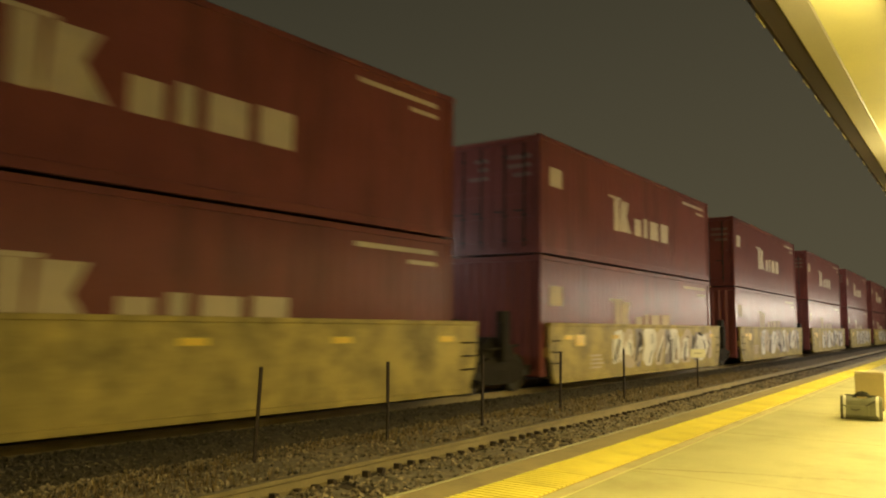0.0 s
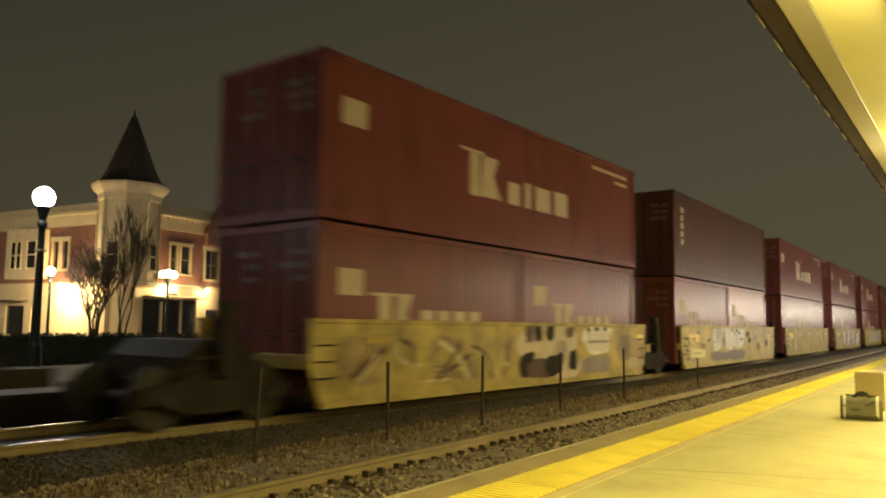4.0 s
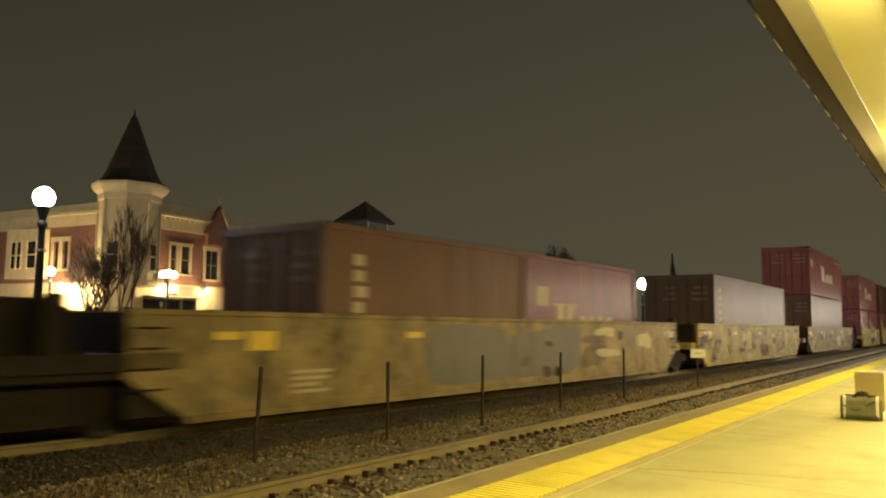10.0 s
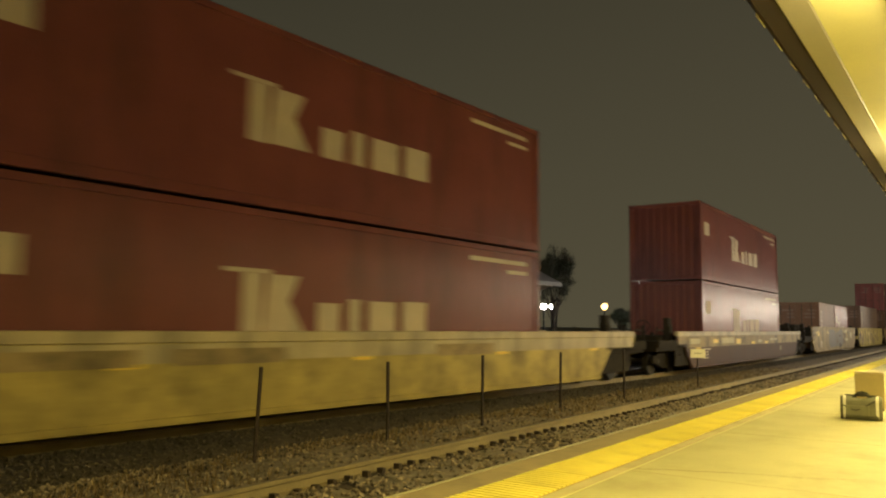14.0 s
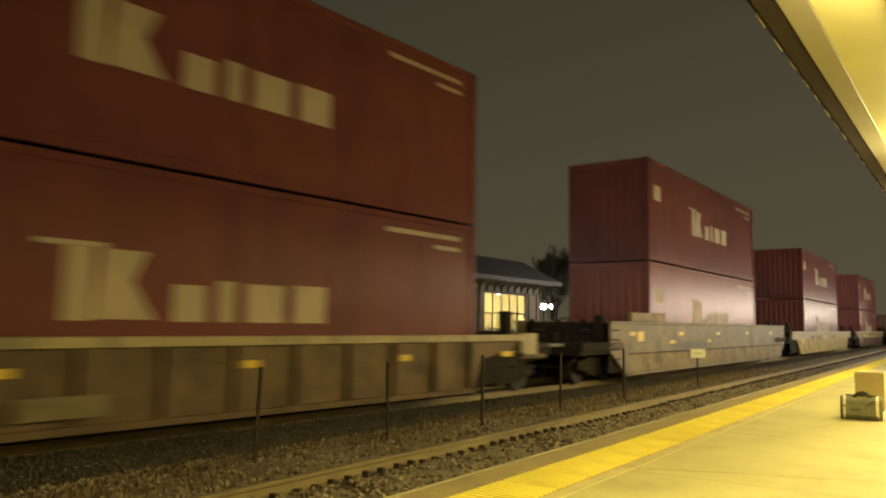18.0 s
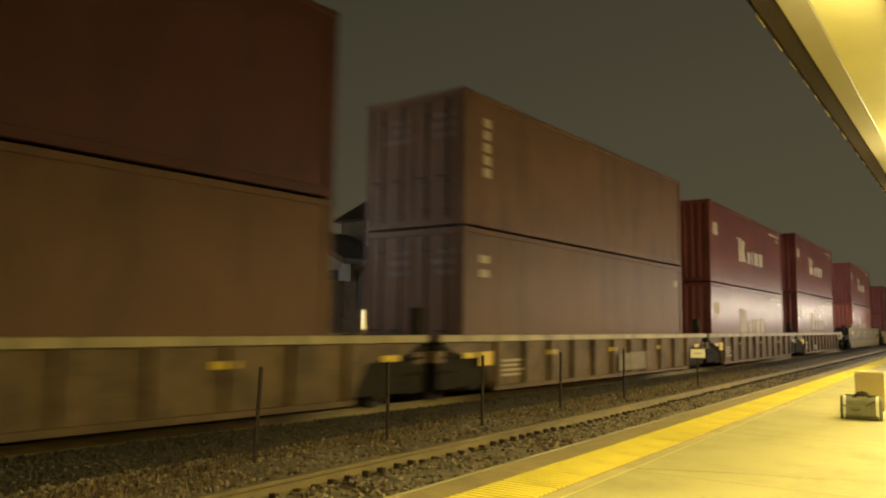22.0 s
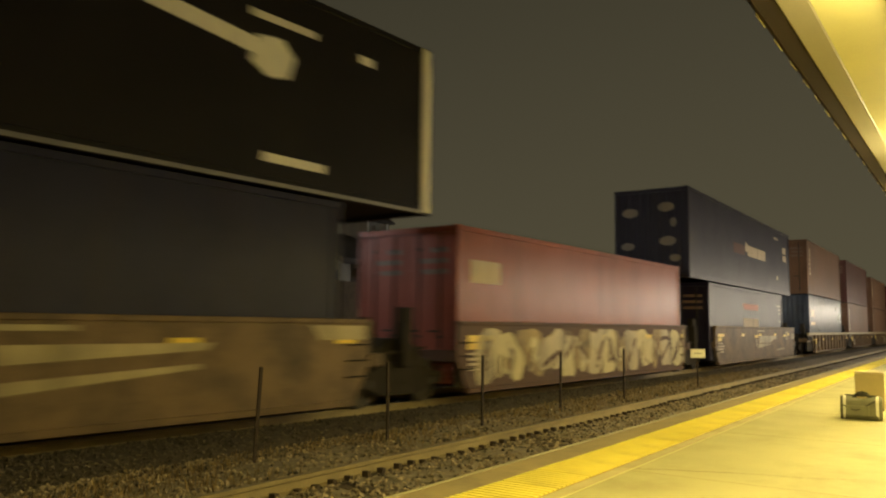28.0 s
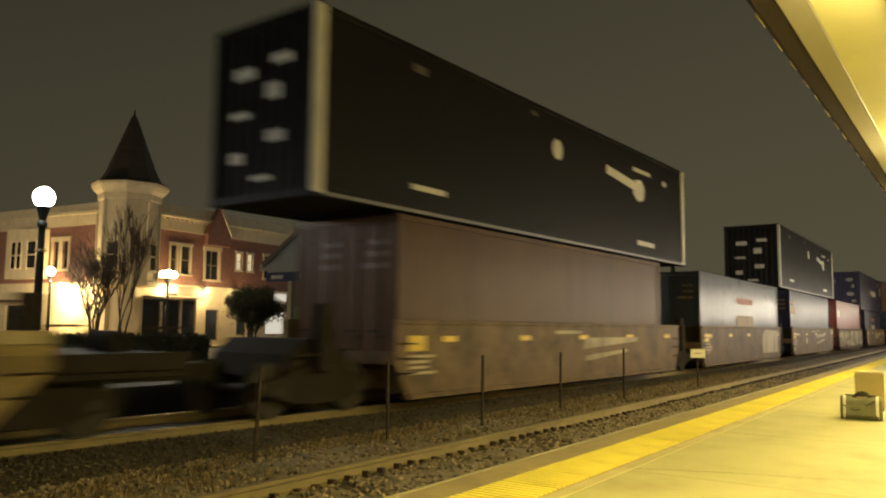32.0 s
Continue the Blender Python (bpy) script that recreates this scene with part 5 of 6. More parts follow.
solid("far_platform", boxes((-30, 160, 13.6, 21.5, -0.4, 0.2)), "asphalt", pf(0, 0), "far platform beyond the freight track", "platform", kind="structure")
solid("street", boxes((-40, 160, 31, 45, -0.41, -0.36)), "asphalt", pf(0, 0), "dark asphalt street before the shops", "road", kind="structure")
solid("far_pavement", boxes((-40, 160, 45, 60, -0.415, -0.25)), "coping", pf(0, 0), "pale pavement before the shops", "pavement", kind="structure")
hedge = bmesh.new()
hr = random.Random(8)
for i in range(9000):
    x, y, z = hr.uniform(2, 24), hr.uniform(29.6, 30.8), hr.uniform(-0.35, 0.95)
    a = Vector((hr.uniform(-1, 1), hr.uniform(-1, 1), hr.uniform(-1, 1))).normalized() * 0.11
    b = a.orthogonal().normalized() * 0.07
    c = Vector((x, y, z))
    hedge.faces.new([hedge.verts.new(c + a), hedge.verts.new(c + b), hedge.verts.new(c - a), hedge.verts.new(c - b)])
box(hedge, 2.1, 23.9, 29.75, 30.65, -0.4, 0.86)
solid("hedge", hedge, "leaf", pf(0, 0), "low dark clipped hedge behind the far platform", "hedge", kind="stuff")

# the station house
PENDANTS = ((34.41, 3.2, 0.24), (33.45, 2.54, 0.2), (39.78, 2.79, 0.3), (36.51, 3.0, 0.22))
st = thing("station_house", pf(0, 0), "brown brick station house with lit windows and dark roof", "house")
SX0, SX1, SYF, SYB = 27.0, 46.9, 24.2, 27.55
holes = [(28.4, 33.0, 1.15, 3.55), (33.95, 38.7, 1.15, 3.55), (39.85, 45.2, 1.15, 3.55)]
part("wall", wall_with_openings(SX0, SX1, 0.0, 4.1, SYF, SYF + 0.25, holes), "stnwall", st)
bm = wall_with_openings(SYF + 0.252, SYB, 0.0, 4.1, -0.25, 0.0, [])
end_wall = part("wall", bm, "stnwall", st)
end_wall.matrix_local = Matrix.Translation((SX0, 0, 0)) @ Matrix.Rotation(math.pi / 2, 4, "Z")
part("wall", boxes((SX0, SX1, SYB, SYB + 0.25, 0, 4.1)), "roomwall", st)
part("wall", boxes((SX1 - 0.25, SX1, SYF + 0.252, SYB - 0.002, 0, 4.1)), "roomwall", st)
part("partition", boxes((SX0 + 0.26, SX1 - 0.26, 27.2, 27.3, 0.22, 3.85)), "roomwall", st, "yellow painted inner wall")
part("floor", boxes((SX0 + 0.26, SX1 - 0.26, SYF + 0.26, SYB - 0.01, 0.0, 0.22)), "coping", st)
part("ceiling", boxes((SX0 + 0.26, SX1 - 0.26, SYF + 0.26, SYB - 0.01, 3.86, 3.95)), "soffit", st)
for cx in (30.7, 36.3, 42.4):
    for dx in (-1.1, 1.1):
        part("ceiling_light", boxes((cx + dx - 0.6, cx + dx + 0.6, 25.6, 26.1, 3.78, 3.85)), "roomlight", st, "glowing ceiling panel")
for i, hxs in enumerate(holes):
    x0, x1, z0, z1 = hxs
    w = part("window", boxes((x0, x1, SYF + 0.02, SYF + 0.2, z0, z0 + 0.08), (x0, x1, SYF + 0.02, SYF + 0.2, z1 - 0.08, z1)), "trim", st, "tall lit window")
    n = 3 if i < 2 else 5
    for k in range(n + 1):
        xx = x0 + 0.04 + k * (x1 - x0 - 0.08) / n
        part("mullion", boxes((xx - 0.04, xx + 0.04, SYF + 0.07, SYF + 0.14, z0 + 0.08, z1 - 0.08)), "trim", w)
    zz = z0 + (z1 - z0) * 0.46
    part("transom", boxes((x0 + 0.09, x1 - 0.09, SYF + 0.05, SYF + 0.17, zz - 0.035, zz + 0.035)), "trim", w)
    for k in range(n):
        xa = x0 + 0.09 + k * (x1 - x0 - 0.08) / n
        pn = part("pane", boxes((xa, xa + (x1 - x0 - 0.08) / n - 0.1, SYF + 0.1, SYF + 0.106, z0 + 0.08, z1 - 0.08)), "glass", w)
        pn.visible_shadow = False
# benches and a counter seen through the glass
for bx in (29.0, 35.0, 41.0):
    bench = thing("waiting_bench", pf(bx, 26.6, 0.22), "wooden waiting room bench", "bench", "waiting room benches")
    part("seat", boxes((0, 1.7, -0.25, 0.2, 0.42, 0.48), bev=0.01), "trim", bench)
    part("backrest", boxes((0, 1.7, 0.2, 0.25, 0.5, 0.95), bev=0.01), "trim", bench)
    for lx in (0.05, 1.58):
        part("leg", boxes((lx, lx + 0.07, -0.22, 0.2, 0, 0.42)), "trim", bench)
for k, (hx, hz, hr) in enumerate(PENDANTS):
    pen = part("pendant_light", boxes((hx - 0.012, hx + 0.012, 25.69, 25.71, hz + hr * 0.8, 3.86)), "trim", st, "glowing pendant light in the waiting room")
    bm = bmesh.new()
    bmesh.ops.create_uvsphere(bm, u_segments=14, v_segments=8, radius=hr)
    for v in bm.verts:
        v.co = Vector((v.co.x + hx, v.co.y + 25.7, v.co.z * 0.8 + hz))
    part("globe", bm, "pendant", pen)
for k, (hx, hw, z0, z1, mt) in enumerate(((29.2, 0.9, 1.3, 2.3, "carton"), (31.4, 0.7, 1.5, 2.6, "white"), (34.6, 0.8, 1.6, 2.8, "trimlight"), (36.4, 1.1, 1.2, 2.2, "carton"), (41.2, 1.0, 1.4, 2.5, "white"), (43.4, 0.8, 1.6, 2.4, "trimlight"))):
    part("notice_board", boxes((hx, hx + hw, 27.15, 27.198, z0, z1)), mt, st, "notice board on the inner wall")
hang = thing("hanging_sign", pf(27.0, 23.3, 0), "dark shaped sign board hung under the station eaves", "sign")
bm = bmesh.new()
prism(bm, [(0.0, 2.2), (0.5, 2.12), (1.15, 2.16), (1.4, 2.45), (1.78, 2.85), (1.86, 3.25), (1.55, 3.5), (0.6, 3.54), (0.0, 3.5)], -0.035, 0.035)
part("board", bm, "trim", hang)
for hx in (0.4, 1.3):
    part("hanger", boxes((hx, hx + 0.03, -0.015, 0.015, 3.44, 4.2)), "trim", hang)
# brick piers between the windows
for px in (27.02, 33.28, 39.08, 45.4, 46.5):
    part("pier", boxes((px, px + 0.36, SYF - 0.09, SYF - 0.002, 0.0, 3.6), bev=0.01), "stnwall", st)
# the roof: eaves, slopes of shingles, brackets, rafters
EY0, EY1, EZ, RZ, RY = 23.1, 28.3, 4.3, 5.9, 26.0
RX0, RX1 = 25.8, 48.2
bm = bmesh.new()
prism(bm, [(EY0, EZ), (RY, RZ - 0.12), (EY1, EZ), (EY1, EZ + 0.12), (RY, RZ), (EY0, EZ + 0.12)], RX0, RX1)
for v in bm.verts:
    v.co.x, v.co.y = v.co.y, v.co.x
roof = part("roof", bm, "roof", st, "dark shingle roof with wide eaves")
ln = math.hypot(RY - EY0, RZ - EZ - 0.12)
ang = math.atan2(RZ - EZ - 0.12, RY - EY0)
bm = boxes((0, (RX1 - RX0) / 6 - 0.012, 0, 0.34, 0, 0.025))
course_me = mesh_of("shingle_course", bm, "roof")
for k in range(15):
    for j in range(6):
        c = part("shingle_course", course_me, None, roof)
        d = k * ln / 15
        c.matrix_local = Matrix.Translation((RX0 + j * (RX1 - RX0) / 6 + (0.006 if k % 2 else 0), EY0 + d * math.cos(ang), EZ + 0.125 + d * math.sin(ang))) @ Matrix.Rotation(ang + 0.04, 4, "X")
part("fascia", boxes((RX0, RX1, EY0 - 0.05, EY0 - 0.002, EZ - 0.1, EZ + 0.14)), "trim", st)
bracket = bmesh.new()
prism(bracket, [(EY0 + 0.1, EZ - 0.02), (SYF, EZ - 0.02), (SYF, EZ - 0.72), (SYF - 0.14, EZ - 0.72), (SYF - 0.16, EZ - 0.42), (EY0 + 0.45, EZ - 0.2), (EY0 + 0.1, EZ - 0.16)], -0.07, 0.07)
for v in bracket.verts:
    v.co.x, v.co.y = v.co.y, v.co.x
bracket_me = mesh_of("eave_bracket", bracket, "trimlight")
for k in range(24):
    b = part("eave_bracket", bracket_me, None, st)
    b.location = (27.2 + k * 0.86, 0, 0)
part("frieze", boxes((SX0, SX1, SYF - 0.05, SYF - 0.003, 3.48, 3.66)), "trim", st)
# the gable end with pale siding boards, a blue name sign and lit panel
gable = bmesh.new()
prism(gable, [(EY0 + 0.2, 3.9), (EY0 + 0.2, 4.25), (RY, RZ - 0.16), (EY1 - 0.2, 4.25), (EY1 - 0.2, 3.9)], RX0 + 0.1, RX0 + 0.25)
for v in gable.verts:
    v.co.x, v.co.y = v.co.y, v.co.x
gb = part("gable", gable, "siding", st, "pale grey boarded gable")
for k in range(10):
    z = 4.0 + k * 0.175
    half = min(2.6, (RZ - 0.3 - z) / (RZ - 0.3 - 4.2) * (RY - EY0 - 0.3) - 0.05)
    if half > 0.2:
        part("board", boxes((RX0 + 0.075, RX0 + 0.1, RY - half, RY + half, z, z + 0.165)), "siding", gb)
for sgn in (-1, 1):
    bm = bmesh.new()
    ye = EY0 if sgn < 0 else EY1
    prism(bm, [(ye, EZ - 0.12), (RY, RZ - 0.26), (RY, RZ + 0.02), (ye, EZ + 0.14)], RX0 - 0.05, RX0)
    for v in bm.verts:
        v.co.x, v.co.y = v.co.y, v.co.x
    part("bargeboard", bm, "trimlight", st)
sign = thing("station_sign", pf(25.85, 0, 0), "blue station name board with pale bars of writing", "sign")
part("board", boxes((-0.06, 0, 23.4, 28.05, 3.46, 3.9)), "signblue", sign)
bm = boxes((-0.068, -0.061, 26.9, 27.7, 3.58, 3.76), (-0.068, -0.061, 24.4, 25.8, 3.56, 3.8))
part("writing", bm, "white", sign, "pale bars of writing")
part("return_board", boxes((-0.06, 0.7, 23.32, 23.396, 3.42, 4.2)), "siding", sign, "pale end panel")
box_sign = thing("notice_case", pf(SX0 - 0.003, 26.95, 1.3), "green lit notice case on the station wall", "sign")
part("case", boxes((-0.1, -0.003, -0.35, 0.35, 0, 1.1), bev=0.02), "trim", box_sign)
part("sheet", boxes((-0.108, -0.101, -0.29, 0.29, 0.06, 1.04)), mat("green_notice_sheet", (0.2, 0.3, 0.08), 0.6), box_sign)
# the cupola on the ridge
cup = part("cupola", wall_with_openings(29.6, 31.4, 5.1, 6.72, 25.0, 26.7, [(29.95, 30.3, 6.0, 6.5), (30.65, 31.0, 6.0, 6.5)]), "cupola", st, "pale boarded roof lantern")
bm = bmesh.new()
vs = [bm.verts.new(p) for p in ((29.3, 24.72, 6.7), (31.6, 24.72, 6.7), (31.6, 27.05, 6.7), (29.3, 27.05, 6.7), (29.3, 24.72, 6.78), (31.6, 24.72, 6.78), (31.6, 27.05, 6.78), (29.3, 27.05, 6.78), (30.5, 25.85, 7.9))]
for f in ((3, 2, 1, 0), (0, 1, 5, 4), (1, 2, 6, 5), (2, 3, 7, 6), (3, 0, 4, 7), (4, 5, 8), (5, 6, 8), (6, 7, 8), (7, 4, 8)):
    bm.faces.new([vs[i] for i in f])
part("cupola_roof", bm, "roof", cup)
for k in range(4):
    part("louvre", boxes((29.97, 31.0, 25.02, 25.05, 6.03 + k * 0.12, 6.1 + k * 0.12)), "trimlight", cup)
part("corner_board", boxes((29.62, 29.74, 24.96, 25.0, 5.2, 6.7)), "siding", cup)
part("corner_board", boxes((31.2, 31.33, 24.96, 25.0, 5.2, 6.7)), "siding", cup)
# the corner building: two brick wings on a turret
tb = thing("corner_building", pose(29.0, 52.5, -0.3, 0, 0, 10), "red brick corner building with cream trim and pointed turret", "building")
UZ = 0.3
win_r = [(3.7, 4.3), (4.75, 5.65), (10.75, 11.4), (12.1, 12.75), (14.2, 14.9), (15.9, 16.6)]
up = [(a, b, 5.2 + UZ, 7.4 + UZ) for a, b in win_r[:2]] + [(a, b, 5.9 + UZ, 7.4 + UZ) for a, b in win_r[2:4]] + [(a, b, 5.4 + UZ, 7.4 + UZ) for a, b in win_r[4:]] + [(7.3, 8.7, 4.9 + UZ, 7.3 + UZ)]
shop = [(1.3, 3.0, 0.35 + UZ, 3.2 + UZ), (3.15, 4.9, 0.35 + UZ, 3.2 + UZ), (5.05, 6.5, 0.35 + UZ, 3.2 + UZ), (7.5, 8.9, 0.0 + UZ, 2.5 + UZ), (11.0, 12.2, 0.4 + UZ, 2.5 + UZ), (14.6, 17.3, 0.4 + UZ, 2.6 + UZ)]
WL = 19.5
part("wall", wall_with_openings(0.6, WL, 4.35 + UZ, 8.5 + UZ, 0, 0.35, up), "brick", tb)
part("shop_front", wall_with_openings(0.6, WL, 0.0, 3.4 + UZ, -0.05, 0.35, shop), "stucco", tb, "cream plastered shop front")
part("sign_band", boxes((0.6, WL, -0.12, 0.35, 3.4 + UZ, 4.35 + UZ)), "stucco", tb, "cream sign band")
part("cornice", boxes((0.6, WL, -0.1, 0.35, 8.5 + UZ, 9.5 + UZ)), "stucco", tb, "cream cornice")
part("cornice", boxes((0.55, WL + 0.1, -0.4, 0.35, 9.5 + UZ, 9.75 + UZ), bev=0.03), "stucco", tb)
part("parapet", boxes((0.6, WL, -0.05, 0.3, 9.75 + UZ, 10.5 + UZ)), "stucco", tb)
for k in range(38):
    part("dentil", boxes((1.0 + k * 0.48, 1.2 + k * 0.48, -0.18, -0.1, 9.3 + UZ, 9.49 + UZ)), "stucco", tb)
for a, b in win_r[:2]:
    window(tb, a, b, 5.2 + UZ, 7.4 + UZ, 0.0, bars=0)
for a, b in win_r[2:4]:
    window(tb, a, b, 5.9 + UZ, 7.4 + UZ, 0.0, pane_mat="shoplight", bars=0, surround=0.1)
for a, b in win_r[4:]:
    window(tb, a, b, 5.4 + UZ, 7.4 + UZ, 0.0, bars=0)
window(tb, 7.3, 8.7, 4.9 + UZ, 7.3 + UZ, 0.0, bars=1, surround=0.25)
# the pointed gable with its cream coping
bm = bmesh.new()
prism(bm, [(7.0, 7.7 + UZ), (9.6, 7.7 + UZ), (9.6, 8.7 + UZ), (8.3, 10.8 + UZ), (7.0, 8.7 + UZ)], -0.5, -0.11)
gbl = part("gable", bm, "brick", tb)
for s0, s1 in (((6.8, 8.6), (8.3, 11.0)), ((9.8, 8.6), (8.3, 11.0))):
    bm = bmesh.new()
    sg = 0.25 if s0[0] > 8.3 else -0.25
    prism(bm, [(s0[0], s0[1] + UZ), (s0[0] - sg, s0[1] + UZ), (8.3, 10.7 + UZ), (8.3, 11.05 + UZ)], -0.58, -0.1)
    part("coping", bm, "stucco" if sg > 0 else "brick", gbl)
bm = bmesh.new()
tube(bm, (8.3, -0.3, 11.0 + UZ), (8.3, -0.3, 11.7 + UZ), 0.1, 0.03, 6)
part("finial", bm, "stucco", gbl)
for k, (a, b, z0, z1) in enumerate(shop):
    sf = part("shop_window", boxes((a, b, 0.1, 0.16, z0, z0 + 0.1), (a, b, 0.1, 0.16, z1 - 0.1, z1), (a, a + 0.1, 0.1, 0.16, z0, z1), (b - 0.1, b, 0.1, 0.16, z0, z1)), "trim", tb)
    part("pane", boxes((a + 0.1, b - 0.1, 0.12, 0.135, z0 + 0.1, z1 - 0.1)), "shopbright" if a > 14 else "glassdark", sf)
bm = bmesh.new()
prism(bm, [(1.2, 3.36 + UZ), (6.6, 3.36 + UZ), (6.6, 3.22 + UZ), (1.2, 3.22 + UZ)], -0.9, -0.13)
part("awning", bm, "trim", tb, "dark flat awning")
part("lit_sign", boxes((13.9, 17.0, -0.3, -0.13, 3.45 + UZ, 4.1 + UZ), bev=0.01), "shopbright", tb, "glowing shop sign")
part("hanging_sign", boxes((4.4, 7.4, -0.22, -0.13, 3.5 + UZ, 4.2 + UZ), bev=0.01), "trimlight", tb, "faded shop sign board")
# the left wing runs back from the turret; built along x, then turned
LW = Matrix.Translation((-1.2, 0, 0)) @ Matrix.Rotation(math.pi / 2, 4, "Z")


def left(name, bm, material, label=""):
    for v in bm.verts:
        v.co = LW @ v.co
    return part(name, bm, material, tb, label)


LL = 30.0
lw_w = [(5.3, 6.0), (6.4, 7.1)]
left("wall", wall_with_openings(0.8, LL, 4.3 + UZ, 8.5 + UZ, -0.35, 0.0, [(a, b, 5.4 + UZ, 7.4 + UZ) for a, b in lw_w] + [(15.5, 16.3, 5.4 + UZ, 7.4 + UZ), (17.0, 17.8, 5.4 + UZ, 7.4 + UZ)]), "brick")
left("shop_front", wall_with_openings(0.8, LL, 0.0, 4.3 + UZ, -0.35, 0.05, [(8.2, 9.4, UZ, 2.6 + UZ), (10.2, 12.6, 0.4 + UZ, 2.6 + UZ)]), "stucco", "cream plastered shop front")
left("cornice", boxes((0.8, LL, -0.35, 0.12, 8.5 + UZ, 9.3 + UZ)), "stucco")
left("cornice", boxes((0.8, LL, -0.35, 0.4, 9.3 + UZ, 9.55 + UZ)), "stucco")
left("parapet", boxes((0.8, LL, -0.3, 0.06, 9.55 + UZ, 10.1 + UZ)), "stucco")
left("bay", boxes((7.6, 11.6, 0.02, 0.9, 4.6 + UZ, 8.4 + UZ)), "stucco", "cream projecting bay")
for a, b in ((7.8, 8.85), (9.65, 10.12), (10.32, 10.85)):
    left("bay_window", boxes((a, b, 0.901, 0.93, 5.4 + UZ, 7.4 + UZ)), "glassdark")
    left("bay_sash", boxes((a - 0.08, a, 0.901, 0.97, 5.3 + UZ, 7.5 + UZ), (b, b + 0.08, 0.901, 0.97, 5.3 + UZ, 7.5 + UZ), (a, b, 0.901, 0.97, 6.35 + UZ, 6.43 + UZ)), "stucco")
for a, b in lw_w:
    left("window_pane", boxes((a, b, -0.2, -0.18, 5.4 + UZ, 7.4 + UZ)), "glassdark")
    left("window_surround", boxes((a - 0.2, a, -0.05, 0.07, 5.3 + UZ, 7.6 + UZ), (b, b + 0.2, -0.05, 0.07, 5.3 + UZ, 7.6 + UZ), (a - 0.25, b + 0.25, -0.05, 0.1, 7.4 + UZ, 7.75 + UZ), (a - 0.25, b + 0.25, -0.05, 0.1, 5.15 + UZ, 5.32 + UZ)), "stucco")
left("shop_pane", boxes((10.2, 12.6, -0.15, -0.13, 0.4 + UZ, 2.6 + UZ), (8.2, 9.4, -0.15, -0.13, UZ, 2.6 + UZ)), "glassdark")
bm = bmesh.new()
prism(bm, [(9.7, 3.0 + UZ), (13.0, 3.0 + UZ), (13.0, 2.9 + UZ), (9.7, 2.9 + UZ)], 0.06, 1.2)
left("awning", bm, "trim", "dark awning")
# the floor, roof and back close the block
part("roof_deck", boxes((-0.6, WL, 0.352, 25, 9.4 + UZ, 9.6 + UZ)), "roof", tb)
part("back_wall", boxes((WL - 0.3, WL, 0.352, 25, 0, 9.4 + UZ)), "brick", tb)
part("storey_floor", boxes((-0.6, WL - 0.31, 0.36, 24, 4.0 + UZ, 4.2 + UZ)), "coping", tb)
# the turret
TX, TY = 0.0, 0.3
bm = bmesh.new()
lathe(bm, [(1.05, 0), (1.05, 4.2), (2.1, 4.3), (2.22, 4.35), (2.22, 4.6), (2.1, 4.65), (2.1, 10.4), (2.2, 10.5), (2.22, 10.9), (2.5, 11.15), (2.68, 11.45), (2.7, 11.65)], 8, (TX, TY, 0))
tur = part("turret", bm, "stucco", tb, "cream stone turret")
for a in range(8):
    an = a * math.tau / 8
    bm = bmesh.new()
    tube(bm, (TX + 2.1 * math.cos(an), TY + 2.1 * math.sin(an), 4.7), (TX + 2.1 * math.cos(an), TY + 2.1 * math.sin(an), 10.4), 0.13, seg=6)
    part("pilaster", bm, "stucco", tur)
bm = bmesh.new()
lathe(bm, [(2.78, 11.66), (2.12, 12.0), (1.58, 13.0), (1.02, 14.5), (0.42, 16.2), (0.08, 17.0), (0.03, 17.45)], 8, (TX, TY, 0))
spire = part("spire", bm, "roof", tb, "dark shingled witch hat spire")
for k in range(16):
    z = 12.1 + k * 0.3
    rr = 1.98 - (z - 12.0) * 0.376
    bm = bmesh.new()
    lathe(bm, [(rr + 0.05, z), (rr - 0.06, z + 0.24)], 8, (TX, TY, 0))
    part("shingle_course", bm, "roof", spire)
for a in range(8):
    an = (a + 0.5) * math.tau / 8
    if a in (4, 6):
        R = 2.1 * math.cos(math.pi / 8)
        m = Matrix.Translation((TX + R * math.cos(an), TY + R * math.sin(an), 0)) @ Matrix.Rotation(an + math.pi / 2, 4, "Z")
        bm = boxes((-0.4, 0.4, -0.03, 0.05, 5.2 + UZ, 7.0 + UZ))
        for v in bm.verts:
            v.co = m @ v.co
        w = part("window", bm, "glassdark", tur)
        bm = boxes((-0.5, -0.4, -0.07, 0.05, 5.1 + UZ, 7.1 + UZ), (0.4, 0.5, -0.07, 0.05, 5.1 + UZ, 7.1 + UZ), (-0.4, 0.4, -0.05, 0.05, 6.1 + UZ, 6.17 + UZ), (-0.55, 0.55, -0.09, 0.05, 7.1 + UZ, 7.25 + UZ), (-0.55, 0.55, -0.1, 0.05, 5.0 + UZ, 5.1 + UZ))
        for v in bm.verts:
            v.co = m @ v.co
        part("surround", bm, "stucco", w)
# further roofs down the street
row = thing("shop_row", pose(52.0, 57.0, -0.3, 0, 0, 6), "dark low row of shops down the street", "building")
part("wall", wall_with_openings(0, 40, 0, 6.0, 0, 0.4, [(2 + 5 * i, 5 + 5 * i, 0.5, 2.8) for i in range(7)]), "brick", row)
part("roof", boxes((0, 40, 0.41, 12, 5.6, 5.8)), "roof", row)
for i in range(7):
    part("shop_window", boxes((2 + 5 * i, 5 + 5 * i, 0.2, 0.22, 0.5, 2.8)), "shoplight" if i in (0, 1) else "glassdark", row)
part("cornice", boxes((0, 40, -0.2, 0.4, 6.0, 6.3)), "stucco", row)

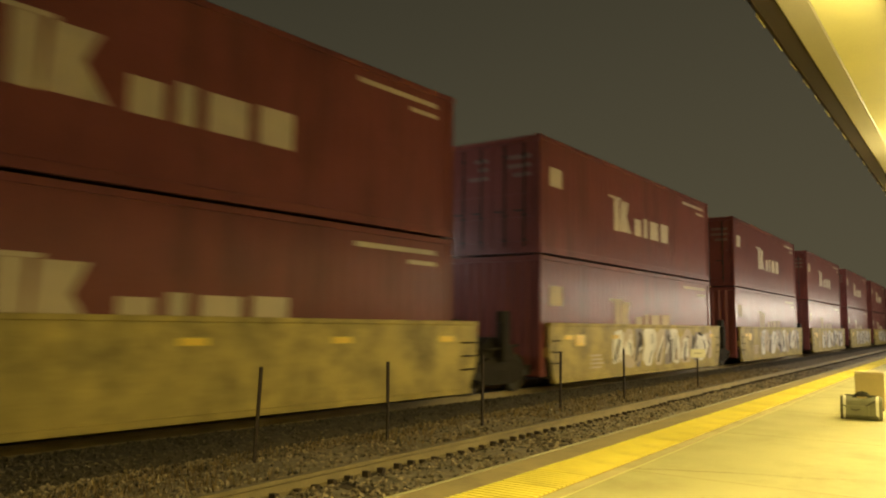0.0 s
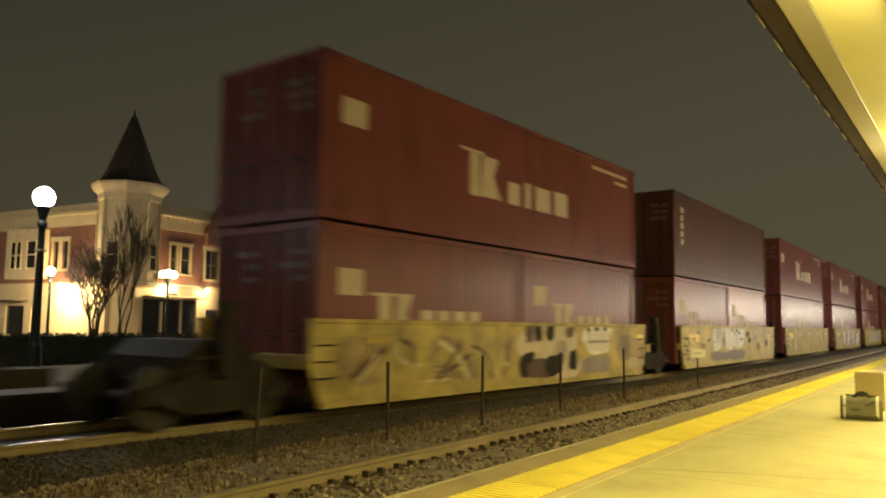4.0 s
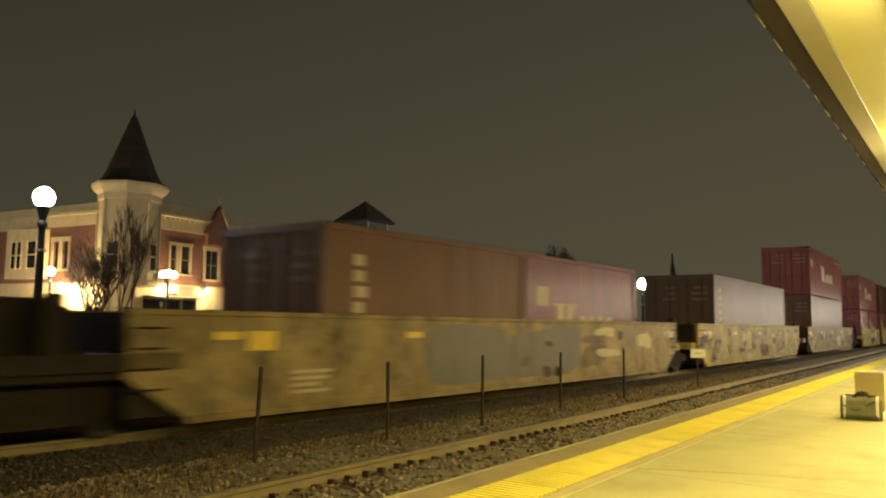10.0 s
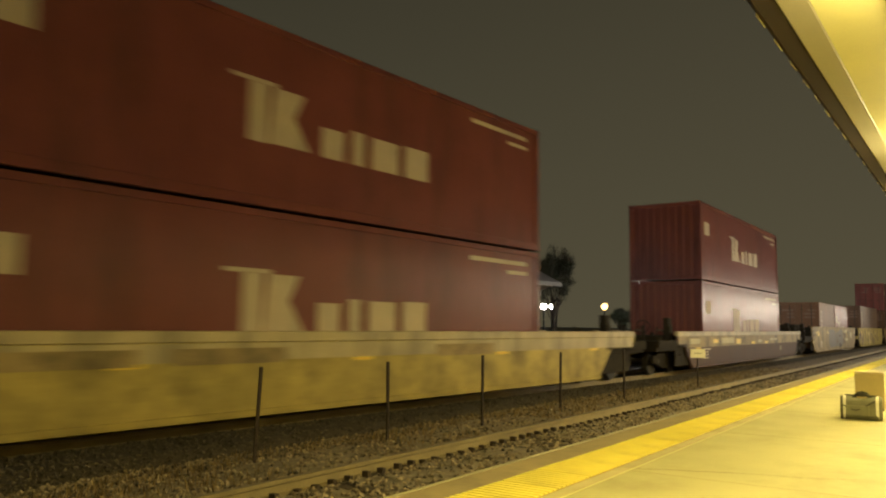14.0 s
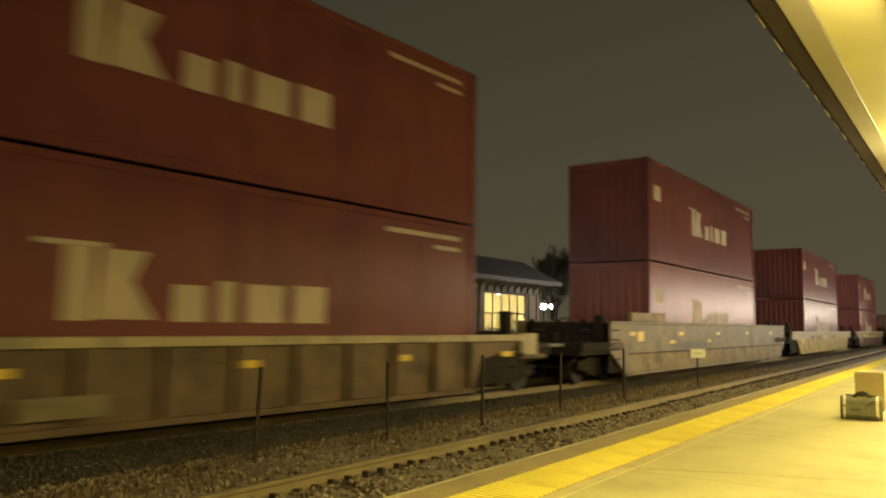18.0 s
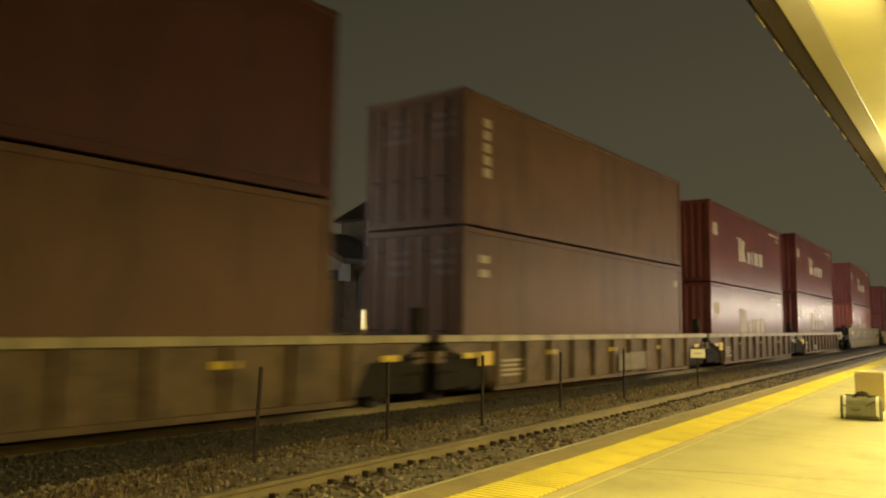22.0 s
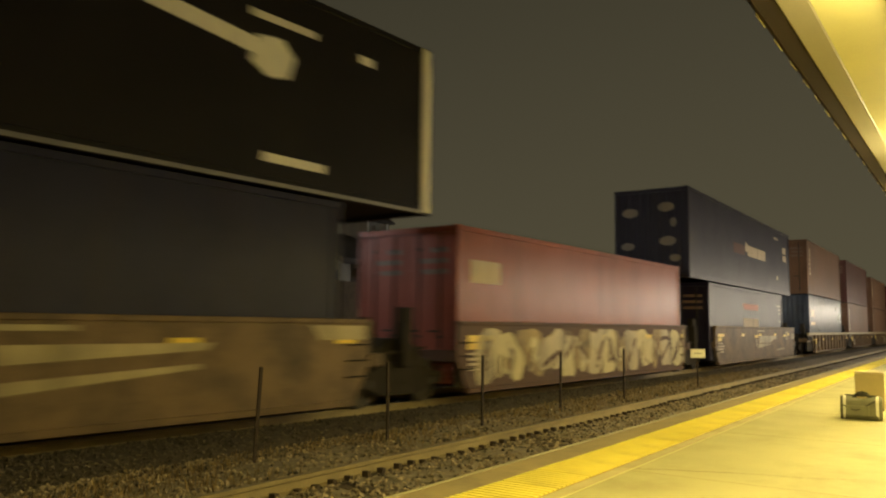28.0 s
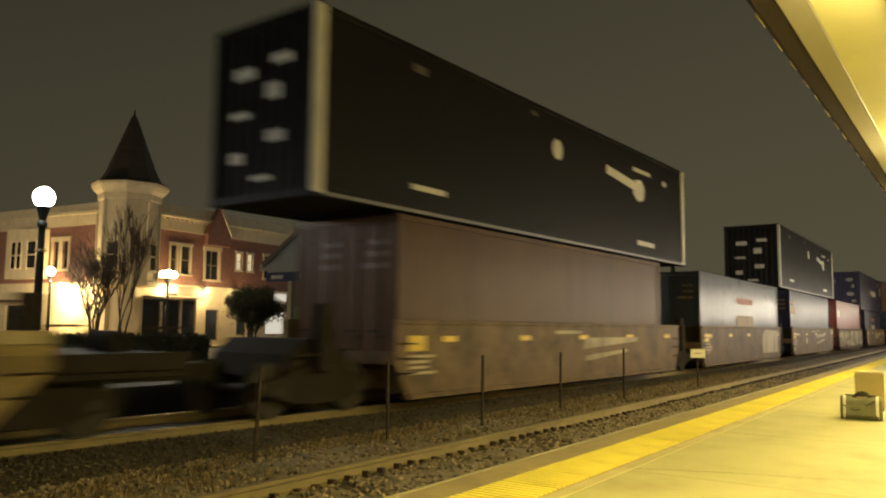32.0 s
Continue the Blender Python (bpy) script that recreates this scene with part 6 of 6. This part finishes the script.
# lanterns added to brighten the shop fronts
bl = Matrix.Translation((29.0, 52.5, -0.3)) @ Matrix.Rotation(math.radians(10), 4, "Z")
for bx, by, bz, turn, pw in ((-2.3, 4.4, 4.3, -90, 3200), (3.4, -0.75, 4.3, 0, 950), (6.9, -0.75, 4.3, 0, 420), (10.6, -0.75, 4.1, 0, 200)):
    m = bl @ Matrix.Translation((bx, by, bz)) @ Matrix.Rotation(math.radians(turn), 4, "Z")
    fx = thing("wall_lantern", m, "small glowing wall lantern added to brighten the shop front", "lamp", "shop front lanterns")
    bm = bmesh.new()
    bmesh.ops.create_uvsphere(bm, u_segments=10, v_segments=8, radius=0.13 if turn == 0 else 0.2)
    part("lantern", bm, "globewarm", fx)
    bm = bmesh.new()
    tube(bm, (0, 0, 0.12), (0, 0, 0.24), 0.04, 0.02, 8)
    tube(bm, (0, 0, 0.22), (0, 1.1 if turn else 0.63, 0.3), 0.025, 0.025, 6)
    part("bracket", bm, "lampost", fx)
    lamp("shop_front_fill", m @ Matrix.Translation((0, -0.2, -0.2)), pw, WARM, 0.1)
# ---- bare trees and bushes before the shops ----
def bare_tree(m, height, spread, seed, label, trunk_r=0.09, stems=1, leaves=0):
    ob = thing("tree", m, label, "tree", "street trees")
    rng = random.Random(seed)
    bm = bmesh.new()
    limbs = bmesh.new()
    lf = bmesh.new()

    def grow(mesh, p, d, length, r, depth):
        steps = 3
        for _ in range(steps):
            d = (d + Vector((rng.uniform(-1, 1), rng.uniform(-1, 1), rng.uniform(-0.2, 0.5))) * 0.16).normalized()
            q = p + d * length / steps
            tube(mesh, p, q, max(r, 0.011), max(r * 0.82, 0.009), 4 if depth > 1 else 7, caps=False)
            p, r = q, r * 0.82
            if leaves and depth > 1:
                for _ in range(leaves):
                    c = p + Vector((rng.uniform(-1, 1), rng.uniform(-1, 1), rng.uniform(-1, 1))) * 0.22
                    a = Vector((rng.uniform(-1, 1), rng.uniform(-1, 1), rng.uniform(-1, 1))).normalized() * 0.07
                    b = a.orthogonal().normalized() * 0.04
                    lf.faces.new([lf.verts.new(c + a), lf.verts.new(c + b), lf.verts.new(c - a), lf.verts.new(c - b)])
        if depth < 4:
            for _ in range(3 if depth else 6):
                e = (d * 0.9 + Vector((rng.uniform(-1, 1) * spread, rng.uniform(-1, 1) * spread, rng.uniform(0.1, 0.8)))).normalized()
                grow(limbs, p - d * rng.uniform(0, length * 0.45), e, length * rng.uniform(0.5, 0.72), r * 0.68, depth + 1)

    for s in range(stems):
        d = Vector((rng.uniform(-0.25, 0.25) * (stems > 1), rng.uniform(-0.25, 0.25) * (stems > 1), 1)).normalized()
        grow(bm, Vector((rng.uniform(-0.2, 0.2) * (stems > 1), 0, 0)), d, height * 0.42, trunk_r, 0)
    part("trunk", bm, "bark", ob)
    part("crown", limbs, "bark", ob)
    if lf.verts:
        part("leaves", lf, "weed" if leaves < 4 else "leaf", ob, "sparse dry leaves" if leaves < 4 else "dark leaves")
    else:
        lf.free()
    return ob


bare_tree(pose(24.4, 45.0, -0.3), 9.2, 0.1, 11, "tall slim bare street tree", 0.06, 4, 0)
bare_tree(pose(23.0, 45.6, -0.3), 7.0, 0.7, 12, "spreading leafless young tree", 0.08, 7, 0)
bare_tree(pose(29.9, 39.3, -0.3), 4.3, 1.1, 13, "dark twiggy shrub beside the street", 0.05, 14, 4)
bare_tree(pose(53.3, 31.4, -0.3), 8.6, 0.5, 14, "dark tree beside the station", 0.12, 4, 4)
bare_tree(pose(78.0, 37.5, -0.3), 4.2, 0.7, 15, "low dark tree beyond the station", 0.12, 3, 5)
bare_tree(pose(82.0, 34.5, -0.3), 4.6, 0.7, 16, "dark tree beyond the station", 0.15, 2, 5)
bare_tree(pose(95.0, 37.0, -0.3), 6.0, 0.6, 18, "dark tree beyond the station", 0.15, 2, 5)


def conifer(m, height, radius, seed, label):
    """A slim fir: tapered trunk and drooping whorls of needle sprays that shorten upwards."""
    rng = random.Random(seed)
    ob = thing("conifer", m, label, "tree", "street trees")
    bm = bmesh.new()
    tube(bm, (0, 0, 0), (0, 0, height * 0.96), 0.11, 0.016, 7)
    part("trunk", bm, "bark", ob)
    verts, faces = [], []
    for i in range(900):
        f = rng.random() ** 0.8
        z = height * (0.12 + 0.88 * f)
        reach = radius * (1.02 - f) * rng.uniform(0.35, 1.1)
        a = rng.uniform(0, math.tau)
        ca, sa = math.cos(a), math.sin(a)
        w = rng.uniform(0.05, 0.12)
        n = len(verts)
        tip = z - 0.35 * reach - rng.uniform(0, 0.12)
        verts += [(ca * reach * 0.3 - sa * w, sa * reach * 0.3 + ca * w, z), (ca * reach * 0.3 + sa * w, sa * reach * 0.3 - ca * w, z), (ca * reach, sa * reach, tip), (ca * reach * 0.6, sa * reach * 0.6, z - 0.3 * reach - 0.16)]
        faces += [(n, n + 1, n + 2), (n, n + 2, n + 3), (n + 1, n + 3, n + 2)]
    me = bpy.data.meshes.new("crown")
    me.from_pydata(verts, [], faces)
    bm = bmesh.new()
    bm.from_mesh(me)
    bpy.data.meshes.remove(me)
    part("crown", bm, "leaf", ob, "dark drooping needle sprays")
    return ob


conifer(pose(74.1, 30.05, -0.3), 9.2, 1.5, 19, "slim dark conifer beyond the station")

# ---- the line of old posts between the tracks ----
def fence_post(x, y, z, tilt, lean, h, seed):
    ob = thing("fence_post", pose(x, y, z, lean, tilt, 0), "thin rusty iron fence post in the ballast", "post", "posts between the tracks")
    bm = bmesh.new()
    box(bm, -0.022, 0.022, -0.004, 0.004, -0.3, h)
    box(bm, -0.004, 0.004, 0.004, 0.035, -0.3, h)
    part("shaft", bm, "post", ob)
    for k in range(6):
        z0 = 0.25 + k * (h - 0.3) / 6
        part("stud", boxes((-0.012, 0.012, -0.016, -0.004, z0, z0 + 0.02)), "post", ob)
    return ob


for i, (x, y, h, tilt, lean) in enumerate(((5.66, 7.29, 1.14, 2.2, 1.0), (7.95, 7.33, 1.13, 0.3, -1.0), (10.13, 7.29, 1.17, -0.3, 0.5), (12.82, 7.42, 1.16, -1.3, 1.5), (16.1, 7.68, 1.17, -0.8, 0.0))):
    fence_post(x, y, -0.17, tilt, lean, h, i)
sg = thing("track_sign", pose(20.75, 7.75, 0.0, 0, 0, -45), "small pale sign plate with writing on a stake", "sign")
part("plate", boxes((-0.21, 0.21, -0.02, 0.0, 0.67, 0.91), bev=0.006), "sign", sg)
part("writing", boxes((-0.11, 0.11, -0.026, -0.021, 0.785, 0.8)), "trimlight", sg, "dark bar of writing")
bm = bmesh.new()
tube(bm, (0, 0.02, -0.3), (0, 0.02, 0.9), 0.02, seg=6)
part("stake", bm, "post", sg)

# ---- the bag and the bin on the platform ----
bag = thing("duffel_bag", pf(12.16, 1.285, PZ, -87), "olive green canvas duffel bag with pale end straps", "bag")
bm = bmesh.new()
n, seg = 16, 20
rings = []
for i in range(n + 1):
    u = -1 + 2 * i / n
    sc = (1 - abs(u) ** 7) ** 0.22 if abs(u) < 1 else 0.45
    sc = max(sc, 0.5)
    ring = []
    for j in range(seg):
        a = j * math.tau / seg
        ca, sa = math.cos(a), math.sin(a)
        y, z = 0.155 * math.copysign(abs(ca) ** 0.55, ca), 0.155 * math.copysign(abs(sa) ** 0.6, sa) + 0.155
        z = max(0.0, z)
        y *= 1.0 + 0.12 * (z < 0.08)
        sag = 0.02 * math.sin(u * 5 + j) + 0.018 * noise.noise(Vector((u * 3, y * 9, z * 9)))
        ring.append(bm.verts.new((u * 0.255, y * sc + sag * 0.4, z * (0.94 + 0.06 * sc) + (sag if z > 0.1 else 0) - 0.02 * (1 - u * u) * (z > 0.2))))
    rings.append(ring)
for p, q in zip(rings, rings[1:]):
    for j in range(seg):
        bm.faces.new((p[j], p[(j + 1) % seg], q[(j + 1) % seg], q[j]))
bm.faces.new(rings[0][::-1])
bm.faces.new(rings[-1])
for f in bm.faces:
    f.smooth = True
part("body", bm, "fabric", bag)
for x in (-0.215, 0.18):
    bm = bmesh.new()
    for j in range(20):
        a0, a1 = j * math.tau / 20, (j + 1) * math.tau / 20
        pts = []
        for a, dx in ((a0, 0), (a1, 0), (a1, 0.035), (a0, 0.035)):
            ca, sa = math.cos(a), math.sin(a)
            pts.append(bm.verts.new((x + dx, 0.164 * math.copysign(abs(ca) ** 0.55, ca), max(0.004, 0.162 * math.copysign(abs(sa) ** 0.6, sa) + 0.158))))
        bm.faces.new(pts)
    bmesh.ops.remove_doubles(bm, verts=bm.verts[:], dist=0.001)
    bmesh.ops.solidify(bm, geom=bm.faces[:], thickness=0.006)
    part("band", bm, "piping", bag, "pale strap round the end")
for y, up, x0 in ((-0.07, 0.062, -0.1), (-0.02, 0.05, -0.07), (0.06, 0.07, -0.09)):
    bm = bmesh.new()
    pts = [Vector((x0 + 0.2 * k / 12, y + 0.02 * math.sin(k * 0.9), 0.3 + up * math.sin(k * math.pi / 12) ** 0.7 + 0.008 * math.sin(k * 2.3))) for k in range(13)]
    for p, q in zip(pts, pts[1:]):
        tube(bm, p, q, 0.014, seg=6)
    part("handle", bm, "strap", bag, "dark webbing handle")
bm = boxes((-0.045, 0.06, -0.075, 0.03, 0.315, 0.362), bev=0.015)
part("handle_wrap", bm, "strap", bag, "dark padded handle wrap")
bm = boxes((-0.2, 0.19, -0.006, 0.006, 0.318, 0.334))
part("zip", bm, "strap", bag)
bm = boxes((-0.18, 0.1, -0.19, -0.165, 0.06, 0.2), bev=0.01)
part("side_pocket", bm, "fabric", bag)
bm = bmesh.new()
pts = [Vector((-0.22 + 0.4 * k / 12, -0.186 + 0.01 * math.sin(k), 0.21 - 0.07 * math.sin(k * math.pi / 9))) for k in range(13)]
rgs = [[bm.verts.new(p + Vector((0, 0.007 * math.cos(j * math.tau / 6), 0.009 * math.sin(j * math.tau / 6)))) for j in range(6)] for p in pts]
for p, q in zip(rgs, rgs[1:]):
    for j in range(6):
        bm.faces.new((p[j], p[(j + 1) % 6], q[(j + 1) % 6], q[j]))
part("shoulder_strap", bm, "strap", bag, "dark slack shoulder strap")
binn = thing("litter_bin", pf(13.75, 1.33, PZ, -85), "square tan panelled litter bin on the platform", "bin")
part("body", boxes((-0.2, 0.2, -0.16, 0.16, 0.03, 0.56), bev=0.012), "carton", binn)
part("lid", boxes((-0.2, 0.2, -0.16, 0.16, 0.563, 0.58), bev=0.006), "carton", binn)
part("plinth", boxes((-0.19, 0.19, -0.15, 0.15, 0, 0.029)), "trim", binn)

# ---- stones and weeds ----
def stones(name, count, place, size, material, label, seed):
    rng = np.random.RandomState(seed)
    base = np.array([(1, 0, 0), (-1, 0, 0), (0, 1, 0), (0, -1, 0), (0, 0, 1), (0, 0, -1)], float)
    tri = np.array([(0, 2, 4), (2, 1, 4), (1, 3, 4), (3, 0, 4), (2, 0, 5), (1, 2, 5), (3, 1, 5), (0, 3, 5)])
    V, F = [], []
    for i in range(count):
        c = place(rng)
        s = rng.uniform(*size)
        jit = base * (s * rng.uniform(0.55, 1.15, (6, 1))) + rng.uniform(-0.22, 0.22, (6, 3)) * s
        a = rng.uniform(0, 6.28)
        rot = np.array([[math.cos(a), -math.sin(a), 0], [math.sin(a), math.cos(a), 0], [0, 0, 0.75]])
        V.append(jit @ rot.T + np.array(c))
        F.append(tri + 6 * i)
    me = bpy.data.meshes.new(name)
    me.from_pydata(np.concatenate(V).tolist(), [], np.concatenate(F).tolist())
    me.materials.append(M[material])
    return tagged(new(name, me), label, "stones", kind="stuff")


def island(material, color, spread):
    m = mat(material, color, 0.9, var=0.2, scale=20, fine=80, bump=0.3)
    n, l = m.node_tree.nodes, m.node_tree.links
    b = n["Principled BSDF"]
    src = b.inputs["Base Color"].links[0].from_socket
    g = n.new("ShaderNodeNewGeometry")
    hs = n.new("ShaderNodeHueSaturation")
    mr = n.new("ShaderNodeMapRange")
    mr.inputs[3].default_value, mr.inputs[4].default_value = 1 - spread, 1 + spread * 1.4
    l.new(g.outputs["Random Per Island"], mr.inputs[0])
    l.new(mr.outputs[0], hs.inputs["Value"])
    l.new(src, hs.inputs["Color"])
    l.new(hs.outputs[0], b.inputs["Base Color"])
    return m


M["stone"] = island("loose_ballast_stone", (0.20, 0.16, 0.11), 0.85)
M["stonedark"] = island("dark_ballast_stone", (0.085, 0.07, 0.05), 0.6)
M["blade"] = island("dry_grass_blade", (0.17, 0.12, 0.055), 0.6)


def bed_z(o):
    pts = ((-1.5, -0.30), (-1.1, -0.2), (-0.8, -0.15), (0.8, -0.145), (1.1, -0.13), (1.4, -0.12), (2.0, -0.13), (2.6, -0.18), (3.2, -0.24), (3.6, -0.32))
    return float(np.interp(o, [p[0] for p in pts], [p[1] for p in pts]))


def near_bed(rng):
    x = 1.0 + 34 * rng.uniform() ** 1.7
    o = rng.uniform(-1.2, 3.3)
    if abs(abs(o) - 0.7525) < 0.09:
        o += 0.2
    m = near_point(x, TRACK_Y + o)
    return (m[0], m[1], bed_z(o) + rng.uniform(-0.012, 0.022))


stones("ballast_stones", 26000, near_bed, (0.018, 0.042), "stone", "loose pale ballast stones between the tracks", 5)


def far_bed(rng):
    s = 3.0 + 36 * rng.uniform() ** 1.5
    o = rng.uniform(-2.2, -0.85)
    x, y, th = on_line(s, o)
    z = float(np.interp(o, [-2.3, -2.0, -1.7, -1.3, -1.0], [-0.3, -0.22, -0.17, -0.14, -0.13]))
    return (x, y, z + rng.uniform(-0.01, 0.015))


stones("shoulder_stones", 9000, far_bed, (0.016, 0.036), "stonedark", "dark oily stones along the freight track", 6)


def weeds(name, count, seed, label):
    rng = np.random.RandomState(seed)
    V, F = [], []
    i = 0
    while i < count:
        x = 1.5 + 30 * rng.uniform() ** 1.6
        o = 0.95 + 2.1 * rng.beta(1.6, 1.5)
        if noise.noise(Vector((x * 0.5, o * 0.9, 2.0))) < -0.15:
            continue
        m = near_point(x, TRACK_Y + o)
        h = rng.uniform(0.04, 0.13)
        a, lean = rng.uniform(0, 6.28), rng.uniform(-0.5, 0.5, 2) * h
        w = rng.uniform(0.004, 0.009)
        c = np.array((m[0], m[1], bed_z(o)))
        dx = np.array((math.cos(a) * w, math.sin(a) * w, 0))
        mid = c + np.array((lean[0] * 0.4, lean[1] * 0.4, h * 0.6))
        V += [c - dx, c + dx, mid + dx * 0.7, mid - dx * 0.7, c + np.array((lean[0], lean[1], h))]
        F += [(5 * i, 5 * i + 1, 5 * i + 2, 5 * i + 3), (5 * i + 3, 5 * i + 2, 5 * i + 4)]
        i += 1
    me = bpy.data.meshes.new(name)
    me.from_pydata([tuple(v) for v in V], [], F)
    me.materials.append(M["blade"])
    return tagged(new(name, me), label, "weeds", kind="stuff")


weeds("dry_weeds", 6000, 9, "dry weeds and grass growing in the ballast")
for i, (x, o) in enumerate(((8.35, 1.75), (13.4, 1.9), (4.9, 1.3), (18.5, 2.0))):
    m = near_point(x, TRACK_Y + o)
    lit = thing("paper_scrap", pose(m[0], m[1], bed_z(o) + 0.03, 20 * i, 12, 40 * i), "crumpled white scrap of paper on the ballast", "litter", "scraps on the ballast")
    bm = bmesh.new()
    bmesh.ops.create_icosphere(bm, subdivisions=1, radius=0.035)
    for v in bm.verts:
        v.co *= 0.6 + 0.5 * noise.noise(v.co * 40 + Vector((i, 0, 0)))
        v.co.z *= 0.5
    part("scrap", bm, "white", lit)
# two small lumps stand in for a red and a white sparkle
for x, y, col, lb in ((22.89, 10.37, "orange", "small red lump standing for a sparkle at the rail"), (21.24, 10.23, "white", "small white lump standing for a sparkle at the rail")):
    lit = thing("plastic_scrap", pose(x, y, -0.1, 0, 0, 30), lb, "litter", "scraps on the ballast")
    bm = bmesh.new()
    bmesh.ops.create_icosphere(bm, subdivisions=1, radius=0.05)
    for v in bm.verts:
        v.co *= 0.7 + 0.4 * noise.noise(v.co * 30 + Vector((x, 0, 0)))
    part("scrap", bm, col, lit)


# ---- what moves ----
def travelled(t):
    return 10.1686 * t + 0.0233 * t * t


def motions():
    for ob, q, z in TRAIN:
        walk(ob, [(float(t), on_track(q + travelled(t), z)) for t in range(33)])
    # every wheelset rolls alike, so one set of keys serves all
    first = AXLES[0]
    walk(first, [(k / FPS, pose(0, 0, 0, 0, math.degrees(travelled(k / FPS) / 0.42 % math.tau), 0)) for k in range(32 * FPS + 1)])
    for ob in AXLES[1:]:
        ob.rotation_mode = "QUATERNION"
        ob.animation_data_create()
        ob.animation_data.action = first.animation_data.action
        ob.animation_data.action_slot = first.animation_data.action_slot


motions()
